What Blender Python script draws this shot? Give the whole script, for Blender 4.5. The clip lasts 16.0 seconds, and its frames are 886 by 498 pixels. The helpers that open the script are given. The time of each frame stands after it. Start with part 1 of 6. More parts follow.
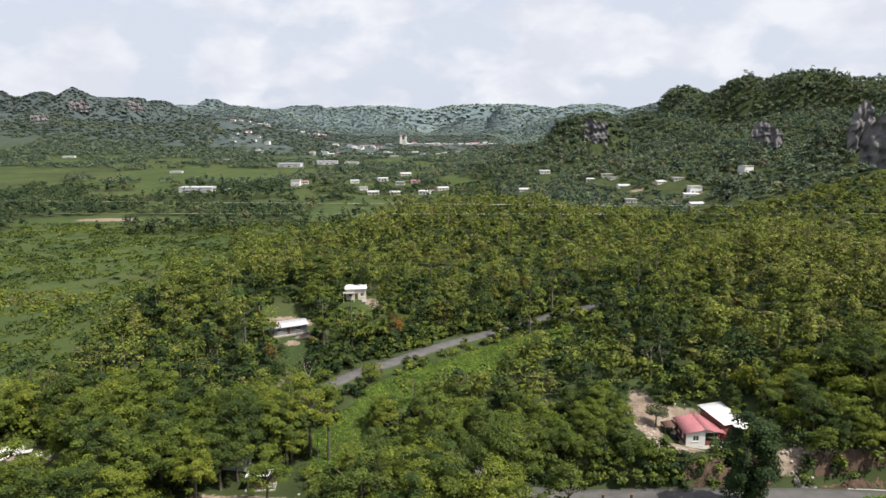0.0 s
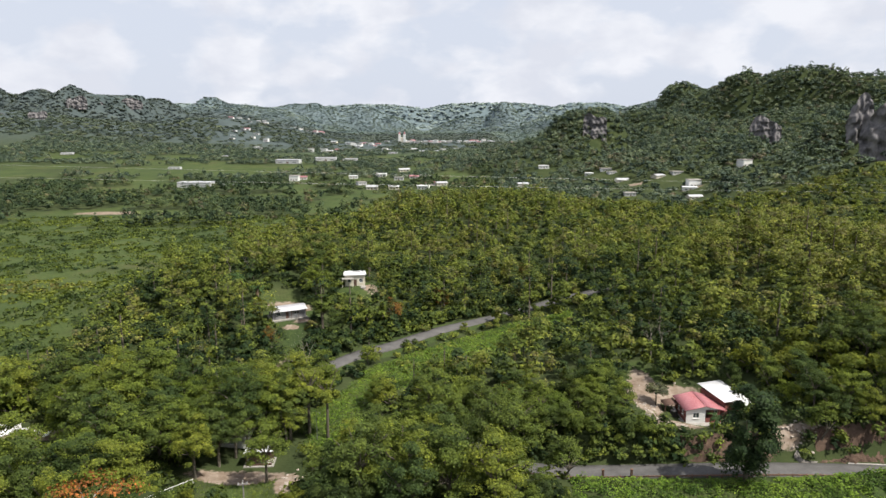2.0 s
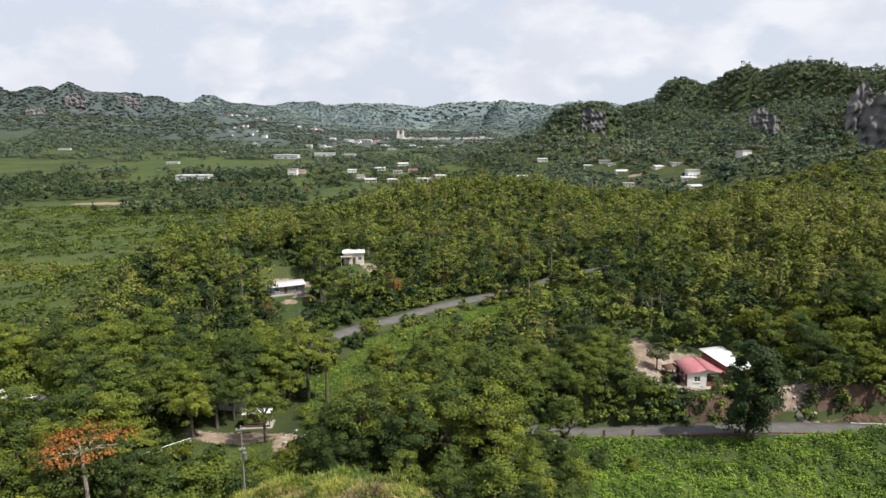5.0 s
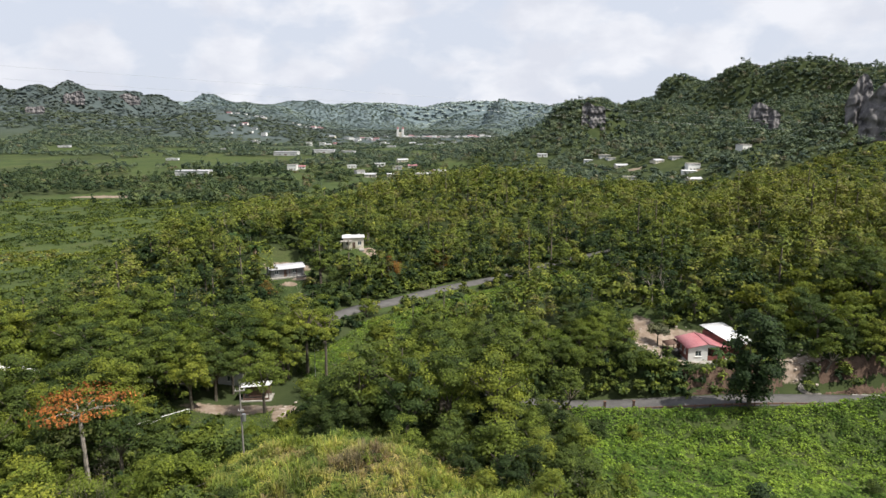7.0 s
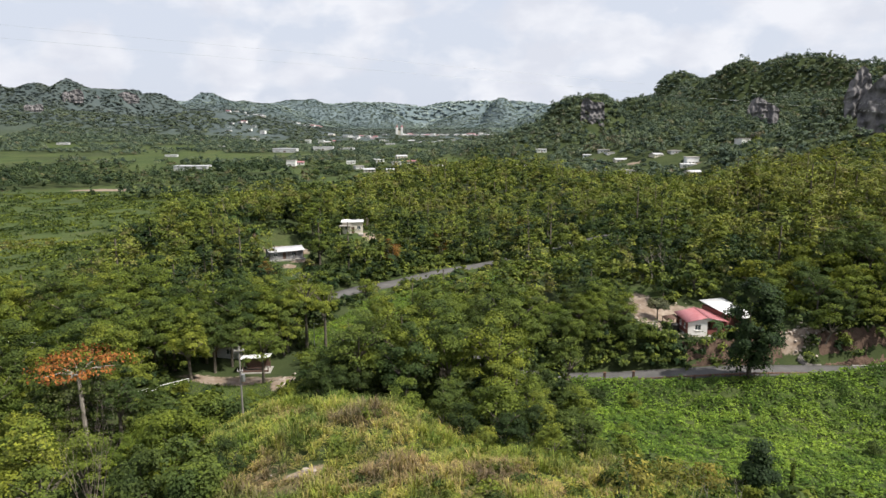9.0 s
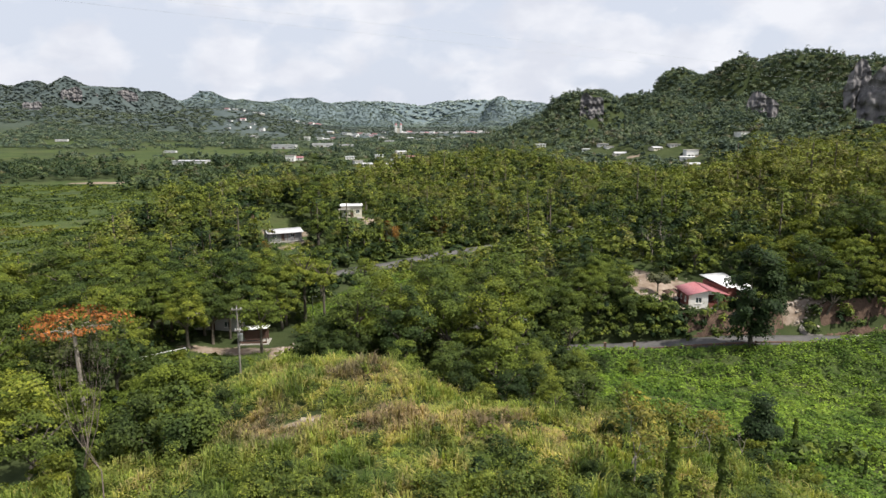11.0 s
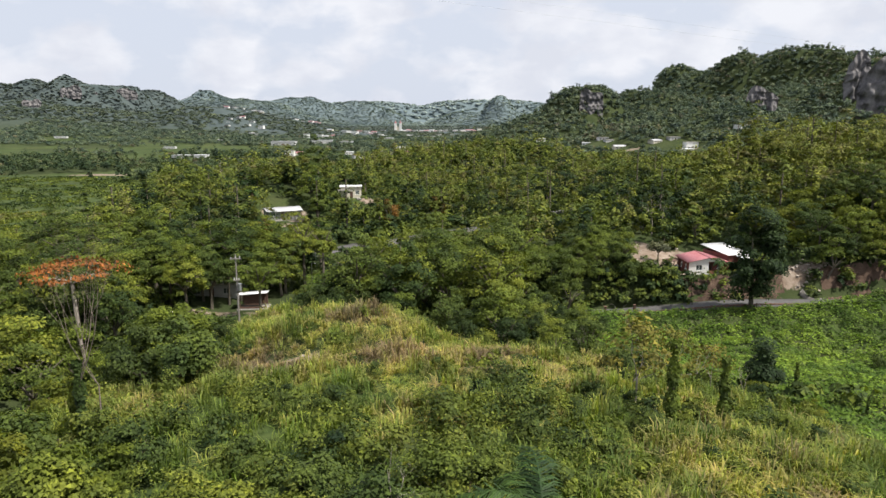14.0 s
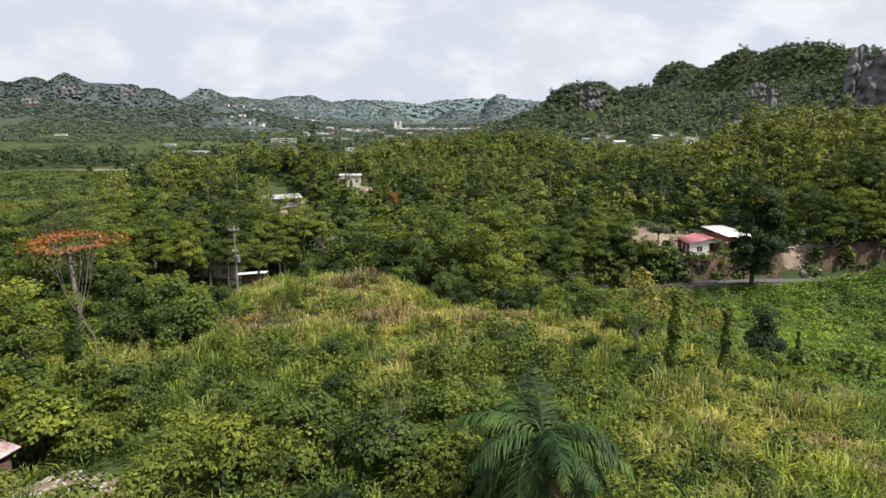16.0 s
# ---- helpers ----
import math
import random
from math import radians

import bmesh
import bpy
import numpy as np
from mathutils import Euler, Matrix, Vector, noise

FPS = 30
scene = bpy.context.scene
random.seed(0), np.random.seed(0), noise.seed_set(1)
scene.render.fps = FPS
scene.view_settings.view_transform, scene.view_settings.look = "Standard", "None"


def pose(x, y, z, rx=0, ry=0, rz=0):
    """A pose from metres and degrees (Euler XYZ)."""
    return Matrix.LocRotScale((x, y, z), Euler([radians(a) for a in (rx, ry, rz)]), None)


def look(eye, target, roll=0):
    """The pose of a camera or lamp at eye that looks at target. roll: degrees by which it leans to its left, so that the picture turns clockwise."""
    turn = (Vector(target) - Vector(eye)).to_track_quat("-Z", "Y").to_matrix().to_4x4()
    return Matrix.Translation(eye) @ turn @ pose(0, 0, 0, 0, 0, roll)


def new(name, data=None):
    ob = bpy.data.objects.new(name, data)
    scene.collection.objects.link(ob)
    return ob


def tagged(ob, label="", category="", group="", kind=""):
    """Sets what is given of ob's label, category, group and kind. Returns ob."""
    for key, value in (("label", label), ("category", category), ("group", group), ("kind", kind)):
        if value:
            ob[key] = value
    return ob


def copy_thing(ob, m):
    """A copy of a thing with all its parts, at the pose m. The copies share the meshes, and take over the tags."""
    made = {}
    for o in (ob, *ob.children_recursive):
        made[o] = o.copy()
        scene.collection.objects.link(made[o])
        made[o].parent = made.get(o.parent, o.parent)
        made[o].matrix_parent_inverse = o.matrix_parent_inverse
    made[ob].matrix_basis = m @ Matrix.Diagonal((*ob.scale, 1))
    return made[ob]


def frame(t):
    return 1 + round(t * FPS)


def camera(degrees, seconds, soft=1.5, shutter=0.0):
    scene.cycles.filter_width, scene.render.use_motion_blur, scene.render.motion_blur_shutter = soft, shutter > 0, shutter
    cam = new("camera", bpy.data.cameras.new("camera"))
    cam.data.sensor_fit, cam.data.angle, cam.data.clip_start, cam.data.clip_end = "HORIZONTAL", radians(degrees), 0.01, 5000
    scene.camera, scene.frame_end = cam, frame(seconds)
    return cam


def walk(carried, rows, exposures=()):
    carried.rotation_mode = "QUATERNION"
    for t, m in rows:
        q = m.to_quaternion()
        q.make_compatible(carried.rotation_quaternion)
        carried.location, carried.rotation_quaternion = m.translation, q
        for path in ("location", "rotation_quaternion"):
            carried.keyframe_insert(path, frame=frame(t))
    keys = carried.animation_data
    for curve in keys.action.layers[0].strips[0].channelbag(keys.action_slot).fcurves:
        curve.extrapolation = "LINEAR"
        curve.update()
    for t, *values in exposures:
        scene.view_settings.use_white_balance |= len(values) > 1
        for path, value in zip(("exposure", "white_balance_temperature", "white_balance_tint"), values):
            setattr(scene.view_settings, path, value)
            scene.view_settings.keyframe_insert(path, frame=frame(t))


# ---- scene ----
cam = camera(66.9, 16.0, soft=1.5)
PATH = [
    (0, (0.817, 0.281, 70.872), (0.805, 2.247, 70.501), -0.2),
    (0.5, (0.76, 0.186, 69.889), (0.749, 2.151, 69.518), -0.2),
    (1, (0.723, 0.102, 68.875), (0.713, 2.067, 68.503), -0.2),
    (1.5, (0.705, -0.03, 67.68), (0.696, 1.935, 67.308), -0.2),
    (2, (0.664, -0.069, 66.451), (0.656, 1.896, 66.078), -0.2),
    (2.5, (0.675, -0.184, 65.258), (0.668, 1.781, 64.885), -0.2),
    (3, (0.683, -0.285, 64.044), (0.676, 1.68, 63.67), -0.2),
    (3.5, (0.656, -0.387, 62.763), (0.65, 1.577, 62.388), -0.2),
    (4, (0.552, -0.461, 61.58), (0.547, 1.504, 61.206), -0.2),
    (6.5, (0.383, -0.803, 55.331), (0.38, 1.162, 54.959), -0.2),
    (7, (0.368, -0.982, 54.085), (0.365, 0.983, 53.713), -0.2),
    (7.5, (0.364, -1.2, 52.828), (0.361, 0.765, 52.456), -0.2),
    (8, (0.345, -1.412, 51.447), (0.343, 0.554, 51.077), -0.2),
    (8.5, (0.28, -1.574, 50.342), (0.28, 0.392, 49.971), -0.2),
    (9, (0.253, -1.76, 49.031), (0.253, 0.205, 48.66), -0.2),
    (11.5, (0.171, -2.099, 42.623), (0.174, -0.134, 42.252), -0.2),
    (12, (0.16, -2.254, 41.569), (0.163, -0.289, 41.198), -0.2),
    (12.5, (0.148, -2.372, 40.405), (0.152, -0.407, 40.035), -0.2),
    (13, (0.126, -2.508, 39.382), (0.13, -0.543, 39.012), -0.2),
    (13.5, (0.128, -2.665, 38.343), (0.132, -0.699, 37.974), -0.2),
    (14, (0.131, -2.832, 37.38), (0.135, -0.866, 37.011), -0.2),
    (14.5, (0.14, -2.97, 36.373), (0.143, -1.004, 36.004), -0.2),
    (15, (0.156, -3.009, 35.519), (0.16, -1.044, 35.15), -0.2),
    (15.5, (0.184, -3.054, 34.638), (0.188, -1.089, 34.269), -0.2),
    (16, (0.187, -3.091, 33.855), (0.191, -1.125, 33.485), -0.2),
]
walk(cam, [(t, look(eye, target, roll)) for t, eye, target, roll in PATH])

# ---- sky, sun ----
SUN_TO = Vector((0.50, -0.22, 0.84)).normalized()
world = bpy.data.worlds.new("sky")
scene.world = world
world.use_nodes = True
wn, wl = world.node_tree.nodes, world.node_tree.links
wn.clear()


def wnode(kind, **values):
    n = wn.new(kind)
    for k, v in values.items():
        n.inputs[k].default_value = v
    return n


w_out = wnode("ShaderNodeOutputWorld")
w_bg = wnode("ShaderNodeBackground", Strength=0.09)
w_sky = wnode("ShaderNodeTexSky")
w_sky.sky_type, w_sky.sun_disc = "NISHITA", False
w_sky.sun_elevation = math.asin(SUN_TO.z)
w_sky.sun_rotation = math.atan2(SUN_TO.x, SUN_TO.y)
w_sky.dust_density = 3.0
w_co = wnode("ShaderNodeTexCoord")
w_map = wnode("ShaderNodeMapping")
w_map.inputs["Scale"].default_value = (4.6, 4.6, 8.4)
w_map.inputs["Location"].default_value = (0.35, 1.1, 0.25)
w_n1 = wnode("ShaderNodeTexNoise", Scale=1.9, Detail=8.0, Roughness=0.5, Distortion=0.15)
w_n2 = wnode("ShaderNodeTexNoise", Scale=2.6, Detail=6.0, Roughness=0.5)
w_r1 = wn.new("ShaderNodeValToRGB")
w_r1.color_ramp.elements[0].position, w_r1.color_ramp.elements[0].color = 0.43, (0, 0, 0, 1)
w_r1.color_ramp.elements[1].position, w_r1.color_ramp.elements[1].color = 0.56, (1, 1, 1, 1)
w_r2 = wn.new("ShaderNodeValToRGB")
w_r2.color_ramp.elements[0].position, w_r2.color_ramp.elements[0].color = 0.38, (5.7, 5.92, 6.6, 1)
w_r2.color_ramp.elements[1].position, w_r2.color_ramp.elements[1].color = 0.62, (6.85, 6.98, 7.45, 1)
w_mix = wn.new("ShaderNodeMix")
w_mix.data_type = "RGBA"
w_thin = wn.new("ShaderNodeMix")
w_thin.data_type = "RGBA"
w_sep = wn.new("ShaderNodeSeparateXYZ")
w_haze = wn.new("ShaderNodeMapRange")
for key, val in (("From Min", 0.2), ("From Max", 0.65), ("To Min", 0.92), ("To Max", 0.35)):
    w_haze.inputs[key].default_value = val
wl.new(w_co.outputs["Generated"], w_sep.inputs["Vector"])
wl.new(w_sep.outputs["Z"], w_haze.inputs["Value"])
wl.new(w_haze.outputs["Result"], w_thin.inputs["Factor"])
w_thin.inputs["B"].default_value = (5.55, 5.95, 6.85, 1)
wl.new(w_co.outputs["Generated"], w_map.inputs["Vector"])
wl.new(w_map.outputs["Vector"], w_n1.inputs["Vector"])
wl.new(w_map.outputs["Vector"], w_n2.inputs["Vector"])
wl.new(w_n1.outputs["Fac"], w_r1.inputs["Fac"])
wl.new(w_n2.outputs["Fac"], w_r2.inputs["Fac"])
wl.new(w_sky.outputs["Color"], w_thin.inputs["A"])
wl.new(w_r1.outputs["Color"], w_mix.inputs["Factor"])
wl.new(w_thin.outputs["Result"], w_mix.inputs["A"])
wl.new(w_r2.outputs["Color"], w_mix.inputs["B"])
wl.new(w_mix.outputs["Result"], w_bg.inputs["Color"])
wl.new(w_bg.outputs["Background"], w_out.inputs["Surface"])

sun = new("sun", bpy.data.lights.new("sun", "SUN"))
sun.data.energy, sun.data.angle, sun.data.color = 5.0, radians(0.6), (1.0, 0.95, 0.86)
sun.matrix_world = look((0, 0, 200), Vector((0, 0, 200)) - SUN_TO)
scene.view_settings.exposure = 0.53

# ---- materials ----


class Mat:
    """A node material with a Principled surface and a few shorthands."""

    def __init__(self, name, rough=0.7, metal=0.0, spec=0.3):
        self.m = bpy.data.materials.new(name)
        self.m.use_nodes = True
        self.n, self.l = self.m.node_tree.nodes, self.m.node_tree.links
        self.bsdf = self.n["Principled BSDF"]
        self.bsdf.inputs["Roughness"].default_value = rough
        self.bsdf.inputs["Metallic"].default_value = metal
        self.bsdf.inputs["Specular IOR Level"].default_value = spec

    def node(self, kind, **values):
        n = self.n.new(kind)
        for k, v in values.items():
            n.inputs[k.replace("_", " ")].default_value = v
        return n

    def noise(self, scale, detail=4.0, rough=0.55, coord="Object", stretch=None):
        co = self.n.new("ShaderNodeTexCoord")
        t = self.node("ShaderNodeTexNoise", Scale=scale, Detail=detail, Roughness=rough)
        src = co.outputs[coord]
        if stretch:
            mp = self.node("ShaderNodeMapping", Scale=stretch)
            self.l.new(src, mp.inputs["Vector"])
            src = mp.outputs["Vector"]
        self.l.new(src, t.inputs["Vector"])
        return t.outputs["Fac"]

    def ramp(self, fac, *stops):
        r = self.n.new("ShaderNodeValToRGB")
        e = r.color_ramp.elements
        while len(e) < len(stops):
            e.new(0.5)
        for k, (p, c) in enumerate(stops):
            e[k].position, e[k].color = p, (*c, 1)
        self.l.new(fac, r.inputs["Fac"])
        return r.outputs["Color"]

    def mix(self, fac, a, b, mode="MIX"):
        x = self.n.new("ShaderNodeMix")
        x.data_type, x.blend_type = "RGBA", mode
        for key, v in (("Factor", fac), ("A", a), ("B", b)):
            sock = x.inputs[key]
            if isinstance(v, (int, float)):
                sock.default_value = v
            elif isinstance(v, tuple):
                sock.default_value = (*v, 1)
            else:
                self.l.new(v, sock)
        return x.outputs["Result"]

    def math(self, op, a, b):
        x = self.n.new("ShaderNodeMath")
        x.operation = op
        for k, v in enumerate((a, b)):
            if isinstance(v, (int, float)):
                x.inputs[k].default_value = v
            else:
                self.l.new(v, x.inputs[k])
        return x.outputs[0]

    def bump(self, fac, strength=0.4, dist=0.05):
        b = self.node("ShaderNodeBump", Strength=strength, Distance=dist)
        self.l.new(fac, b.inputs["Height"])
        self.l.new(b.outputs["Normal"], self.bsdf.inputs["Normal"])

    def color(self, c):
        if isinstance(c, tuple):
            self.bsdf.inputs["Base Color"].default_value = (*c, 1)
        else:
            self.l.new(c, self.bsdf.inputs["Base Color"])
        return self.m


def leaf_material(name, stops, source="attribute", shine=0.1, glow=0.17, vary=0.36, grain=5.0):
    """Foliage: a hue per tree, a brightness per leaf, some light let through."""
    M = Mat(name, rough=0.6, spec=shine)
    geo = M.n.new("ShaderNodeNewGeometry")
    if source == "attribute":
        a = M.n.new("ShaderNodeAttribute")
        a.attribute_name = "hue"
        hue = a.outputs["Fac"]
    else:
        hue = M.n.new("ShaderNodeObjectInfo").outputs["Random"]
    col = M.ramp(hue, *((p, tuple(0.83 * v for v in c)) for p, c in stops))
    rnd = geo.outputs["Random Per Island"]
    dim = M.ramp(rnd, (0.0, (1 - vary, 1 - vary, 1 - vary)), (0.7, (1.0, 1.0, 1.0)), (1.0, (1 + vary, 1 + vary * 0.9, 1 + vary * 0.2)))
    col = M.mix(1.0, col, dim, "MULTIPLY")
    small = M.noise(grain, 2, 0.7)
    col = M.mix(1.0, col, M.ramp(small, (0.34, (0.78, 0.79, 0.82)), (0.68, (1.22, 1.2, 1.1))), "MULTIPLY")
    clump = M.noise(grain * 0.09, 2, 0.5)
    col = M.mix(1.0, col, M.ramp(clump, (0.34, (0.62, 0.68, 0.74)), (0.66, (1.36, 1.3, 1.1))), "MULTIPLY")
    M.bump(small, 0.6, 0.5 / grain)
    M.color(col)
    tr = M.n.new("ShaderNodeBsdfTranslucent")
    warm = M.mix(1.0, col, (1.1, 1.2, 0.5), "MULTIPLY")
    M.l.new(warm, tr.inputs["Color"])
    sh = M.n.new("ShaderNodeMixShader")
    sh.inputs[0].default_value = glow
    M.l.new(M.bsdf.outputs[0], sh.inputs[1])
    M.l.new(tr.outputs[0], sh.inputs[2])
    M.l.new(sh.outputs[0], M.n["Material Output"].inputs["Surface"])
    return M.m


DEEP, GREEN, FRESH = (0.024, 0.046, 0.02), (0.078, 0.11, 0.03), (0.138, 0.174, 0.034)
YELLOW, OLIVE = (0.2, 0.218, 0.05), (0.135, 0.13, 0.055)
M_WOOD_LEAF = leaf_material("woodland leaves", [(0.0, DEEP), (0.28, GREEN), (0.52, FRESH), (0.75, (0.15, 0.18, 0.04)), (0.93, YELLOW), (1.0, OLIVE)], glow=0.19)
M_TREE_LEAF = leaf_material("tree leaves", [(0.0, (0.05, 0.08, 0.025)), (0.35, (0.09, 0.125, 0.032)), (0.7, (0.13, 0.172, 0.032)), (1.0, (0.185, 0.21, 0.036))], source="object", glow=0.19)
# leaf green lifted towards grey and blue to stand in for haze
M_FAR_LEAF = leaf_material("far woods leaves, haze tinted", [(0.0, (0.056, 0.086, 0.072)), (0.5, (0.112, 0.15, 0.112)), (0.9, (0.165, 0.198, 0.128)), (1.0, (0.175, 0.158, 0.125))], vary=0.16, grain=1.3)
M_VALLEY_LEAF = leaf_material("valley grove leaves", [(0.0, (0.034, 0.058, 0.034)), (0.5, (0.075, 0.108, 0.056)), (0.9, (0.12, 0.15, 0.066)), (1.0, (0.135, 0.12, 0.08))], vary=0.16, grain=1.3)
# haze is put into these four leaf colours, bluer and paler with distance
M_HILL_LEAF = leaf_material("distant hill leaves, haze tinted", [(0.0, (0.07, 0.092, 0.095)), (0.5, (0.09, 0.113, 0.115)), (1.0, (0.106, 0.128, 0.122))], vary=0.06, grain=0.25)
M_HAZE_LEAF = leaf_material("far ridge leaves, haze tinted", [(0.0, (0.135, 0.178, 0.19)), (1.0, (0.16, 0.205, 0.215))], vary=0.05, grain=0.2)
M_SLOPE_LEAF = leaf_material("hillside leaves, haze tinted", [(0.0, (0.06, 0.082, 0.068)), (0.5, (0.082, 0.106, 0.082)), (1.0, (0.105, 0.125, 0.085))], vary=0.12, grain=0.5)
M_RIDGE_LEAF = leaf_material("farthest ridge leaves, haze tinted", [(0.0, (0.22, 0.28, 0.32)), (1.0, (0.245, 0.3, 0.335))], vary=0.04, grain=0.2)
M_FLAME = leaf_material("orange blossom", [(0.0, (0.33, 0.115, 0.04)), (1.0, (0.37, 0.15, 0.055))], source="object", glow=0.2, vary=0.4)
M_FLAME_DULL = leaf_material("rusty orange leaves", [(0.0, (0.24, 0.12, 0.035)), (1.0, (0.27, 0.15, 0.04))], source="object", glow=0.25)
M_GRASS = leaf_material("tall grass blades", [(0.0, (0.125, 0.19, 0.045)), (0.35, (0.245, 0.3, 0.07)), (0.58, (0.38, 0.365, 0.115)), (0.78, (0.38, 0.305, 0.165)), (1.0, (0.28, 0.205, 0.14))], shine=0.15, glow=0.35, grain=2.0)
M_VINE = leaf_material("vine leaves", [(0.0, (0.06, 0.115, 0.024)), (0.5, (0.155, 0.25, 0.04)), (1.0, (0.215, 0.3, 0.055))], glow=0.25, grain=1.6, vary=0.4)


def bark_material(name, dark, pale):
    M = Mat(name, rough=0.9, spec=0.1)
    f = M.noise(2.5, 6, stretch=(4, 4, 0.7))
    M.bump(f, 0.7, 0.05)
    return M.color(M.ramp(f, (0.3, dark), (0.7, pale)))


M_BARK = bark_material("grey bark", (0.05, 0.042, 0.033), (0.17, 0.15, 0.12))
M_PALE_BARK = bark_material("pale dead wood", (0.16, 0.14, 0.12), (0.33, 0.295, 0.25))


def plain(name, a, b, scale=3.0, rough=0.7, spec=0.3, metal=0.0, bump=0.3, dist=0.01, stretch=None, fine=None):
    """A two-scale mottled surface."""
    M = Mat(name, rough=rough, spec=spec, metal=metal)
    f = M.noise(scale, 5, stretch=stretch)
    g = M.noise(fine or scale * 9, 3)
    col = M.mix(0.35, M.ramp(f, (0.3, a), (0.72, b)), M.ramp(g, (0.3, a), (0.7, b)))
    M.bump(g, bump, dist)
    return M.color(col)


def ground_material():
    """Field grass; leaf litter and undergrowth where woods stand; bare soil in patches; haze painted on far hills."""
    M = Mat("ground grass and soil", rough=0.95, spec=0.1)
    wood = M.n.new("ShaderNodeAttribute")
    wood.attribute_name = "wood"
    soil = M.n.new("ShaderNodeAttribute")
    soil.attribute_name = "soil"
    big = M.noise(0.012, 5)
    mid = M.noise(0.09, 5)
    fine = M.noise(1.3, 5)
    a = M.ramp(big, (0.36, (0.03, 0.052, 0.022)), (0.48, (0.06, 0.09, 0.028)), (0.56, (0.085, 0.115, 0.034)), (0.66, (0.1, 0.082, 0.042)))
    b = M.ramp(mid, (0.34, (0.026, 0.046, 0.016)), (0.52, (0.07, 0.105, 0.028)), (0.68, (0.11, 0.1, 0.046)))
    c = M.ramp(fine, (0.3, (0.03, 0.05, 0.015)), (0.7, (0.11, 0.14, 0.04)))
    M.bump(fine, 0.6, 0.2)
    grass = M.mix(1.0, M.mix(0.4, M.mix(0.5, a, b), c), (0.72, 0.72, 0.76), "MULTIPLY")
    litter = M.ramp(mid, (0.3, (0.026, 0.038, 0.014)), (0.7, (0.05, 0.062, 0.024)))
    bare = M.mix(0.5, M.ramp(fine, (0.3, (0.115, 0.08, 0.058)), (0.7, (0.27, 0.22, 0.175))), M.ramp(M.noise(0.4, 6), (0.35, (0.13, 0.09, 0.062)), (0.65, (0.33, 0.275, 0.225))))
    edge = M.ramp(M.math("ADD", soil.outputs["Fac"], M.math("MULTIPLY", M.math("SUBTRACT", fine, 0.5), 0.7)), (0.42, (0, 0, 0)), (0.58, (1, 1, 1)))
    # distance haze is painted into the ground colour, paler towards the far ridges
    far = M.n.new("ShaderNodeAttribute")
    far.attribute_name = "haze_ground"
    haze_ground = M.ramp(M.noise(0.02, 5), (0.35, (0.05, 0.066, 0.066)), (0.65, (0.07, 0.088, 0.086)))
    haze_ground = M.mix(M.math("SUBTRACT", far.outputs["Fac"], 1.0), haze_ground, (0.12, 0.155, 0.165))
    cover = M.mix(far.outputs["Fac"], M.mix(wood.outputs["Fac"], grass, litter), haze_ground)
    return M.color(M.mix(edge, cover, bare))


M_GROUND = ground_material()
M_ASPHALT = plain("worn asphalt", (0.06, 0.058, 0.057), (0.125, 0.12, 0.117), 0.4, rough=0.85, spec=0.25)
M_CONCRETE = plain("weathered concrete", (0.19, 0.18, 0.165), (0.36, 0.34, 0.31), 0.8, rough=0.9, spec=0.2)
M_LIME = plain("limestone cliff", (0.05, 0.05, 0.055), (0.26, 0.245, 0.245), 0.11, rough=0.95, spec=0.1, bump=0.8, dist=0.6, stretch=(1, 1, 0.35), fine=0.4)
M_WHITE = plain("white painted wall", (0.6, 0.6, 0.58), (0.74, 0.74, 0.72), 1.2, rough=0.7)
M_TIN = plain("white painted corrugated roof", (0.54, 0.54, 0.55), (0.7, 0.7, 0.7), 0.8, rough=0.5)
M_ZINC = plain("dull zinc roofing sheet", (0.34, 0.34, 0.36), (0.52, 0.52, 0.54), 0.6, rough=0.5)
M_REDROOF = plain("faded red corrugated roof", (0.27, 0.085, 0.095), (0.37, 0.16, 0.17), 0.7, rough=0.34, spec=0.6)
M_REDWALL = plain("dull red painted wall", (0.16, 0.055, 0.045), (0.24, 0.09, 0.075), 1.2, rough=0.8)
M_DARKWOOD = plain("dark weathered boards", (0.06, 0.035, 0.028), (0.14, 0.085, 0.065), 1.5, rough=0.85, stretch=(1, 1, 6))
M_DARK = plain("dark opening", (0.015, 0.015, 0.016), (0.035, 0.034, 0.033), 2.0, rough=0.6)
M_STEEL = plain("galvanised steel", (0.3, 0.31, 0.32), (0.46, 0.47, 0.47), 3.0, rough=0.45, metal=0.8)
M_RUSTY = plain("rust-brown steel rail", (0.09, 0.05, 0.035), (0.2, 0.12, 0.085), 2.0, rough=0.8)
M_POLE = plain("grey timber pole", (0.13, 0.12, 0.11), (0.25, 0.23, 0.21), 2.0, rough=0.9)
M_CREAM = plain("cream painted wall", (0.5, 0.46, 0.36), (0.66, 0.62, 0.52), 1.0, rough=0.8)

# ---- lie of the land ----
RNG = np.random.default_rng(7)


def bumps(x, y, rows, p=4.0):
    """Rounded hills (centre x, y, radius x, y, turn in degrees, height, steepness), melted together."""
    tot = np.zeros_like(x)
    for cx, cy, rx, ry, turn, h, k in rows:
        a = radians(turn)
        u = ((x - cx) * math.cos(a) + (y - cy) * math.sin(a)) / rx
        v = (-(x - cx) * math.sin(a) + (y - cy) * math.cos(a)) / ry
        d = np.sqrt(u * u + v * v)
        tot += (h * np.exp(-d ** k)) ** p
    return tot ** (1 / p)


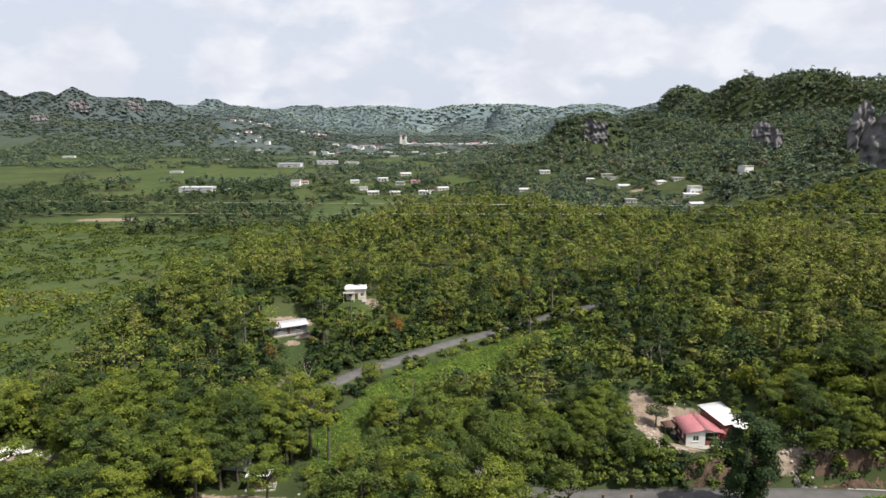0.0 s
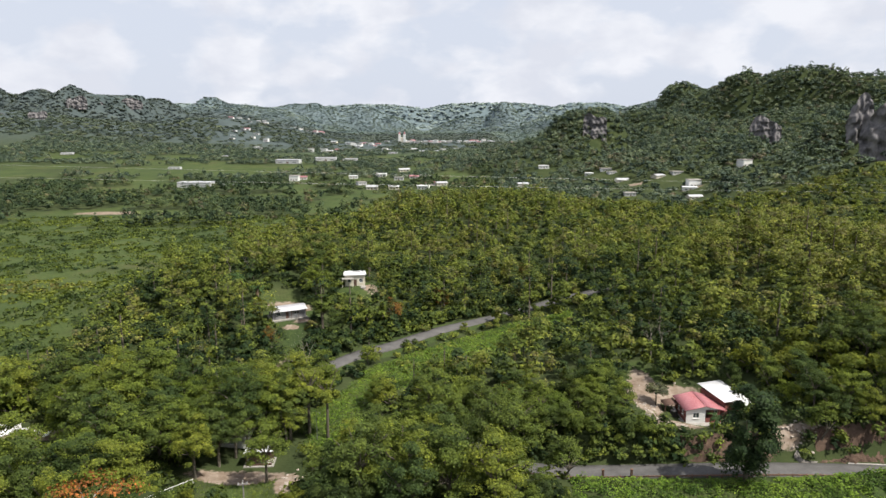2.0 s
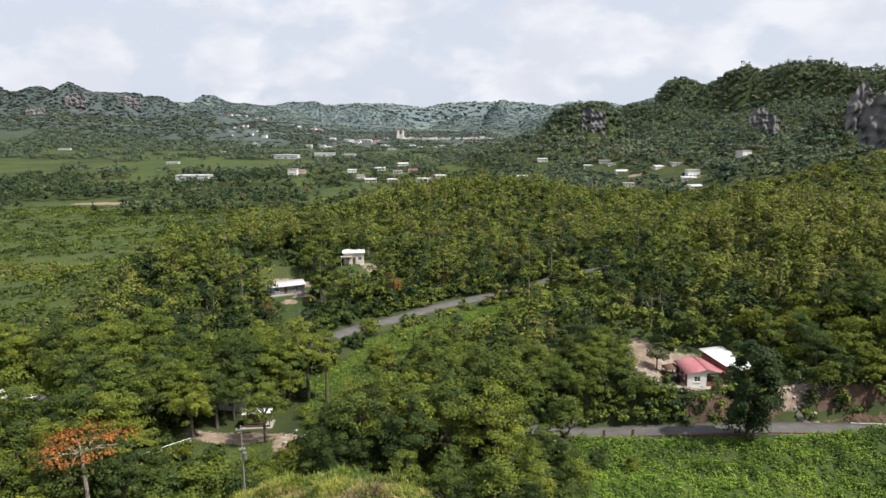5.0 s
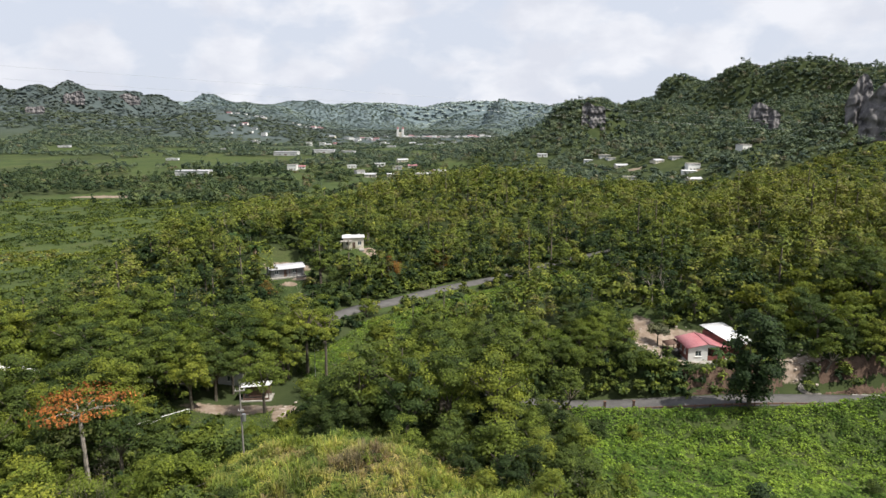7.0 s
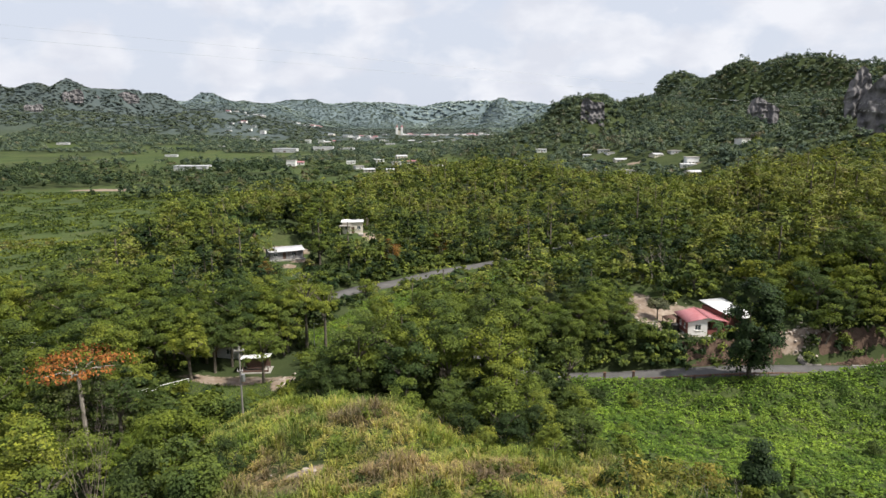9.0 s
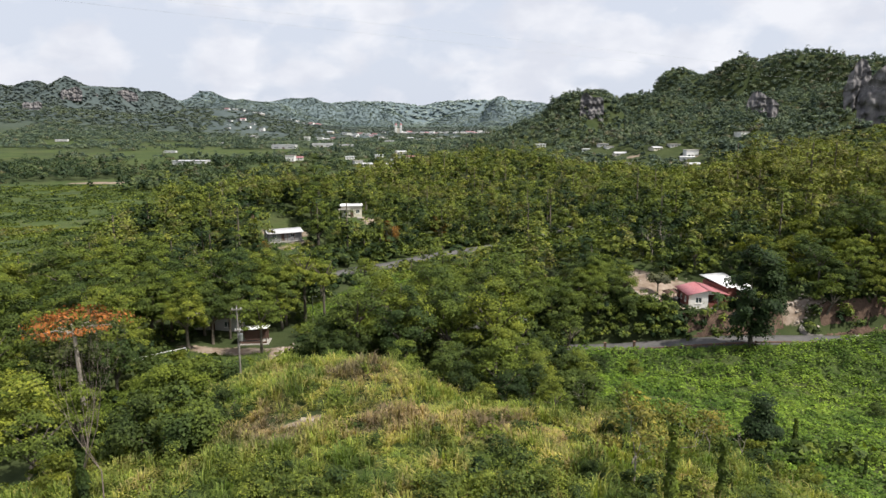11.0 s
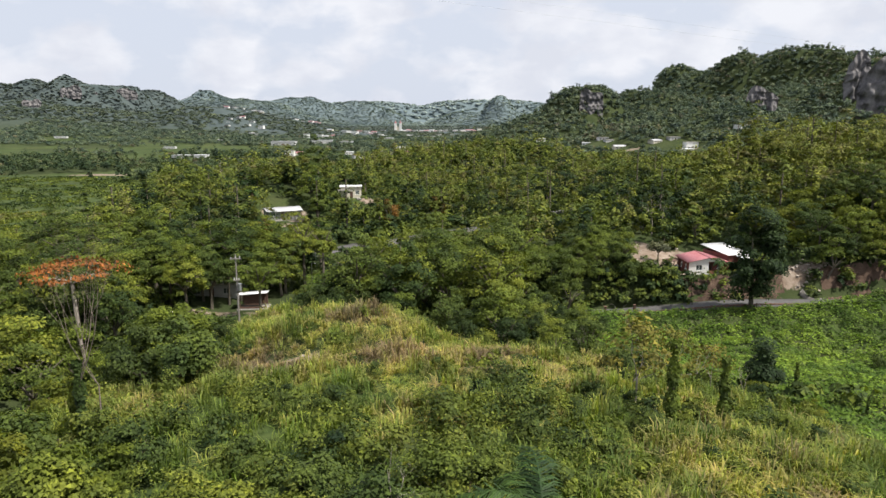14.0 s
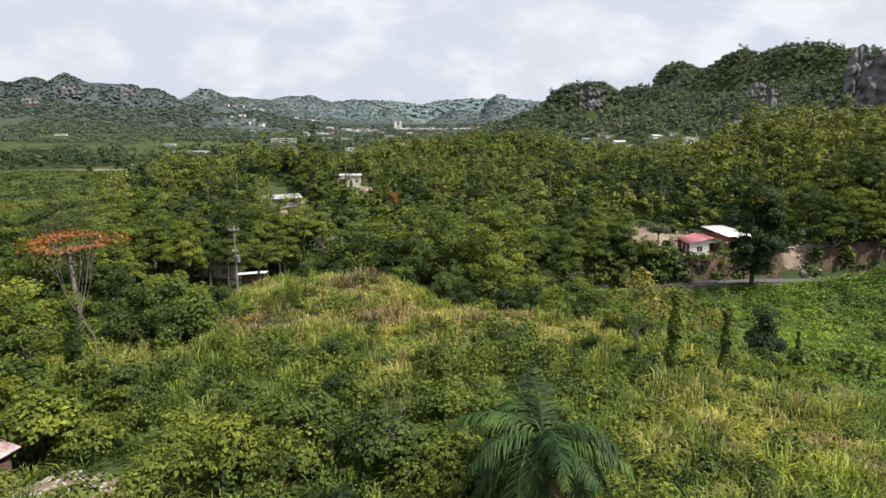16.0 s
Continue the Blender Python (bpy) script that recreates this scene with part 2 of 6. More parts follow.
def wave(x, y, s, seed=0.0):
    """A smooth uneven field of about -1 to 1 with waves about s metres long."""
    k = 2 * math.pi / s
    t = np.zeros_like(x)
    for i in range(5):
        a = seed * 1.7 + i * 2.4
        t += np.sin(k * (0.7 + 0.23 * i) * (x * math.cos(a) + y * math.sin(a)) + seed * 3.1 + 1.3 * i * i)
    return t / 3.2


NEAR_HILLS = [
    (-4, 36, 44, 43, 0, 9.8, 4), (128, 207, 80, 110, 0, 27, 2), (-62, 228, 60, 45, 0, 17, 2), (35, 370, 100, 112, 0, 18, 2),
    (48, 126, 30, 16, 0, 3.2, 4), (-14, 72, 16, 13, 0, 9.3, 4), (-130, 60, 60, 60, 0, 12, 2), (0, -90, 300, 90, 0, 22, 2),
]
RIGHT_HILLS = [
    (345, 490, 90, 85, 0, 70, 4), (300, 470, 110, 130, 0, 46, 2), (250, 420, 90, 90, 0, 26, 2), (260, 640, 130, 130, 0, 46, 2), (174, 830, 60, 70, 0, 76, 3.5), (140, 810, 100, 120, 0, 44, 2), (330, 760, 150, 200, 0, 54, 2),
    (370, 1085, 48, 70, 0, 116, 3), (428, 1000, 52, 80, 0, 126, 2.4), (474, 960, 44, 80, 0, 128, 2.4), (508, 935, 44, 90, 0, 130, 2.4),
    (590, 860, 100, 150, 0, 112, 2.5), (550, 905, 80, 110, 0, 119, 2.6), (440, 800, 170, 230, 0, 74, 2), (290, 950, 110, 140, 0, 72, 2.5), (410, 1030, 110, 100, 0, 100, 3), (480, 990, 110, 90, 0, 116, 3),
]
LEFT_HILLS = [
    (-1190, 1790, 110, 160, 0, 140, 2.4), (-955, 1770, 58, 130, 0, 142, 2.2), (-1050, 1765, 80, 120, 0, 131, 3), (-868, 1910, 62, 120, 0, 122, 3), (-905, 1830, 90, 120, 0, 114, 3),
    (-880, 2080, 110, 150, 0, 112, 3), (-836, 2450, 90, 150, 0, 128, 2.6), (-1100, 1650, 420, 400, 0, 80, 2), (-570, 1680, 230, 320, 0, 60, 2), (-820, 1500, 260, 300, 0, 56, 2), (-780, 2500, 330, 300, 0, 98, 3), (-1000, 1800, 200, 160, 0, 112, 3),
]
FAR_HILLS = [
    (-540, 2620, 180, 150, 0, 108, 3), (-330, 2720, 130, 150, 0, 98, 3), (-220, 2740, 90, 150, 0, 58, 3), (222, 2600, 75, 150, 0, 112, 2.2),
    (90, 2640, 120, 150, 0, 52, 3), (420, 2500, 150, 200, 0, 56, 3), (720, 1900, 300, 300, 0, 110, 3),
]
RIDGES = [
    (-500, 4450, 500, 200, 0, 146, 4), (300, 4500, 600, 200, 0, 156, 4), (900, 4300, 400, 250, 0, 150, 3), (-1500, 4200, 700, 300, 0, 150, 3),
    (-2600, 2600, 700, 900, 0, 160, 3), (2200, 2000, 900, 1200, 0, 170, 3), (0, -2500, 2500, 900, 0, 90, 3),
]


def road_fall(x):
    """How far the near road has bent back and dropped: 0 by the house, 1 at its low end."""
    u = np.clip((54 - x) / 29, 0, 1)
    return u * u * (3 - 2 * u)


def near_road_z(x):
    return 7.3 - 3.2 * road_fall(x)


def near_road_y(x):
    return 106.6 + 5.0 * road_fall(x) + 3.4 * np.clip((24 - x) / 14, 0, 1.6) ** 2 - 0.0022 * np.clip(x - 55, 0, 99) ** 2


def far_road(s):
    """Centre line of the valley road: s metres along from its near end."""
    x = -33 + 0.72 * s
    y = 192 + 0.86 * x - 0.0085 * x * x
    return x, y


def land(x, y):
    x, y = np.asarray(x, float), np.asarray(y, float)
    base = 1.0 + 4.6 / (1 + np.exp((y - 172 + 0.15 * x) / 12)) * (1 / (1 + np.exp(-(x + 95) / 12)))
    base = base + 0.0165 * np.clip(y - 700, 0, 1500)
    near = bumps(x, y, NEAR_HILLS, 3.0)
    far = bumps(x, y, RIGHT_HILLS + LEFT_HILLS + FAR_HILLS + RIDGES, 9.0)
    rough = np.clip(far / 40, 0, 1) * (4 * wave(x, y, 90, 1) + 2.5 * wave(x, y, 37, 2)) + 0.5 * wave(x, y, 31, 3) * np.clip((y - 20) / 60, 0, 1)
    h = base + near + far + rough
    # dip of the vine field below the road
    h = h - 4.0 * np.exp(-((x - 60) / 30) ** 2 - ((y - 87) / 13) ** 2)
    h = h - 2.2 * np.exp(-((x - 34) / 15) ** 2 - ((y - 99) / 9) ** 2)
    # level ground along the near road and on the terraces
    for cx, cy, r, z in ((51.5, 126.5, 9.0, 8.3), (-35, 112, 7, 5.0), (-44, 189, 9, 10.2), (-28, 216, 7, 13.6)):
        w = np.clip(1.5 - np.hypot(x - cx, y - cy) / r, 0, 1)
        w = w * w * (3 - 2 * w)
        h = h * (1 - w) + z * w
    d = np.abs(y - near_road_y(x))
    w = np.clip((7.0 - d) / 4.0, 0, 1) * np.clip((x - 2) / 8, 0, 1) * np.clip((130 - x) / 20, 0, 1)
    w = w * w * (3 - 2 * w)
    h = h * (1 - w) + near_road_z(x) * w
    return h


def fast_mesh(name, verts, faces, materials, index=None, hue=None, smooth=False):
    """A mesh from arrays: verts (n, 3), faces (m, 3 or 4)."""
    me = bpy.data.meshes.new(name)
    verts, faces = np.asarray(verts, np.float32), np.asarray(faces, np.int32)
    k = faces.shape[1]
    me.vertices.add(len(verts))
    me.vertices.foreach_set("co", verts.ravel())
    me.loops.add(faces.size)
    me.loops.foreach_set("vertex_index", faces.ravel())
    me.polygons.add(len(faces))
    me.polygons.foreach_set("loop_start", np.arange(0, faces.size, k, dtype=np.int32))
    for m in materials:
        me.materials.append(m)
    if index is not None:
        me.polygons.foreach_set("material_index", np.asarray(index, np.int32))
    if smooth:
        me.polygons.foreach_set("use_smooth", np.ones(len(faces), bool))
    if hue is not None:
        at = me.attributes.new("hue", "FLOAT", "POINT")
        at.data.foreach_set("value", np.asarray(hue, np.float32))
    me.update(calc_edges=True)
    return me


def spread(n, near, far, k):
    """n places from 0 outwards, close together at first."""
    u = np.linspace(0, 1, n)
    return near * n * u * (1 - u ** k) + far * u ** k


def poly_in(x, y, pts):
    """Which places lie inside a closed outline."""
    inside = np.zeros(np.shape(x), bool)
    for (ax, ay), (bx, by) in zip(pts, pts[1:] + pts[:1]):
        c = (ay > y) != (by > y)
        inside ^= c & (x < (bx - ax) * (y - ay) / (by - ay + 1e-9) + ax)
    return inside


_fs = np.linspace(-30, 118, 90)
FRX, FRY = far_road(_fs)


def far_road_side(x, y):
    """Distance to the valley road, and which side: positive beyond it."""
    d = np.hypot(x[:, None] - FRX, y[:, None] - FRY)
    i = d.argmin(1)
    return d.min(1), np.where((y - FRY[i]) > (x - FRX[i]) * 0.75, 1.0, -1.0)


def ell(x, y, cx, cy, rx, ry, turn=0):
    a = radians(turn)
    u = ((x - cx) * math.cos(a) + (y - cy) * math.sin(a)) / rx
    v = (-(x - cx) * math.sin(a) + (y - cy) * math.cos(a)) / ry
    return u * u + v * v


MEADOW = [(-22, 146), (-20, 157), (-10, 171.5), (3, 185), (20, 197), (40, 202), (38, 190), (22, 172), (8, 155), (-6, 148), (-16, 138)]
GLADE = [(-28, 133), (-26, 117), (-15, 117), (-15, 140), (-22, 148)]


def open_ground(x, y):
    """Where no tall trees stand."""
    d, side = far_road_side(x, y)
    o = np.where(side > 0, d < 3.4, d < np.where(x < 16, 5.0, 3.4))
    o |= (poly_in(x, y, MEADOW) | poly_in(x, y, GLADE))
    o |= (ell(x, y, 47.5, 126.5, 11, 9.5) < 1) | (ell(x, y, 42.5, 134, 4.5, 14, -6) < 1)             # yard of the red-roofed house
    o |= ell(x, y, 61, 113, 4, 5.5) < 1               # its drive
    o |= ell(x, y, -80, 119, 8, 7) < 1                # ruin
    o |= (x > 42.5) & (x < 60) & (y > 104) & (y < 120)
    o |= (np.abs(y - near_road_y(x)) < 3.6) & (x > 5)
    o |= (ell(x, y, 62, 85, 44, 21) < 1) | ((x > 21) & (x < 60) & (y > 90) & (y < near_road_y(x)))   # vine field
    o |= ell(x, y, -3, 40, 34, 37) < 1                # grass hill
    o |= ell(x, y, -14, 71, 21, 17) < 1               # its back shoulder
    o |= poly_in(x, y, [(-44, 120), (-47, 97), (-41, 84), (-34, 78), (-18, 80), (-21, 92), (-22, 106), (-29, 118)])
    o |= (ell(x, y, -45, 190, 9, 8) < 1) | (ell(x, y, -50, 200, 7, 7) < 1)
    o |= ell(x, y, -41, 175, 3, 13, 10) < 1
    o |= ell(x, y, -28, 212, 7, 7) < 1
    return o


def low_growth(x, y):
    """Strips before the road, the meadow and the houses, kept low to fit the camera's view."""
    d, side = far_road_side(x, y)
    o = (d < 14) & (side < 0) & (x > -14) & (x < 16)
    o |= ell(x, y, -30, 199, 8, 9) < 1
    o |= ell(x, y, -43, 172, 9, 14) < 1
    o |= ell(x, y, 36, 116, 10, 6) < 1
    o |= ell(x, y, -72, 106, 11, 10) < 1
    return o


def height_cap(x, y):
    """Tree height limit before the meadow, set by the camera's sightlines: shorter near its edge."""
    front = np.where(x < -17, 119.0, 157 + (x + 7) * 0.72)
    cap = np.where(x < -17, np.maximum(2.5, 0.4 * (front - y) + 1.5), np.maximum(4.0, 0.41 * (front - y) + 3.0))
    cap = np.where((x > -28) & (x < 40) & (y < front + 2), cap, 99.0)
    return np.where((x > -34) & (x < -10) & (y > 144) & (y < 176), 5.0, cap)


def left_field(x, y):
    """The flat open fields of the valley."""
    edge = -98 - 0.10 * (y - 200) + 10 * np.sin(y / 37.0)
    return ((x < edge) & (y > 150 - 0.6 * (x + 100)) & (y < 470)) | ((y >= 365) & (y < 470) & (x < -45 + 10 * np.sin(y / 20)))


def valley_clear(x, y):
    """Fields and yards in the wider valley, between its hedges and groves."""
    o = (ell(x, y, -340, 890, 130, 95) < 1) | (ell(x, y, -250, 480, 70, 30) < 1) | (ell(x, y, -262, 705, 50, 14) < 1)
    o |= (wave(x, y, 170, 8) + 0.7 * wave(x, y, 60, 9) < -0.1) & (x < 40) & (land(x, y) < 9 + 0.017 * np.clip(y - 700, 0, 9e3))
    o &= ~((ell(x, y, -310, 540, 55, 40) < 1) | (ell(x, y, -190, 640, 45, 22) < 1))
    return o


VALLEY_HOUSES = [  # kind, x, y, size, turn
    (1, 69, 628, 0.9, 10), (0, 130, 624, 1.0, -20), (2, 146, 597, 0.8, 15), (1, 147, 571, 1.0, 5), (2, 138, 511, 0.9, 0), (1, 172, 546, 0.9, 30), (2, 187, 551, 1.0, 10), (0, 178, 500, 1.0, -12),
    (1, 171, 466, 0.9, 10), (3, 243, 549, 1.0, 20), (2, 234, 539, 0.8, 0),
]
MORE_HOUSES = [
    (0, -81, 789, 1.2, 0), (1, -57, 849, 1.2, 20), (0, -27, 657, 1.1, -10), (1, -8, 682, 1.0, 15), (3, -173, 746, 1.1, 0), (4, -167, 763, 1.0, 10), (2, -56, 743, 1.1, 0),
    (0, -110, 773, 1.0, 10), (1, -55, 655, 0.9, 0), (4, -40, 760, 1.0, 0), (2, -90, 700, 1.0, 30), (0, 98, 700, 1.0, 0), (1, -77, 656, 1.0, 0), (2, 142, 610, 1.0, 0), (3, 185, 508, 1.0, 0),
]
HALLS = [  # x, y, size, turn
    (-203, 1054, 1.2, 4), (-160, 1060, 0.8, 0), (-252, 1003, 1.3, -4), (-640, 1123, 0.7, 8), (-375, 1133, 0.5, 0), (-373, 906, 0.6, 0), (-235, 700, 0.6, 6), (-103, 1228, 0.6, 0), (-275, 688, 1.0, 0),
]


def house_clearings(x, y):
    # cleared mostly on the camera's side, so the houses stay in view
    o = np.zeros(np.shape(x), bool)
    for _, hx, hy, s, _ in VALLEY_HOUSES + MORE_HOUSES:
        o |= ell(x, y, hx + 5 * s, hy - 11, 9 * s, 19) < 1
    for hx, hy, s, _ in HALLS:
        o |= ell(x, y, hx + 17 * s, hy - 14, 22 * s, 24) < 1
    return o


def before_houses(x, y):
    """Growth before the hillside houses, kept low so the camera sees them."""
    o = np.zeros(np.shape(x), bool)
    for _, hx, hy, s, _ in VALLEY_HOUSES + MORE_HOUSES:
        o |= ell(x, y, hx - 0.06 * (hy - 45) * hx / hy, hy - 45, 9 * s + 3, 46) < 1
    return o


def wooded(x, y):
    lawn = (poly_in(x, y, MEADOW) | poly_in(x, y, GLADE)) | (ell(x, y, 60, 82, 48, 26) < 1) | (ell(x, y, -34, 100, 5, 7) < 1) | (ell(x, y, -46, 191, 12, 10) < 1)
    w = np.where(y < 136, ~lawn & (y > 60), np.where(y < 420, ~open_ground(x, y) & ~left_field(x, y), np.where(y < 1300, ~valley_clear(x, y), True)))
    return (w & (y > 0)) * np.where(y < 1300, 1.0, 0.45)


def before_carport(x, y):
    """Rough ground between the grass hill and the carport lawn."""
    return poly_in(x, y, [(-47, 99), (-44, 86), (-34, 82), (-19, 84), (-20, 104), (-24, 104), (-26, 98), (-32, 98.5), (-34, 100), (-40, 101), (-42, 104)])


def bare_soil(x, y):
    """Yards, tracks and scraped ground."""
    s = np.zeros_like(x)
    for cx, cy, rx, ry, turn in ((42.3, 133, 3.0, 11, -6), (47, 133, 8, 3, 0), (45, 119.5, 5, 3, 0), (-36, 107.4, 8.5, 3.0, 0), (-26.5, 104, 2, 3.5, 0), (-13.5, 60, 2.2, 0.9, 20),
                                 (-24, 213, 2.5, 3, 0), (-47, 197, 7, 3, 0), (-40, 187, 3.5, 2, 20), (-43, 182, 3, 1.2, 0), (-41, 162, 1.2, 6, 8), (-250, 490, 24, 9, 0), (20.5, 33.5, 2.0, 0.7, 10),
                                 (66, 113.5, 3.5, 1.2, 20), (61.5, 112.4, 2.4, 1.6, 0), (-19.3, 28.2, 3.4, 1.7, 0), (-80, 121, 8, 3, 0), (150, 545, 18, 4, 20), (185, 500, 10, 4, 0), (-20, 690, 16, 4, 30)):
        s = np.maximum(s, np.clip(1.5 - np.sqrt(ell(x, y, cx, cy, rx, ry, turn)), 0, 1))
    return s


xs = np.concatenate([-spread(150, 1.5, 4800, 5)[:0:-1], spread(150, 1.5, 4800, 5)])
ys = np.concatenate([-spread(60, 2.5, 4800, 5)[:0:-1], spread(330, 1.35, 4850, 6)])
gx, gy = np.meshgrid(xs, ys)
gz = land(gx, gy)
nx, ny = len(xs), len(ys)
idx = np.arange(nx * ny).reshape(ny, nx)
quads = np.stack([idx[:-1, :-1], idx[:-1, 1:], idx[1:, 1:], idx[1:, :-1]], -1).reshape(-1, 4)
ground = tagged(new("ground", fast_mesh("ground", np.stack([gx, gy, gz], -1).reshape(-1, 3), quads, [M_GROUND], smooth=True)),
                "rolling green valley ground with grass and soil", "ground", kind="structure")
for key, field in (("haze_ground", (np.clip((gy.ravel() - 1150) / 250, 0, 1) + np.clip((gy.ravel() - 2250) / 150, 0, 1)).astype(np.float32)), ("wood", wooded(gx.ravel(), gy.ravel()).astype(np.float32)), ("soil", bare_soil(gx.ravel(), gy.ravel()).astype(np.float32))):
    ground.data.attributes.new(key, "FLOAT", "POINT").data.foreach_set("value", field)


def sheet_height(x, y):
    """Height of the ground sheet itself between its mesh points."""
    i = np.clip(np.searchsorted(xs, x) - 1, 0, nx - 2)
    j = np.clip(np.searchsorted(ys, y) - 1, 0, ny - 2)
    u, v = (x - xs[i]) / (xs[i + 1] - xs[i]), (y - ys[j]) / (ys[j + 1] - ys[j])
    return (gz[j, i] * (1 - u) + gz[j, i + 1] * u) * (1 - v) + (gz[j + 1, i] * (1 - u) + gz[j + 1, i + 1] * u) * v


def strip(name, cx, cy, half, lift, mat, cat, label, sag=0.0):
    """A paved ribbon along a centre line, with its own thickness, lying on the land."""
    cx, cy = np.asarray(cx, float), np.asarray(cy, float)
    tx, ty = np.gradient(cx), np.gradient(cy)
    ln = np.hypot(tx, ty)
    px, py = -ty / ln, tx / ln
    rows = []
    for off, dz in ((-half - 0.05, -0.6), (-half, 0.0), (-half / 3, 0.05), (half / 3, 0.05), (half, 0.0), (half + 0.05, -0.6)):
        x, y = cx + px * off, cy + py * off
        zc = np.maximum(land(cx, cy), 0.5 * land(cx, cy) + 0.5 * land(x, y))
        rows.append(np.stack([x, y, zc + lift + dz], -1))
    v = np.stack(rows, 1)
    n, k = v.shape[:2]
    i = np.arange(n * k).reshape(n, k)
    f = np.stack([i[:-1, :-1], i[1:, :-1], i[1:, 1:], i[:-1, 1:]], -1).reshape(-1, 4)
    return tagged(new(name, fast_mesh(name, v.reshape(-1, 3), f, [mat], smooth=True)), label, cat, kind="structure")


rx = np.linspace(4, 140, 140)
strip("road_1", rx, near_road_y(rx), 2.3, 0.14, M_ASPHALT, "road", "narrow grey asphalt mountain road with worn edges")
fx, fy = far_road(np.linspace(2, 135, 120))
strip("road_2", fx, fy, 2.2, 0.25, M_ASPHALT, "road", "grey asphalt valley road beside the meadow")

# ---- foliage ----


def leaf_tris(centre, normal, size, rng):
    """Three-cornered leaf sprays at centre, facing about normal."""
    n = len(centre)
    nrm = normal / np.maximum(np.linalg.norm(normal, axis=1, keepdims=True), 1e-6)
    u = np.cross(nrm, rng.normal(size=(n, 3)))
    u /= np.maximum(np.linalg.norm(u, axis=1, keepdims=True), 1e-6)
    v = np.cross(nrm, u)
    s = np.asarray(size).reshape(-1, 1)
    k = rng.uniform(0.7, 1.4, (n, 3))
    a = centre + u * s * k[:, :1]
    b = centre + (-0.5 * u + 0.86 * v) * s * k[:, 1:2]
    c = centre + (-0.5 * u - 0.86 * v) * s * k[:, 2:3] - nrm * s * rng.uniform(0, 0.4, (n, 1))
    return np.stack([a, b, c], 1).reshape(-1, 3), np.arange(3 * n).reshape(n, 3)


def crowns(x, y, z, height, radius, per, size, rng, lobes=6, low=0.42, flat=0.7, stir=0.3, up=0.3):
    """Leaf sprays of many trees at once: each crown a dome of leafy lobes. Returns verts, faces, each vertex's tree and a tint for each spray."""
    n = len(x)
    slim = np.where(rng.uniform(size=n) < (0.22 if n > 1 else 0.0), 0.6, 1.0)[:, None]
    oval = rng.uniform(0.8, 1.25, (n, 1)) if n > 1 else np.ones((n, 1))
    la = rng.uniform(0, 2 * math.pi, (n, lobes)) + np.arange(lobes) * 2.4
    u = np.sqrt(rng.uniform(0.0, 1.0, (n, lobes)))
    lr = radius[:, None] * u * 0.74 * slim
    lz = z[:, None] + height[:, None] * (low + 0.06 + (0.84 - low) * rng.uniform(0.28, 1, (n, lobes)) * (1 - 0.55 * u ** 2)) * (1.12 - 0.12 * slim)
    lrad = radius[:, None] * rng.uniform(0.5, 1.1, (n, lobes)) * (1.3 / math.sqrt(lobes) + 0.03) * (0.35 + 0.65 * slim)
    tint = rng.normal(0, 0.11, (n, lobes))
    tree = np.repeat(np.arange(n), per)
    lobe = rng.integers(0, lobes, len(tree))
    d = rng.normal(size=(len(tree), 3))
    d /= np.linalg.norm(d, axis=1, keepdims=True)
    d[:, 2] = np.where(d[:, 2] < -0.35, -d[:, 2], d[:, 2])
    rr = lrad[tree, lobe] * (0.3 + 1.0 * np.sqrt(rng.uniform(0, 1, len(tree))))
    c = np.empty((len(tree), 3))
    c[:, 0] = x[tree] + (np.cos(la[tree, lobe]) * lr[tree, lobe] + d[:, 0] * rr) * oval[tree, 0]
    c[:, 1] = y[tree] + (np.sin(la[tree, lobe]) * lr[tree, lobe] + d[:, 1] * rr) / oval[tree, 0]
    c[:, 2] = lz[tree, lobe] + d[:, 2] * rr * flat
    whole = np.stack([c[:, 0] - x[tree], c[:, 1] - y[tree], (c[:, 2] - z[tree] - height[tree] * (low + 0.25)) * 0.8], -1) / radius[tree, None]
    nrm = d * 0.4 + whole * 0.55 + np.array([0.0, 0.0, up]) + rng.normal(size=d.shape) * stir
    big = rng.uniform(0.75, 1.25, n) if n > 1 else np.ones(n)
    v, f = leaf_tris(c, nrm, size * big[tree] * rng.uniform(0.55, 1.4, len(tree)), rng)
    return v, f, np.repeat(tree, 3), tint[tree, lobe]


def stems(x, y, z, height, rad, sides=3):
    """Plain tapered stems for woods, in triangles."""
    n = len(x)
    a = np.arange(sides) * 2 * math.pi / sides
    ring = np.stack([np.cos(a), np.sin(a)], -1)
    lo = np.empty((n, sides, 3))
    lo[..., 0] = x[:, None] + ring[:, 0] * rad[:, None]
    lo[..., 1] = y[:, None] + ring[:, 1] * rad[:, None]
    lo[..., 2] = z[:, None] - 0.3
    hi = lo.copy()
    hi[..., 0] = x[:, None] + ring[:, 0] * rad[:, None] * 0.5
    hi[..., 1] = y[:, None] + ring[:, 1] * rad[:, None] * 0.5
    hi[..., 2] = (z + height)[:, None]
    v = np.concatenate([lo, hi], 1).reshape(-1, 3)
    i = np.arange(sides)
    j = (i + 1) % sides
    q = np.concatenate([np.stack([i, j, j + sides], -1), np.stack([i, j + sides, i + sides], -1)])
    f = (q[None] + (np.arange(n) * 2 * sides)[:, None, None]).reshape(-1, 3)
    return v, f


def in_view(x, y, margin=14.0):
    return np.abs(x) < 0.69 * (y + 3) + margin


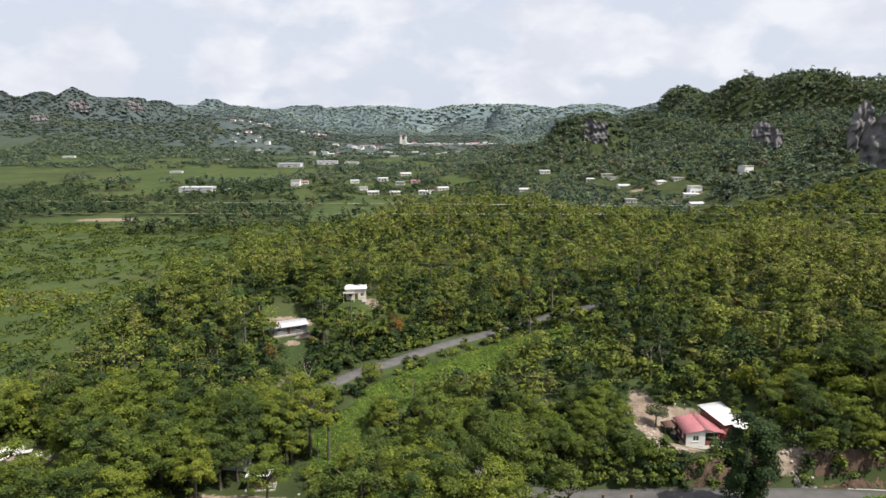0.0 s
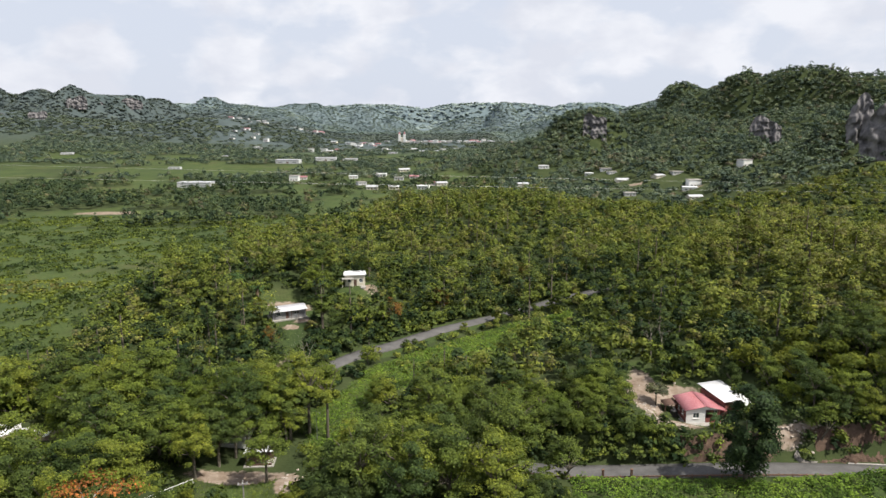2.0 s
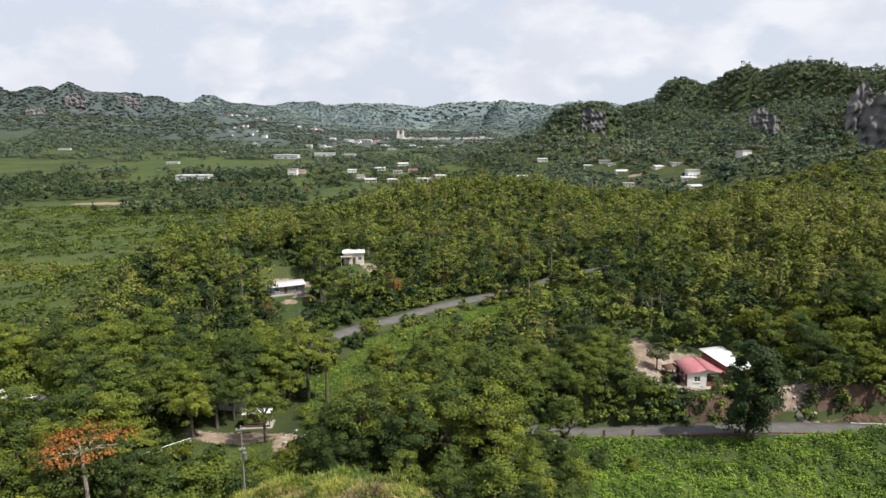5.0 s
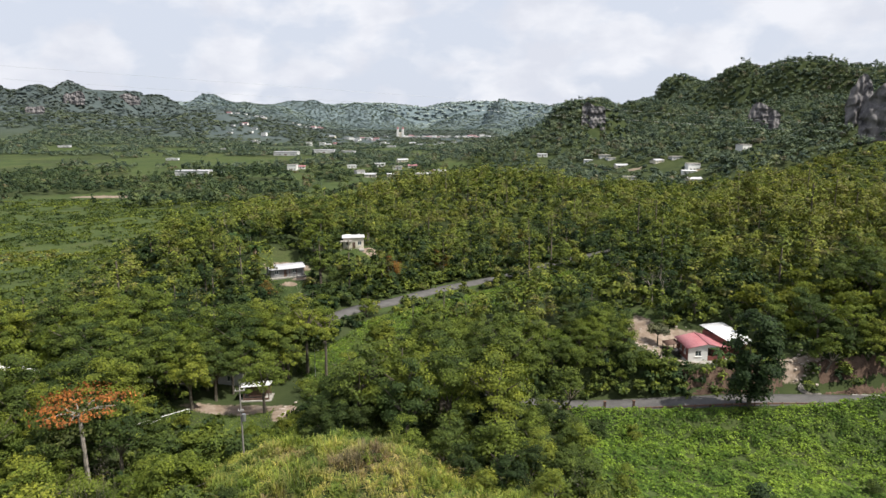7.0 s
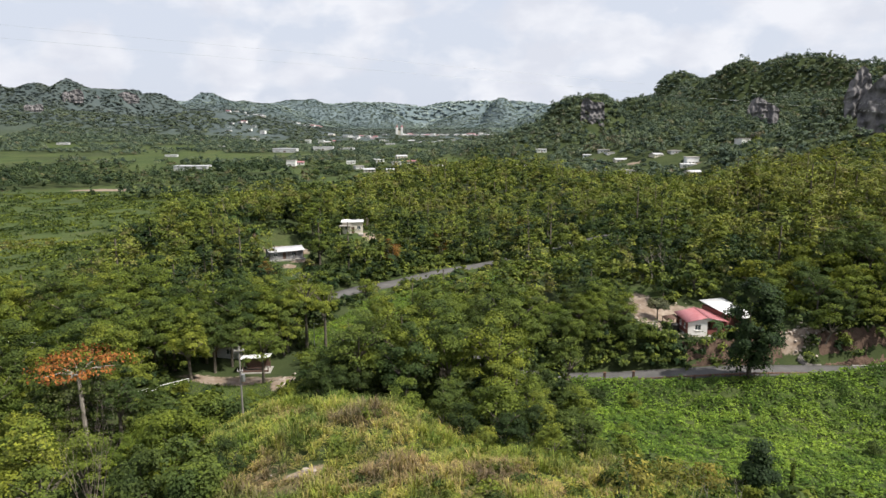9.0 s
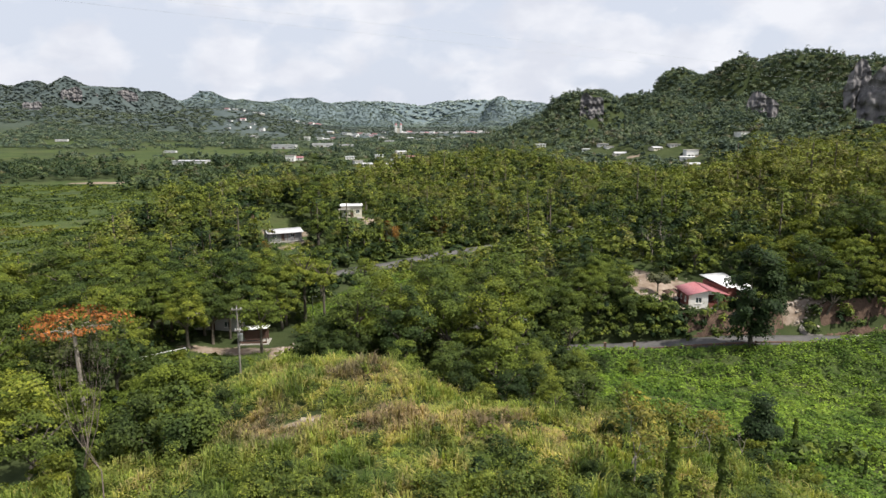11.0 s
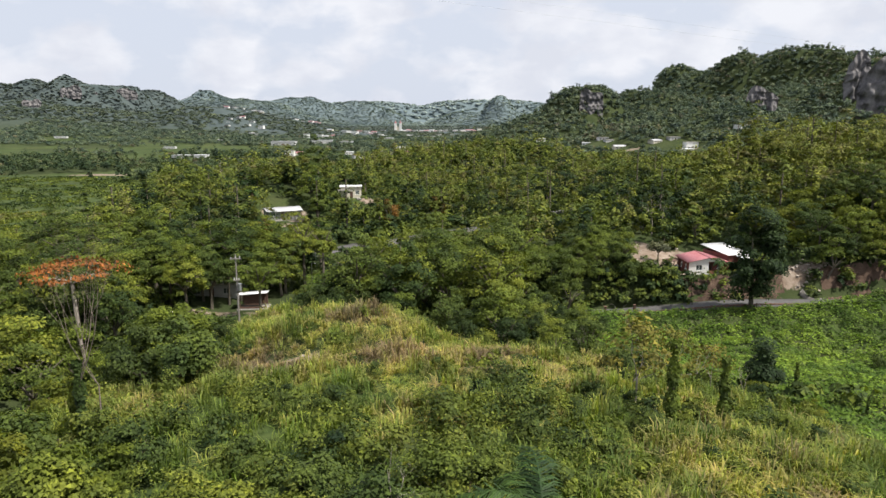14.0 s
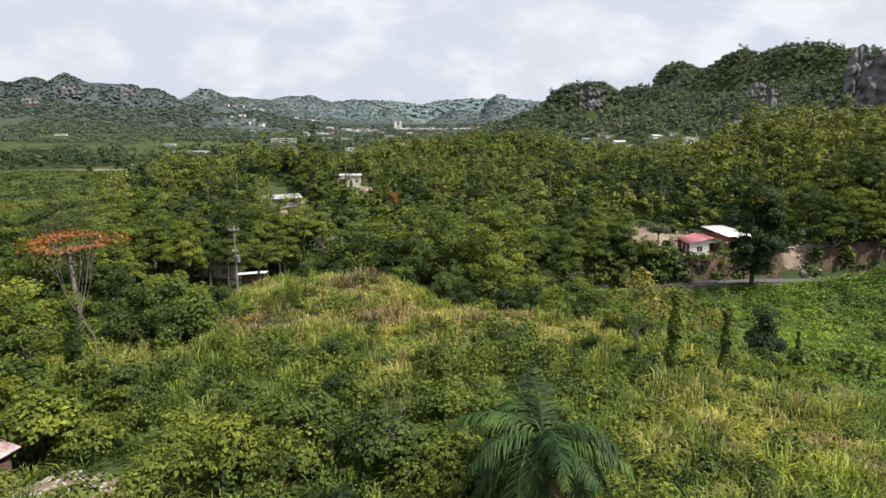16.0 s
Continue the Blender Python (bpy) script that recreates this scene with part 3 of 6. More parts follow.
def scatter(x0, x1, y0, y1, step, rng):
    """Places on a shaken grid, as far as they can come into view."""
    ax, ay = np.meshgrid(np.arange(x0, x1, step), np.arange(y0, y1, step))
    ax = ax.ravel() + rng.uniform(-0.48, 0.48, ax.size) * step
    ay = ay.ravel() + rng.uniform(-0.48, 0.48, ay.size) * step
    k = in_view(ax, ay)
    return ax[k], ay[k]


CLIFFS = [  # centre x, y, foot, top, half width, lean of the face in degrees
    (281, 460, 50, 85, 7, -8), (289, 430, 36, 80, 19, -22), (303, 643, 44, 72, 12, -15), (170, 772, 48, 78, 11, -8),
    (-905, 1515, 70, 96, 16, 20), (-915, 1700, 106, 134, 20, 20), (-890, 1760, 98, 120, 12, 20), (-842, 1835, 108, 132, 24, 20), (-1010, 1560, 60, 90, 18, 20),
]


def off_cliff(x, y):
    o = np.ones(len(x), bool)
    for cx, cy, z0, z1, w, a in CLIFFS:
        o &= ell(x, y, cx - 0.0006 * cx * 20, cy - 15, w * 0.66, 17) > 1
    return o


def woods(name, x, y, height, radius, per, size, hue, mat, label, lobes=6, trunks=0.0, low=0.42, flat=0.7, stir=0.3, up=0.3):
    z = np.where(y > 420, sheet_height(x, y), land(x, y))
    v, f, tree, tint = crowns(x, y, z, height, radius, per, size, RNG, lobes=lobes, low=low, flat=flat, stir=stir, up=up)
    hue_v = np.clip(hue[tree] + np.repeat(tint + RNG.normal(0, 0.05, len(tree) // 3), 3), 0, 1)
    mi = np.zeros(len(f), np.int32)
    k = RNG.uniform(size=len(x)) < trunks
    if k.any():
        sv, sf = stems(x[k], y[k], z[k], height[k] * 0.75, 0.12 + 0.012 * height[k])
        f = np.concatenate([f, sf + len(v)])
        mi = np.concatenate([mi, np.ones(len(sf), np.int32)])
        v = np.concatenate([v, sv])
        hue_v = np.concatenate([hue_v, np.zeros(len(sv))])
    me = fast_mesh(name, v, f, [mat, M_BARK], index=mi, hue=hue_v)
    return tagged(new(name, me), label, "woods", kind="stuff")


# woods on the low hills beyond the near trees
x, y = scatter(-190, 300, 138, 490, 4.6, RNG)
k = (y < 415) | (ell(x, y, 35, 420, 110, 40) < 1)
x, y = x[k], y[k]
k = ~open_ground(x, y) & ~left_field(x, y)
x, y = x[k], y[k]
d, side = far_road_side(x, y)
n = len(x)
H = RNG.uniform(3.5, 11.5, n) + np.where((d < 16) & (side > 0), 5.0, 0) + 5.5 * (RNG.uniform(size=n) < 0.14)
R = RNG.uniform(1.7, 3.3, n) + 1.4 * (RNG.uniform(size=n) < 0.2)
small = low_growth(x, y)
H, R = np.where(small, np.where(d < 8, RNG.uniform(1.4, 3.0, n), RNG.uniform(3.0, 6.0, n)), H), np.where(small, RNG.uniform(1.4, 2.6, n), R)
H = np.minimum(H, height_cap(x, y) * RNG.uniform(0.7, 1.1, n))
kind = RNG.uniform(size=n)
old, brush = (kind < 0.13) & ~small, (kind > 0.8) & ~small
H, R = np.where(old, RNG.uniform(11, 17, n), np.where(brush, RNG.uniform(2, 4.5, n), H)), np.where(old, RNG.uniform(3.2, 5.4, n), R)
H = np.where((x > 66) & (y > 238), H * 0.55, np.minimum(H, height_cap(x, y) * 1.1))
H = np.where(small, H, H * (1 + 0.42 * np.clip(wave(x, y, 46, 9), -1, 1)))
R = np.minimum(R, 0.6 * H + 0.5)
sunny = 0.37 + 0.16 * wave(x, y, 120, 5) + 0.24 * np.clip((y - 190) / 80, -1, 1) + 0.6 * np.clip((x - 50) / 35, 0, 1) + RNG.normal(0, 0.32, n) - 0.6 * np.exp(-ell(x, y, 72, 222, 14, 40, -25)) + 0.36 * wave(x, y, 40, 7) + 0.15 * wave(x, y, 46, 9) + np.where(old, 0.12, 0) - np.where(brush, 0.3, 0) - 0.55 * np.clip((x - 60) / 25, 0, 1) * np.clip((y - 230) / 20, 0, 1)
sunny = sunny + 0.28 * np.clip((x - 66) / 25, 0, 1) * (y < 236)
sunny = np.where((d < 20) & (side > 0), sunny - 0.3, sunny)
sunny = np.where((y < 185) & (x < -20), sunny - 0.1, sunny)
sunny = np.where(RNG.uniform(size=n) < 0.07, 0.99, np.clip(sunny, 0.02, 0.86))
k = y < 290
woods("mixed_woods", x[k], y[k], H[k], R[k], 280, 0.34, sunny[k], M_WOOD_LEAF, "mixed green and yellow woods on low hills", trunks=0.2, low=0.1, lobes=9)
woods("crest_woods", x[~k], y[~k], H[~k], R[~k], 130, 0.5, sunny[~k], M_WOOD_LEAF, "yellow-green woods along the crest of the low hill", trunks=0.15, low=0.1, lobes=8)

# valley trees and hedges
def with_steep(x, y, x0, x1, y0, y1, step):
    """Adds places on steep ground, where a plan grid leaves gaps."""
    ax, ay = scatter(x0, x1, y0, y1, step, RNG)
    h = land(ax, ay)
    steep = np.hypot(land(ax + 3, ay) - h, land(ax, ay + 3) - h) / 3
    k = steep > 0.45
    return np.concatenate([x, ax[k]]), np.concatenate([y, ay[k]])


x, y = scatter(-460, 720, 425, 1000, 7.6, RNG)
x, y = with_steep(x, y, 60, 720, 425, 1000, 6.6)
k = (ell(x, y, 35, 420, 110, 75) > 1) & ~valley_clear(x, y) & off_cliff(x, y) & ~((x > 420) & (y < 560)) & ~house_clearings(x, y)
x, y = x[k], y[k]
n = len(x)
grove = (ell(x, y, -48, 700, 34, 30) < 1) | (ell(x, y, -178, 640, 42, 24) < 1)
H = RNG.uniform(3.5, 8, n) + 3 * (y < 600) + 6 * (RNG.uniform(size=n) < 0.12) + 8 * grove
H = np.where(before_houses(x, y), RNG.uniform(1.0, 2.6, n), H)
R = np.where(H < 3, 2.6, RNG.uniform(2.4, 5.0, n))
tone = np.clip(0.42 + 0.2 * wave(x, y, 140, 4) + 0.15 * wave(x, y, 50, 7) + RNG.normal(0, 0.27, n) - 0.3 * grove, 0, 1)
k = (y < 760) & (x < 50)
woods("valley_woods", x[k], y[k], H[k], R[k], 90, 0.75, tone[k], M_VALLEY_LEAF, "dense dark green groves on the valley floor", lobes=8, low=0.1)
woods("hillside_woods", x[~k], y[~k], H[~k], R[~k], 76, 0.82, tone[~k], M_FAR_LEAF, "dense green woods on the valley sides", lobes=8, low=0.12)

# woods on the high hills
x, y = scatter(-760, 850, 1000, 1300, 9.5, RNG)
x, y = with_steep(x, y, 200, 700, 1000, 1300, 8.0)
k = ~valley_clear(x, y) & off_cliff(x, y) & ~house_clearings(x, y)
x, y = x[k], y[k]
n = len(x)
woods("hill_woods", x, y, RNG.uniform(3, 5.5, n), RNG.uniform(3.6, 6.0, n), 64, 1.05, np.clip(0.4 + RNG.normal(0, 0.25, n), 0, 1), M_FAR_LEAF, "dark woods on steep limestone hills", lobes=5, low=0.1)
TOWN = [  # groups of town houses: centre, spread, how many
    (-30, 1660, 130, 40, 44), (-720, 2050, 40, 60, 9), (-625, 1920, 50, 60, 12), (-500, 1690, 50, 60, 12), (-440, 1450, 40, 50, 8), (-380, 1810, 60, 40, 12), (-200, 1470, 60, 50, 14), (-110, 1300, 90, 60, 10), (-300, 1250, 120, 80, 8),
]


def town_ground(x, y):
    # tree-free ovals reach towards the camera so the town shows
    o = np.zeros(np.shape(x), bool)
    for cx, cy, sx, sy, _ in TOWN:
        o |= ell(x, y, cx, cy - 35, sx * 1.1, sy + 55) < 1
    return o


x, y = scatter(-1000, 600, 1300, 1640, 13.0, RNG)
k = off_cliff(x, y) & ((land(x, y) > 40) | (wave(x, y, 180, 8) > -0.4)) & ~(town_ground(x, y) & (RNG.uniform(size=len(x)) < 0.8))
x, y = x[k], y[k]
n = len(x)
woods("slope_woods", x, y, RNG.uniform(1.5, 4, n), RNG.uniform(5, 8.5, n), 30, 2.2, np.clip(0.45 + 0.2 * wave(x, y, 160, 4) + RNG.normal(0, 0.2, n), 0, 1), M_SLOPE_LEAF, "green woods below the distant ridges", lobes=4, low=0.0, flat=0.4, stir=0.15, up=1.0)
x, y = scatter(-1500, 600, 1640, 2850, 9.5, RNG)
k = off_cliff(x, y) & ~(town_ground(x, y) & (RNG.uniform(size=len(x)) < 0.8))
x, y = x[k], y[k]
n = len(x)
H, R = RNG.uniform(0.6, 1.3, n) + 2.0 * (RNG.uniform(size=n) < 0.06), RNG.uniform(4, 6, n)
tone = np.clip(0.45 + 0.2 * wave(x, y, 260, 4) + RNG.normal(0, 0.2, n), 0, 1)
k = (y < 2300) & (x < 150)
woods("distant_woods", x[k], y[k], H[k], R[k], 10, 3.6, tone[k], M_HILL_LEAF, "woods on distant limestone hills, tinted grey-green for haze", lobes=3, low=0.0, flat=0.4, stir=0.08, up=1.5)
woods("far_ridge_woods", x[~k], y[~k], H[~k], R[~k], 9, 3.8, tone[~k], M_HAZE_LEAF, "woods on the ridges behind the town, tinted blue-green for haze", lobes=3, low=0.0, flat=0.4, stir=0.08, up=1.5)
x, y = scatter(-1900, 1500, 4050, 4560, 30.0, RNG)
n = len(x)
woods("ridge_woods", x, y, RNG.uniform(2, 5, n), RNG.uniform(18, 24, n), 10, 11.0, np.clip(0.5 + RNG.normal(0, 0.2, n), 0, 1), M_RIDGE_LEAF, "woods on the farthest ridge, tinted pale blue-green for haze", lobes=3, low=0.0, flat=0.2, stir=0.1, up=1.2)

# low scrub on the valley fields
x, y = scatter(-330, -40, 150, 470, 4.4, RNG)
k = left_field(x, y) & (RNG.uniform(size=len(x)) < 0.3 + 0.65 * (wave(x, y, 60, 6) + 0.6 * wave(x, y, 21, 2) > 0.0))
x, y = x[k], y[k]
n = len(x)
tall = RNG.uniform(size=n) < 0.03
woods("field_scrub", x, y, np.where(tall, RNG.uniform(3, 6, n), RNG.uniform(0.3, 1.2, n)), np.where(tall, 2.4, RNG.uniform(2.2, 4.6, n)), 34, 0.55, np.clip(0.3 + 0.16 * wave(x, y, 70, 12) + 0.7 * np.exp(-ell(x, y, -165, 262, 40, 16)) + RNG.normal(0, 0.08, n), 0.05, 1.0), M_WOOD_LEAF,
      "patchy low scrub over the flat valley field", lobes=5, low=0.0, flat=0.2)

# undergrowth among the near trees and along the road
x, y = scatter(-125, 125, 66, 140, 2.7, RNG)
k = (ell(x, y, -14, 70, 22, 18) > 1) & (before_carport(x, y) | ~open_ground(x, y) | ((ell(x, y, 48, 114, 32, 6) < 1) & (y > near_road_y(x)))) & (np.abs(y - near_road_y(x)) > 2.9) & (bare_soil(x, y) < 0.4) & (ell(x, y, 61.5, 111.5, 2, 2.5) > 1)
x, y = x[k], y[k]
n = len(x)
# shrubs here are flattened to fit the camera's view of the house front
yard = ((x > 41) & (x < 62) & (y > 104) & (y < 125)) | (before_carport(x, y) & (y > 93))
woods("undergrowth", x, y, np.where(yard, 0.6, RNG.uniform(1.2, 3.6, n)), RNG.uniform(1.2, 2.2, n), 70, 0.33, np.clip(0.35 + 0.2 * wave(x, y, 25, 6) + RNG.normal(0, 0.15, n), 0, 0.95), M_WOOD_LEAF, "dense green undergrowth and shrubs", lobes=4, low=0.05)


x, y = scatter(-110, 190, 138, 262, 3.7, RNG)
k = ~open_ground(x, y) & ~left_field(x, y) & (height_cap(x, y) > 20)
x, y = x[k], y[k]
n = len(x)
woods("hillside_brush", x, y, RNG.uniform(0.9, 2.6, n), RNG.uniform(1.4, 2.4, n), 70, 0.36, np.clip(0.36 + 0.2 * wave(x, y, 35, 6) + RNG.normal(0, 0.2, n), 0, 0.9), M_WOOD_LEAF, "low brush filling the woods on the hillsides", lobes=5, low=0.0)

# hedge of shrubs along the far edge of the valley road
x, y = scatter(-40, 120, 150, 290, 2.4, RNG)
d, side = far_road_side(x, y)
k = (d > 3.3) & (d < 10) & (side > 0) & (ell(x, y, -41, 168, 5, 20) > 1)
x, y = x[k], y[k]
n = len(x)
woods("roadside_hedge", x, y, RNG.uniform(2.5, 6.0, n), RNG.uniform(1.4, 2.4, n), 90, 0.4, np.clip(0.2 + RNG.normal(0, 0.12, n), 0, 0.7), M_WOOD_LEAF, "dark leafy hedge along the valley road", lobes=5, low=0.0)

# thick shrubs along the uphill edge of the near road
x, y = scatter(8, 112, 104, 122, 1.25, RNG)
off = y - near_road_y(x)
k = (off > np.where(((x > 43.5) & (x < 60)) | (x > 65), 6.2, 3.0)) & (off < np.where(x < 43, 8.5, np.where(x < 60, 6.8, 9.0))) & (ell(x, y, 61.5, 113, 3.6, 5) > 1)
x, y = x[k], y[k]
n = len(x)
woods("road_bank_shrubs", x, y, np.where((x > 42) & (x < 60), RNG.uniform(0.4, 1.1, n), RNG.uniform(2.0, 4.6, n)), RNG.uniform(0.9, 1.6, n), 90, 0.24, np.clip(0.3 + 0.2 * wave(x, y, 12, 6) + RNG.normal(0, 0.12, n), 0, 0.8), M_WOOD_LEAF,
      "thick dark shrubs on the bank above the road", lobes=5, low=0.0)

# ---- grass hill and vine field ----


def grass_patch(name, x, y, height, hue, blades, width, label, flop=1.0):
    """Tufts of long leaning blades, each a narrow triangle with its tip bent over."""
    n = len(x)
    z = land(x, y)
    t = np.repeat(np.arange(n), blades)
    m = len(t)
    a = RNG.uniform(0, 2 * math.pi, m)
    h = height[t] * RNG.uniform(0.45, 1.2, m)
    out = flop * RNG.uniform(0.1, 1.0, m) * h
    bx, by = x[t] + RNG.normal(0, 0.26, m), y[t] + RNG.normal(0, 0.26, m)
    b = RNG.uniform(0, 2 * math.pi, m)
    w = width * RNG.uniform(0.6, 1.4, m) * 0.5
    px, py = np.cos(b) * w, np.sin(b) * w
    z0 = z[t] - 0.05 + RNG.uniform(0, 0.35, m) * h
    v = np.stack([np.stack(p, -1) for p in ((bx - px, by - py, z0), (bx + px, by + py, z0), (bx + np.cos(a) * out, by + np.sin(a) * out, z[t] + h * RNG.uniform(0.5, 1.0, m)))], 1).reshape(-1, 3)
    hv = np.repeat(np.clip(hue[t] + RNG.normal(0, 0.1, m), 0, 1), 3)
    return tagged(new(name, fast_mesh(name, v, np.arange(3 * m).reshape(m, 3), [M_GRASS], hue=hv)), label, "grass", kind="stuff")


def tussocks(name, x, y, height, width, hue, blades, label):
    """Clumps of long grass: each blade rises, bends over and hangs outwards."""
    n = len(x)
    t = np.repeat(np.arange(n), blades)
    m = len(t)
    a = RNG.uniform(0, 2 * math.pi, m)
    r = 0.42 * width[t] * np.sqrt(RNG.uniform(0, 1, m))
    bx, by = x[t] + r * np.cos(a), y[t] + r * np.sin(a)
    a2 = a + RNG.normal(0, 0.7, m)
    h = height[t] * RNG.uniform(0.4, 1.15, m)
    out = width[t] * RNG.uniform(0.15, 0.75, m)
    z = land(bx, by)
    w = 0.034 * RNG.uniform(0.7, 1.7, m)
    sx, sy = -np.sin(a2) * w, np.cos(a2) * w
    mx, my, mz = bx + np.cos(a2) * out * 0.45, by + np.sin(a2) * out * 0.45, z + h * 0.82
    tx, ty, tz = bx + np.cos(a2) * out * 1.25, by + np.sin(a2) * out * 1.25, z + h * RNG.uniform(0.6, 1.12, m)
    v = np.stack([np.stack(p, -1) for p in ((bx, by, z - 0.05), (mx - sx, my - sy, mz), (mx + sx, my + sy, mz), (tx, ty, tz))], 1).reshape(-1, 3)
    i = 4 * np.arange(m)[:, None]
    f = np.concatenate([i + np.array([[0, 2, 1]]), i + np.array([[1, 2, 3]])])
    hv = np.repeat(np.clip(hue[t] + RNG.normal(0, 0.1, m), 0, 1), 4)
    return tagged(new(name, fast_mesh(name, v, f, [M_GRASS], hue=hv)), label, "grass", kind="stuff")


x, y = scatter(-38, 46, 22, 90, 1.05, RNG)
k = ((ell(x, y, -2, 42, 38, 38) < 1) | (ell(x, y, -14, 71, 19, 16) < 1)) & (bare_soil(x, y) < 0.35)
x, y = x[k], y[k]
n = len(x)
lump = wave(x, y, 9, 3) + 0.6 * wave(x, y, 4, 5)
front_slope = np.clip((47 + 3 * np.sin(x / 4) - y) / 6, 0, 1)
keep = RNG.uniform(size=n) > 0.55 * front_slope * (x < 10)
x, y, lump, front_slope, n = x[keep], y[keep], lump[keep], front_slope[keep], int(keep.sum())
dry = 0.36 - 0.2 * front_slope + 0.24 * wave(x, y, 15, 7) + 0.12 * wave(x, y, 5, 3) + 0.62 * np.exp(-ell(x, y, 0, 58, 11, 5)) + 0.55 * np.exp(-ell(x, y, -18, 60, 3.5, 4)) + 0.3 * np.exp(-ell(x, y, -8, 70, 8, 4)) + 0.42 * np.exp(-ell(x, y, 20, 36, 10, 6)) + RNG.normal(0, 0.15, n)
tussocks("tall_grass", x, y, np.clip(1.0 + 0.75 * lump + 0.3 * front_slope + RNG.normal(0, 0.3, n), 0.25, 2.8), RNG.uniform(0.7, 1.6, n) + 0.5 * front_slope, np.clip(dry, 0, 1), 46, "tall green and straw-coloured grass over the hilltop")

x, y = scatter(-46, -22, 92, 112, 0.7, RNG)
k = (ell(x, y, -34, 101, 10, 7) < 1) & (bare_soil(x, y) < 0.5)
x, y = x[k], y[k]
grass_patch("rough_lawn", x, y, np.clip(0.4 + 0.3 * wave(x, y, 5, 2), 0.15, 1.0), np.clip(0.1 + 0.15 * wave(x, y, 6, 4), 0, 1), 12, 0.09, "rough weedy lawn below the carport")

x, y = scatter(-30, 60, 112, 205, 1.0, RNG)
k = (poly_in(x, y, MEADOW) | poly_in(x, y, GLADE))
x, y = x[k], y[k]
grass_patch("meadow_grass", x, y, np.clip(0.5 + 0.2 * wave(x, y, 9, 2), 0.25, 0.9), np.clip(0.16 + 0.12 * wave(x, y, 14, 2), 0, 1), 10, 0.16, "bright green meadow grass beside the road")


def vines(name, x, y, height, per, size, hue, label, rad=0.9):
    n = len(x)
    t = np.repeat(np.arange(n), per)
    m = len(t)
    r = rad * np.sqrt(RNG.uniform(0, 1, m))
    a = RNG.uniform(0, 2 * math.pi, m)
    cx, cy = x[t] + r * np.cos(a), y[t] + r * np.sin(a)
    cz = land(cx, cy) + height[t] * (1 - 0.7 * (r / rad) ** 2) * RNG.uniform(0.6, 1.05, m)
    nrm = np.stack([np.cos(a) * r, np.sin(a) * r, np.full(m, 1.1)], -1) + RNG.normal(0, 0.28, (m, 3))
    v, f = leaf_tris(np.stack([cx, cy, cz], -1), nrm, size * RNG.uniform(0.6, 1.3, m), RNG)
    hv = np.repeat(np.clip(hue[t] + RNG.normal(0, 0.12, m), 0, 1), 3)
    return tagged(new(name, fast_mesh(name, v, f, [M_VINE], hue=hv)), label, "vines", kind="stuff")


x, y = scatter(-30, 60, 112, 205, 0.95, RNG)
k = (poly_in(x, y, MEADOW) | poly_in(x, y, GLADE)) & (far_road_side(x, y)[0] > 3.0)
x, y = x[k], y[k]
vines("meadow_weeds", x, y, np.clip(0.35 + 0.2 * wave(x, y, 7, 3), 0.1, 0.9), 16, 0.16, np.clip(0.44 + 0.2 * wave(x, y, 12, 6) + RNG.normal(0, 0.15, len(x)), 0.1, 1), "bright low weeds over the meadow beside the valley road", rad=0.75)

x, y = scatter(14, 112, 44, 110, 0.8, RNG)
k = ((ell(x, y, 62, 84, 47, 24) < 1) | (ell(x, y, 52, 66, 24, 20) < 1) | ((x > 22) & (x < 60) & (y > 90))) & (y < near_road_y(x) - 3.4) & (ell(x, y, -2, 42, 36, 37) > 1)
x, y = x[k], y[k]
mound = wave(x, y, 6.3, 4) + 0.8 * wave(x, y, 2.6, 8)
rim = np.clip((y - 84) / 9, 0, 1) * np.clip((near_road_y(x) - 3.6 - y) / 4, 0, 1)
hgt = np.clip(0.42 + 0.4 * mound + RNG.normal(0, 0.22, len(x)) + rim * (0.35 + 0.7 * wave(x, y, 5, 3)), 0.06, 2.2)
gap = RNG.uniform(size=len(x)) < np.clip(-0.25 - mound, 0, 0.6)
x, y, hgt = x[~gap], y[~gap], hgt[~gap]
vines("vine_cover", x, y, hgt, 20, 0.18, np.clip(0.5 + 0.25 * wave(x, y, 8, 14) + 0.2 * wave(x, y, 30, 2) + RNG.normal(0, 0.15, len(x)), 0.02, 1), "bright green vines creeping over the field", rad=0.7)
# darker climbing leaves heaped here and there
x, y = scatter(24, 108, 56, 103, 2.6, RNG)
k = (ell(x, y, 62, 84, 46, 23) < 1) & (y < near_road_y(x) - 3.6) & (ell(x, y, -2, 42, 37, 38) > 1)
k &= RNG.uniform(size=len(x)) < np.where(y > near_road_y(x) - 12, 0.5, 0.26) * (1 + wave(x, y, 14, 5))
x, y = x[k], y[k]
vines("dark_climbers", x, y, RNG.uniform(0.5, 1.3, len(x)), 70, 0.16, np.clip(RNG.normal(0.05, 0.08, len(x)), 0, 1), "heaps of darker climbing leaves over the field", rad=0.9)

# leafy shrubs on the grass hill
x, y = scatter(-40, 46, 20, 80, 2.3, RNG)
k = (ell(x, y, -2, 42, 40, 40) < 1) & (bare_soil(x, y) < 0.02)
near = (y < 45 + 3 * np.sin(x / 4)) | (x > 14) | ((ell(x, y, -3, 52, 26, 18) > 1) & (ell(x, y, -14, 70, 19, 16) > 1))
slope = y < 48 + 3 * np.sin(x / 4)
k &= RNG.uniform(size=len(x)) < np.where(slope & (x < 10), np.where((x < -9) & (y > 35), 0.3, 0.85), np.where(near, 0.5, 0.12))
x, y = x[k], y[k]
n = len(x)
big = (y < 48 + 3 * np.sin(x / 4)) & (x < 10)
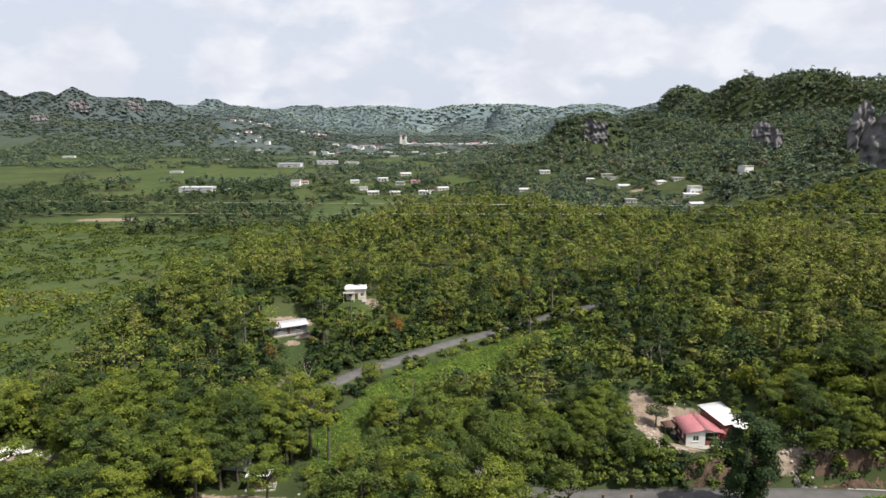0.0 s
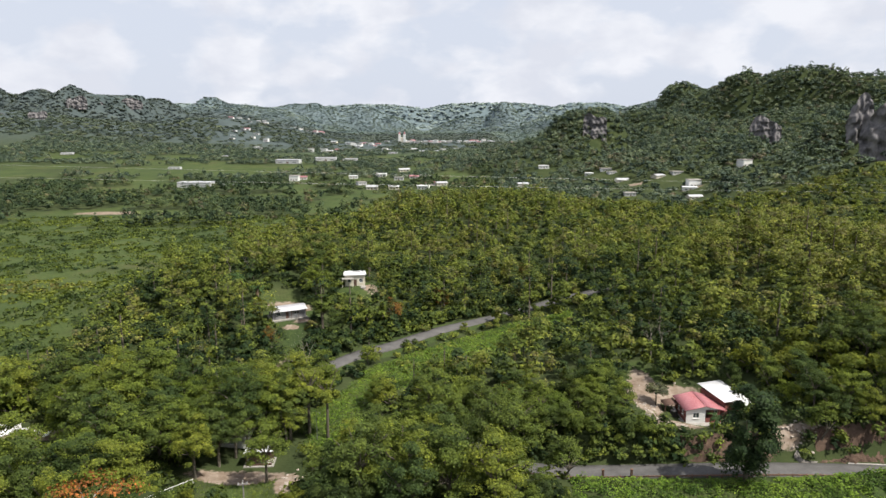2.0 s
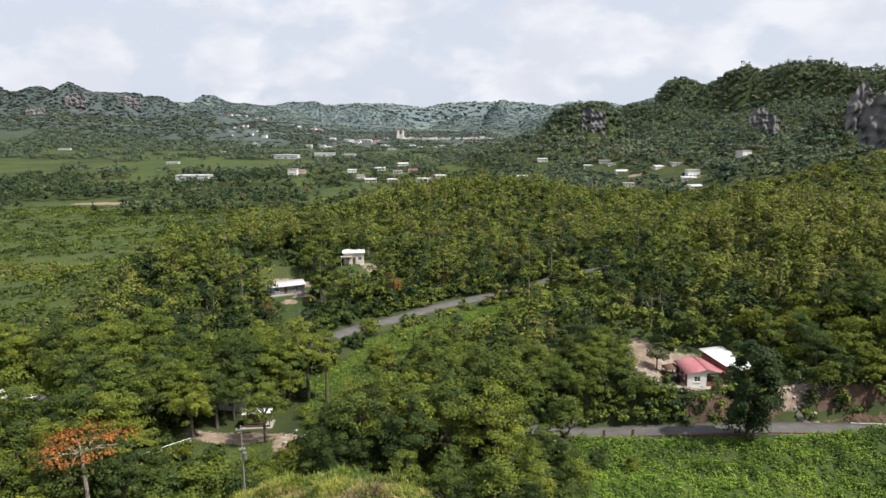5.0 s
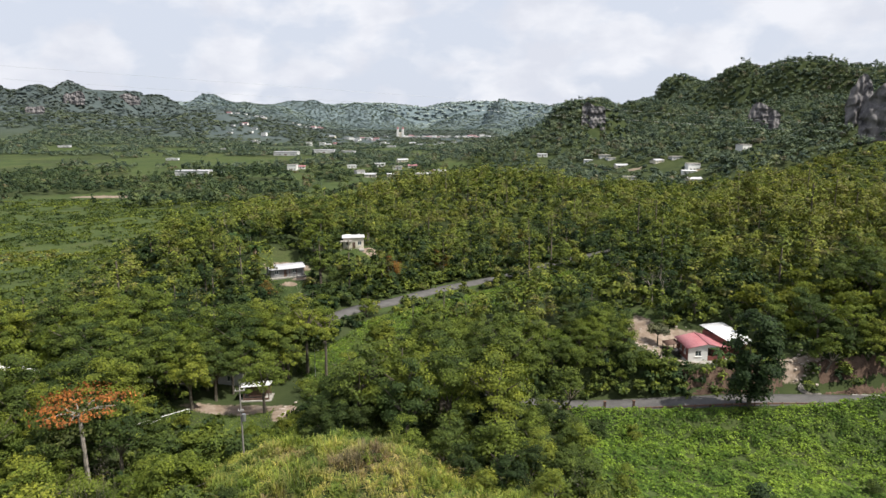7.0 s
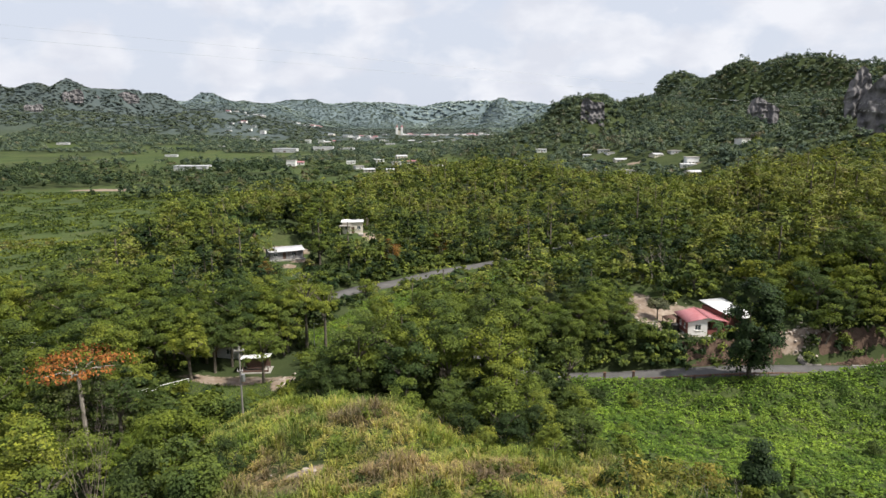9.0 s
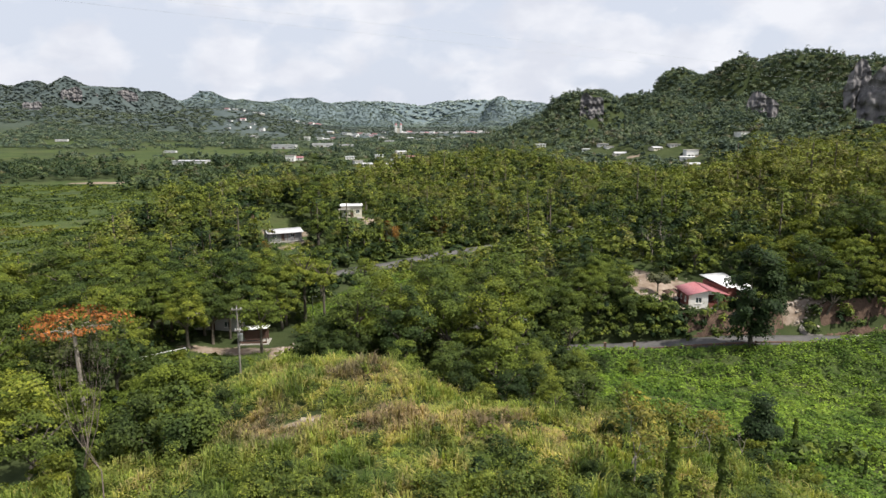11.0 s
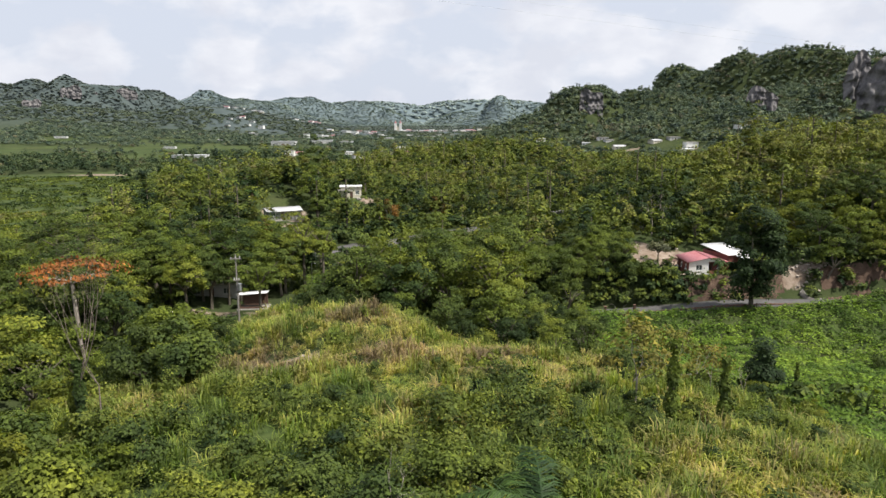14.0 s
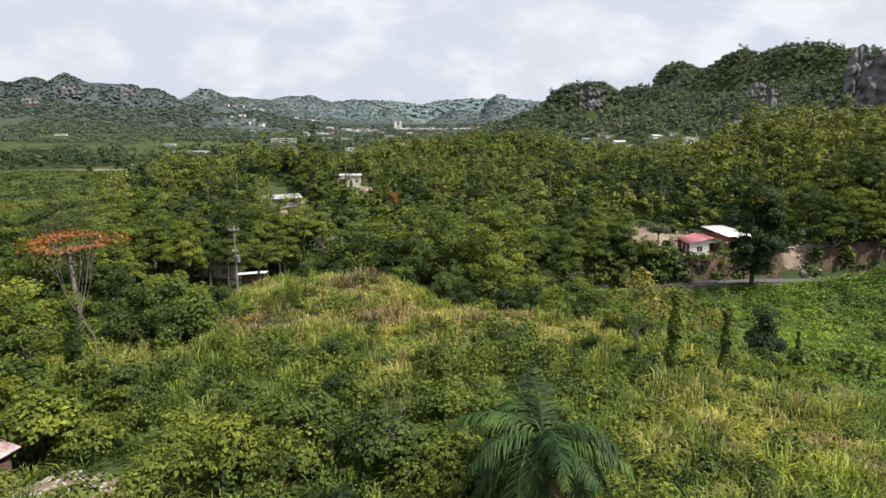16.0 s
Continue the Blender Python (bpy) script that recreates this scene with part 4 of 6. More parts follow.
woods("hill_shrubs", x, y, np.where(big, RNG.uniform(1.4, 4.0, n), RNG.uniform(0.8, 2.2, n)), np.where(big, RNG.uniform(1.2, 2.5, n), RNG.uniform(0.8, 1.6, n)), 460, 0.118, np.clip(0.4 + 0.12 * np.clip((-8 - x) / 8, 0, 1) + 0.18 * wave(x, y, 11, 6) + RNG.normal(0, 0.17, n), 0, 0.66), M_WOOD_LEAF, "leafy green shrubs among tall grass", lobes=6, low=0.1)

# ---- building blocks ----


def ground_at(x, y):
    return float(land(np.array([float(x)]), np.array([float(y)]))[0])


def at(x, y, z=None, turn=0.0, s=1.0):
    """A pose on the ground: turn in degrees, s the size."""
    return pose(x, y, ground_at(x, y) if z is None else z, 0, 0, turn) @ Matrix.Diagonal((s, s, s, 1))


def place(ob, m):
    ob.matrix_basis = m
    return ob


def clone(ob, x, y, turn=0.0, s=1.0, z=None):
    c = copy_thing(ob, at(x, y, z, turn))
    c.scale = (s, s, s)
    return c


def tube(bm, a, b, ra, rb, sides=6):
    """A tapered round limb from a to b."""
    a, b = Vector(a), Vector(b)
    q = (b - a).to_track_quat("Z", "Y").to_matrix()
    rings = []
    for p, r in ((a, ra), (b, rb)):
        rings.append([bm.verts.new(p + q @ Vector((math.cos(t) * r, math.sin(t) * r, 0))) for t in (2 * math.pi * i / sides for i in range(sides))])
    for i in range(sides):
        j = (i + 1) % sides
        bm.faces.new((rings[0][i], rings[0][j], rings[1][j], rings[1][i]))
    bm.faces.new(rings[1])
    bm.faces.new(rings[0][::-1])


def sweep(bm, pts, r, sides=6):
    """One connected round bar through all the points."""
    pts = [Vector(p) for p in pts]
    rings = []
    for k, p in enumerate(pts):
        q = (pts[min(k + 1, len(pts) - 1)] - pts[max(k - 1, 0)]).to_track_quat("Z", "Y").to_matrix()
        rings.append([bm.verts.new(p + q @ Vector((math.cos(t) * r, math.sin(t) * r, 0))) for t in (2 * math.pi * i / sides for i in range(sides))])
    for a, b in zip(rings, rings[1:]):
        for i in range(sides):
            j = (i + 1) % sides
            bm.faces.new((a[i], a[j], b[j], b[i]))
    bm.faces.new(rings[-1])
    bm.faces.new(rings[0][::-1])


def box(bm, cx, cy, cz, sx, sy, sz, turn=0.0):
    """A block by centre and full size."""
    m = Matrix.Translation((cx, cy, cz)) @ Matrix.Rotation(turn, 4, "Z") @ Matrix.Diagonal((sx, sy, sz, 1))
    bmesh.ops.create_cube(bm, size=1.0, matrix=m)


def part(name, bm, mat, parent=None, label="", bevel=0.0):
    if bevel:
        bmesh.ops.bevel(bm, geom=bm.edges[:], offset=bevel, segments=1, affect="EDGES")
    me = bpy.data.meshes.new(name)
    bm.to_mesh(me)
    bm.free()
    me.materials.append(mat)
    ob = new(name, me)
    if parent:
        ob.parent = parent
    if label:
        ob["label"] = label
    return ob


def block(name, mat, parent, *dims, label="", bevel=0.0):
    """One part made of one block: centre x, y, z, size x, y, z."""
    bm = bmesh.new()
    box(bm, *dims)
    return part(name, bm, mat, parent, label, bevel)


# ---- single trees ----


def limb_tree(bm, rng, p, d, length, rad, depth, kinks=2, spread_by=0.7, lift=0.15):
    """Branching bare wood."""
    for _ in range(kinks):
        q = p + d * length / kinks
        tube(bm, p, q, rad, rad * 0.82, 5 if depth > 1 else 3)
        p, rad = q, rad * 0.82
        d = (d + Vector(rng.normal(0, 0.16, 3))).normalized()
    if depth:
        for i in range(int(rng.integers(2, 4))):
            e = (d + Vector(rng.normal(0, spread_by, 3)) + Vector((0, 0, lift))).normalized()
            limb_tree(bm, rng, p, e, length * rng.uniform(0.55, 0.85), rad * 0.68, depth - 1, kinks, spread_by, lift)


def tree_proto(kind, seed, H, R, per, size, flat, low, lobes, mat, label, bark=None):
    """A tree: trunk with limbs, and a crown of leaf sprays carried by them."""
    rng = np.random.default_rng(seed)
    root = new(kind)
    bm = bmesh.new()
    lean = rng.normal(0, 0.25, 2)
    top = Vector((lean[0], lean[1], H * (low + (0.15 if low < 0.5 else 0.02))))
    rad = 0.014 * H + 0.06
    tube(bm, (0, 0, -0.6), top * 0.5, rad * 1.25, rad, 7)
    tube(bm, top * 0.5, top, rad, rad * 0.8, 7)
    for i in range(7):
        a = i * 0.95 + rng.uniform(0, 0.6)
        e = top + Vector((math.cos(a) * R * 0.65, math.sin(a) * R * 0.65, H * (rng.uniform(0.12, 0.36) if low < 0.5 else rng.uniform(0.01, 0.09))))
        mid = top.lerp(e, 0.5) + Vector((0, 0, H * 0.03))
        tube(bm, top, mid, rad * 0.6, rad * 0.4, 5)
        tube(bm, mid, e, rad * 0.4, rad * 0.12, 5)
    part("trunk", bm, bark or M_BARK, root)
    one = np.ones(1)
    v, f, *_ = crowns(0 * one, 0 * one, 0 * one, H * one, R * one, per, size, rng, lobes=lobes, low=low, flat=flat)
    crown = new("crown", fast_mesh("crown", v, f, [mat]))
    crown.parent = root
    return tagged(root, label, "tree")


BIG = [
    tree_proto("broadleaf_tree", 11, 15, 5.4, 6800, 0.15, 0.6, 0.14, 40, M_TREE_LEAF, "tall broad dark green leafy tree"),
    tree_proto("broadleaf_tree", 12, 16, 4.8, 6800, 0.15, 0.65, 0.12, 40, M_TREE_LEAF, "tall leafy green tree with layered crown"),
    tree_proto("broadleaf_tree", 14, 16, 6.2, 7000, 0.155, 0.42, 0.24, 40, M_TREE_LEAF, "spreading flat-layered green tree"),
]
SMALL = [
    tree_proto("broadleaf_tree", 13, 9, 3.6, 4200, 0.125, 0.65, 0.06, 30, M_TREE_LEAF, "rounded leafy green tree on the slope"),
    tree_proto("broadleaf_tree", 15, 8, 3.0, 3600, 0.12, 0.75, 0.02, 26, M_TREE_LEAF, "small bushy green tree"),
    tree_proto("broadleaf_tree", 16, 10, 3.4, 4000, 0.125, 0.6, 0.1, 30, M_TREE_LEAF, "slender young green tree"),
]
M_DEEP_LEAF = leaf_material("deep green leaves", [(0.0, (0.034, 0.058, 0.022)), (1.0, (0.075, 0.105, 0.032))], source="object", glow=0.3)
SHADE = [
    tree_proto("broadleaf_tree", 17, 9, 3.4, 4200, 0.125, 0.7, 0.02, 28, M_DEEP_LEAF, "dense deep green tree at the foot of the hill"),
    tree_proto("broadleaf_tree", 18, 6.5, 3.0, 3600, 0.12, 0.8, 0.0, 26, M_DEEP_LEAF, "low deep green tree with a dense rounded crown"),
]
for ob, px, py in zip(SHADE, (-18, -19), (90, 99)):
    place(ob, at(px, py))
BUSH = [
    tree_proto("bush", 21, 4.6, 2.7, 2300, 0.135, 0.8, 0.0, 18, M_TREE_LEAF, "dense rounded green bush"),
    tree_proto("bush", 22, 5.4, 2.3, 2200, 0.135, 0.85, 0.0, 16, M_TREE_LEAF, "dense upright green bush"),
]
for ob, px, py in zip(BIG + SMALL + BUSH, (-70, -54, -66, 3, 12, -8, -28, -23), (101, 121, 131, 118, 124, 97, 58, 53.5)):
    place(ob, at(px, py))

x, y = scatter(-125, 120, 70, 138, 6.0, RNG)
k = ~open_ground(x, y) & (ell(x, y, -36, 70, 12, 12) > 1) & (ell(x, y, -8, 74, 26, 16) > 1) & ~((x > 18) & (y < 104)) & (ell(x, y, 60, 120, 6, 7) > 1)
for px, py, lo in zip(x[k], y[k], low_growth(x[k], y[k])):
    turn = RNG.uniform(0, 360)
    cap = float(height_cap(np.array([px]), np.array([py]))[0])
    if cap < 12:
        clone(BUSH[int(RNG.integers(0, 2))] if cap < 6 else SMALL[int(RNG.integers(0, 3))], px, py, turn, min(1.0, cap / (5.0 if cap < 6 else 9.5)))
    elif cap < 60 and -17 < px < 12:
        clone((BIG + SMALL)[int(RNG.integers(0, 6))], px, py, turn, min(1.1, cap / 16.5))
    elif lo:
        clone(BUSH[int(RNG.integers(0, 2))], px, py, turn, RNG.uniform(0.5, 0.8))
    elif px < -13 and py > 76:
        clone(BIG[int(RNG.integers(0, 3))], px, py, turn, min(RNG.uniform(0.78, 1.1), cap / 15.5))
    elif px > 62 and py > 112:
        clone(BUSH[0] if RNG.uniform() < 0.25 else (BIG + SMALL)[int(RNG.integers(0, 6))], px, py, turn, RNG.uniform(0.7, 1.0))
    else:
        clone(SMALL[int(RNG.integers(0, 3))], px, py, turn, RNG.uniform(0.65, 1.05))
# trees and bushes with a place of their own
for proto, px, py, s in ((SHADE[0], -15.5, 88.5, 1.1), (SHADE[0], -11.5, 90, 1.0),  (BIG[0], -34, 121, 1.0), (BIG[2], -40, 123, 1.0), (BIG[1], -44.5, 110.5, 0.85), (BIG[0], -49.5, 112, 0.95), (BIG[2], -55, 108, 0.9), (BUSH[0], 38, 116, 0.9), (BUSH[1], 34, 117, 1.0), (BUSH[0], 29, 117.5, 1.0), (BUSH[1], 25, 118, 1.0), (BUSH[0], 41.5, 116, 0.7), (BIG[2], -30, 105, 0.8), (BIG[1], -42.5, 106, 0.85), (SMALL[1], 33, 119, 0.8), (SMALL[0], 29, 119, 0.8), (SMALL[0], 20, 118.5, 0.8), (BIG[1], -40.5, 111.8, 0.85), (BIG[2], -38.5, 115.2, 0.8), (BIG[0], -37, 117.5, 0.85), (BIG[0], -43, 115, 0.9), (BIG[2], 69, 117, 0.7), (BIG[1], 75, 116, 0.75), (SMALL[0], 72, 112.5, 0.7), (SMALL[2], 80, 112, 0.8), (BIG[0], -47, 93, 0.9), (BIG[2], -53, 84, 0.85),
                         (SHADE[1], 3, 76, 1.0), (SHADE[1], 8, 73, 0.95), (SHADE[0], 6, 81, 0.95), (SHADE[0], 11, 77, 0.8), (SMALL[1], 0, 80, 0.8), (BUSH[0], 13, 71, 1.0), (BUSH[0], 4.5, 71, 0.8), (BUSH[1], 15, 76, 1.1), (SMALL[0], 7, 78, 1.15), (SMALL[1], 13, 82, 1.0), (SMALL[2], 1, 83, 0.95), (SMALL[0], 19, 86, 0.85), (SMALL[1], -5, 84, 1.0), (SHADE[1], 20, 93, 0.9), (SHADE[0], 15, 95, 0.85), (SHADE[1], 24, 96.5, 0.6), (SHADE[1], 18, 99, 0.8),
                         (SMALL[0], -41, 59, 1.35), (SMALL[1], -37, 55, 1.0), (SMALL[2], -39, 66, 1.0), (SMALL[0], -47, 69, 1.15), (SMALL[1], -36, 74, 0.95), (BUSH[0], -33, 67, 1.1), (BUSH[0], -31, 61, 1.0),
                         (BUSH[0], -24.5, 58, 1.6), (SHADE[1], -27.5, 55, 1.2), (BUSH[1], -22, 55, 1.1), (SHADE[1], -21.5, 60, 0.9), (BUSH[0], -22.5, 31.5, 1.15), (BUSH[1], -19, 36, 0.9), (BUSH[0], -27, 37, 1.2), (BUSH[0], -3.5, 29, 1.1), (BUSH[1], -7, 31, 0.9), (BUSH[0], -9.5, 33, 0.8), (BUSH[1], -10.5, 28.5, 0.9), (BUSH[0], 1.2, 28.2, 0.85), (BUSH[0], -14, 30, 0.7), (BUSH[1], 2.5, 33.5, 0.7),
                         (BUSH[0], -12, 36.5, 0.7), (BUSH[1], -0.5, 31.5, 0.95), (BUSH[0], 2.5, 35, 0.5), (BUSH[1], -9, 43.5, 0.55),  (BUSH[0], 57, 80, 0.55),
                         (BUSH[1], 17, 58, 0.75), (BUSH[0], 20, 63, 0.8), (BUSH[0], 30.5, 57, 0.7), (BUSH[0], 76, 93, 0.8), (BUSH[1], 30, 97, 0.6), (SMALL[2], 17, 71, 0.7), (SMALL[1], 23, 76, 0.65), (SMALL[0], 12, 67, 0.6),
                         (BUSH[0], -36, 82, 1.75), (BUSH[1], -33.2, 83.5, 1.5), (BUSH[0], -30.2, 82.5, 1.6), (BUSH[1], -27.4, 83.5, 1.3), (BUSH[1], -39.5, 84, 1.3), (BUSH[1], -28, 92, 0.75), (BUSH[0], -25, 94, 0.6), (BUSH[0], -31, 94, 0.45), (BUSH[1], -35, 88, 0.8), (BUSH[0], -39, 86, 0.9), (BUSH[0], -42, 92, 0.85), (BUSH[0], -30, 86, 0.8), (BUSH[1], -26, 88, 0.9), (BUSH[0], -33, 91.5, 0.6), (BUSH[0], -29, 82, 0.8), (BUSH[1], -33, 79, 0.9), (BUSH[0], -22, 84, 0.8), (BUSH[0], -44, 96, 0.7), (SHADE[1], -19, 96, 0.9), (SHADE[0], -16, 101, 0.9), (BUSH[0], -22, 99, 0.7), (BUSH[1], -33, 84, 0.5), (BUSH[0], -26.8, 81, 0.8), (BUSH[0], -23, 81.5, 0.75), (BUSH[1], -30.5, 83, 0.9), (BUSH[0], -23, 88, 0.7), (BUSH[0], -19, 92, 0.9), (BUSH[1], -30, 90, 0.5), (BUSH[0], -38, 91, 0.7), (BUSH[1], 12, 47, 0.5), (BUSH[0], 22, 42, 0.45), (BUSH[1], 27, 46, 0.5)):
    clone(proto, px, py, RNG.uniform(0, 360), s)
M_FRESH_LEAF = leaf_material("fresh green leaves", [(0.0, (0.09, 0.138, 0.026)), (1.0, (0.138, 0.178, 0.032))], source="object", glow=0.28)
round_tree = place(tree_proto("broadleaf_tree", 27, 9.6, 5.0, 9500, 0.145, 0.75, 0.05, 46, M_FRESH_LEAF, "broad rounded fresh green tree at the hill's edge"), at(-30, 68))
for px, py, s in ((-54, 83, 1.0), (-48, 76, 0.75), (-57, 92, 1.0), (-37, 71, 0.7), (-62, 108, 1.15), (-52, 128, 1.2), (-74, 126, 1.3), (-46, 139, 1.1), (30, 128, 0.8), (22, 122, 0.8)):
    clone(round_tree, px, py, RNG.uniform(0, 360), s)
tall = tree_proto("tall_tree", 33, 15.5, 3.4, 2600, 0.2, 0.5, 0.42, 16, M_TREE_LEAF, "tall slim tree with a bare trunk before the meadow")
place(tall, at(-26.5, 124.0))
clone(tall, -22.6, 122.5, 70, 0.92)
M_LIME_LEAF = leaf_material("yellow-green leaves", [(0.0, (0.14, 0.185, 0.03)), (1.0, (0.2, 0.215, 0.036))], source="object", glow=0.38)
lime = tree_proto("bush", 23, 5.2, 2.8, 2300, 0.15, 0.75, 0.0, 20, M_LIME_LEAF, "bright yellow-green leafy bush")
place(lime, at(-22.6, 32.2))
for px, py, s in ((-19.6, 34, 0.8), (-26.5, 34, 1.05), (-7.5, 30, 0.7), (-2, 33, 0.55), (-26, 56.5, 0.9), (36, 58, 0.5), (33, 63, 0.55), (26, 54, 0.5), (-32, 50, 0.8), (-55, 140, 1.6), (-60, 128, 1.5), (-66, 137, 1.6), (66, 121, 1.1), (84, 124, 1.4), (95, 131, 1.6), (88, 135, 1.7), (74, 122, 1.3), (80, 128, 1.6), (70, 129, 1.5), (92, 126, 1.5), (102, 136, 1.8), (76, 135, 1.7), (64, 134, 1.6), (-72, 120, 1.7), (-80, 134, 1.9), (-62, 114, 1.6), (-90, 130, 1.8), (-70, 104, 1.5), (-84, 110, 1.7), (-48, 131, 1.6), (-36, 97, 0.45), (-29.5, 96.5, 0.5), (-25, 97.5, 0.6), (-41, 97.5, 0.55), (-31, 90, 0.7), (-26.5, 91, 0.8), (-22, 91, 0.8), (-36, 91, 0.8)):
    clone(lime, px, py, RNG.uniform(0, 360), s)
M_DARK_LEAF = leaf_material("dark glossy leaves", [(0.0, (0.022, 0.043, 0.018)), (1.0, (0.034, 0.058, 0.022))], source="object", glow=0.15)
place(tree_proto("bush", 25, 6.0, 2.0, 3600, 0.14, 1.0, 0.0, 10, M_DARK_LEAF, "tall dark bush smothered in creepers"), at(36.3, 69, z=ground_at(36.3, 69) - 1.0, s=1.35))
dark_tree = tree_proto("broadleaf_tree", 31, 18.5, 5.2, 11000, 0.2, 0.9, 0.12, 30, M_DARK_LEAF,
                       "large dark green tree draped with vines by the road")
one = np.ones(1)
v, f, *_ = crowns(0 * one, 0 * one, 0 * one, 9.5 * one, 3.7 * one, 4500, 0.2, np.random.default_rng(32), lobes=12, low=0.0, flat=1.0)
skirt = new("creeper", fast_mesh("creeper", v, f, [M_DARK_LEAF]))
skirt.parent = dark_tree
place(dark_tree, at(50.4, 102.6, s=1.06))
tall_mid = clone(BIG[1], -43, 222, 40, 1.32)
clone(BIG[0], 20.5, 163, 40, 0.62)
clone(BIG[1], -34.5, 184, 200, 0.9)
clone(BIG[0], -39.5, 202, 100, 1.0)
clone(SMALL[1], -30, 178, 40, 1.2)
for px, py, s in ((6, 191, 0.65), (17, 198.5, 1.0), (22.5, 203, 0.8), (34, 205.5, 0.8), (-10.5, 178, 0.6), (-19, 162.5, 1.1), (-8, 181, 0.4), (29, 207, 0.6), (22, 178, 0.6)):
    clone(BUSH[1] if s > 0.6 else BUSH[0], px, py, RNG.uniform(0, 360), s)

# trees in orange blossom
M_BLOOM_GREEN = leaf_material("feathery green leaves", [(0.0, (0.07, 0.09, 0.03)), (1.0, (0.11, 0.1, 0.035))], source="object")


def flame_tree(seed, H, R, label, share=1000, bloom=None, low=0.68):
    """Umbrella tree: pale leaning trunk, flat blossom crown over thin green."""
    t = tree_proto("flame_tree", seed, H, R, share, 0.18, 0.12 if low > 0.5 else 0.6, low, 22, bloom or M_FLAME, label, bark=M_PALE_BARK)
    rng = np.random.default_rng(seed + 1)
    one = np.ones(1)
    v, f, *_ = crowns(0 * one, 0 * one, 0 * one, H * 0.94 * one, R * 1.0 * one, int(share * 1.1), 0.18, rng, lobes=20, low=low - 0.08, flat=0.25 if low > 0.5 else 0.6)
    g = new("leafage", fast_mesh("leafage", v, f, [M_BLOOM_GREEN]))
    g.parent = t
    return t


flame = place(flame_tree(41, 15.6, 6.9, "umbrella-shaped tree covered in orange-red blossom"), at(-45.0, 77.5, s=1.0))
flame_far = place(flame_tree(42, 11.5, 3.6, "small tree with rusty orange blossom beside the woods", 1300, M_FLAME_DULL, 0.15), at(-15, 190.5))
clone(flame_far, -1, 207, 70, 0.95)
clone(flame_far, 30, 246, 70, 0.8)
clone(flame_far, -46, 171, 120, 0.7)
clone(flame_far, 14, 134, 120, 0.6)


def bare_tree(seed, H, rad, depth, label, mat, lift=0.25, spread_by=0.55, trunk=0.36):
    rng = np.random.default_rng(seed)
    bm = bmesh.new()
    limb_tree(bm, rng, Vector((0, 0, -0.4)), Vector((0.05, 0.02, 1)).normalized(), H * trunk, rad * 0.8, depth, 2, spread_by, lift)
    root = new("bare_tree")
    part("bare_crown", bm, mat, root)
    return tagged(root, label, "tree")


M_TWIG = bark_material("grey-brown twigs", (0.1, 0.08, 0.068), (0.25, 0.205, 0.175))
dead = place(bare_tree(51, 8.8, 0.06, 7, "leafless grey-brown tree with fine upright branches", M_TWIG, 0.75, 0.27, 0.34), at(-25.4, 42, s=1.75))
dead_2 = place(bare_tree(52, 6.5, 0.12, 4, "pale leafless dead tree with forked limbs", M_PALE_BARK), at(-36, 46))
for ob, px, py, s in ((dead, -26.2, 42.6, 1.6), (dead, -24.7, 43.2, 1.5), (dead_2, -34, 158, 1.6), (dead_2, -37, 152, 1.2), (dead_2, -58, 150, 1.7), (dead_2, 48, 148, 1.5), (dead_2, 51, 150, 1.4), (dead_2, -46, 69, 1.0),
                      (dead_2, -2.5, 28, 0.9), (dead_2, -5, 100, 1.0), (dead_2, 9, 113, 0.9), (dead_2, 30, 60, 0.7), (dead_2, -86, 205, 1.4), (dead_2, -70, 214, 1.6), (dead_2, -62, 212, 1.6), (dead_2, 88, 150, 1.2), (dead_2, 16, 70, 0.7)):
    clone(ob, px, py, RNG.uniform(0, 360), s)

M_THIN = leaf_material("yellowing leaves", [(0.0, (0.17, 0.17, 0.04)), (1.0, (0.24, 0.19, 0.05))], source="object")


def thin_tree(seed, H, R, label):
    """An open crown of a few yellowing leaves on visible limbs."""
    t = bare_tree(seed, H, 0.13, 4, label, M_PALE_BARK, 0.3, 0.6)
    t.name = "thin_tree"
    rng = np.random.default_rng(seed)
    one = np.ones(1)
    v, f, *_ = crowns(0 * one, 0 * one, 0 * one, H * one, R * one, 750, 0.17, rng, lobes=16, low=0.3, flat=0.7)
    c = new("crown", fast_mesh("crown", v, f, [M_THIN]))
    c.parent = t
    return t


thin = place(thin_tree(61, 9, 3.2, "sparse tree with yellowing leaves and pale limbs"), at(15.5, 47.5))
clone(thin, 20, 52, 90, 0.85)
clone(thin, 26, 58, 200, 0.7)


def vine_pillar(seed, H, label):
    """A dead stem wrapped in hanging vines."""
    rng = np.random.default_rng(seed)
    root = new("vine_covered_stump")
    bm = bmesh.new()
    tube(bm, (0, 0, -0.5), (0.15, 0.05, H * 0.95), 0.16, 0.08)
    part("stem", bm, M_BARK, root)
    m = 560
    zz = rng.uniform(0.0, 1.0, m)
    rr = (0.34 * (1 - 0.65 * zz) + 0.1) * (1 + 0.35 * np.sin(zz * 19 + seed))
    a = rng.uniform(0, 2 * math.pi, m)
    d = np.stack([np.cos(a), np.sin(a), np.full(m, 0.35)], -1)
    c = np.stack([np.cos(a) * rr, np.sin(a) * rr, zz * H], -1)
    v, f = leaf_tris(c, d + rng.normal(0, 0.3, (m, 3)), 0.19 * rng.uniform(0.6, 1.3, m), rng)
    part_ob = new("vines", fast_mesh("vines", v, f, [M_TREE_LEAF]))
    part_ob.parent = root
    return tagged(root, label, "stump")


pillar = place(vine_pillar(71, 6.0, "tall dead stem wrapped in green vines"), at(17.2, 44.0, s=1.15))
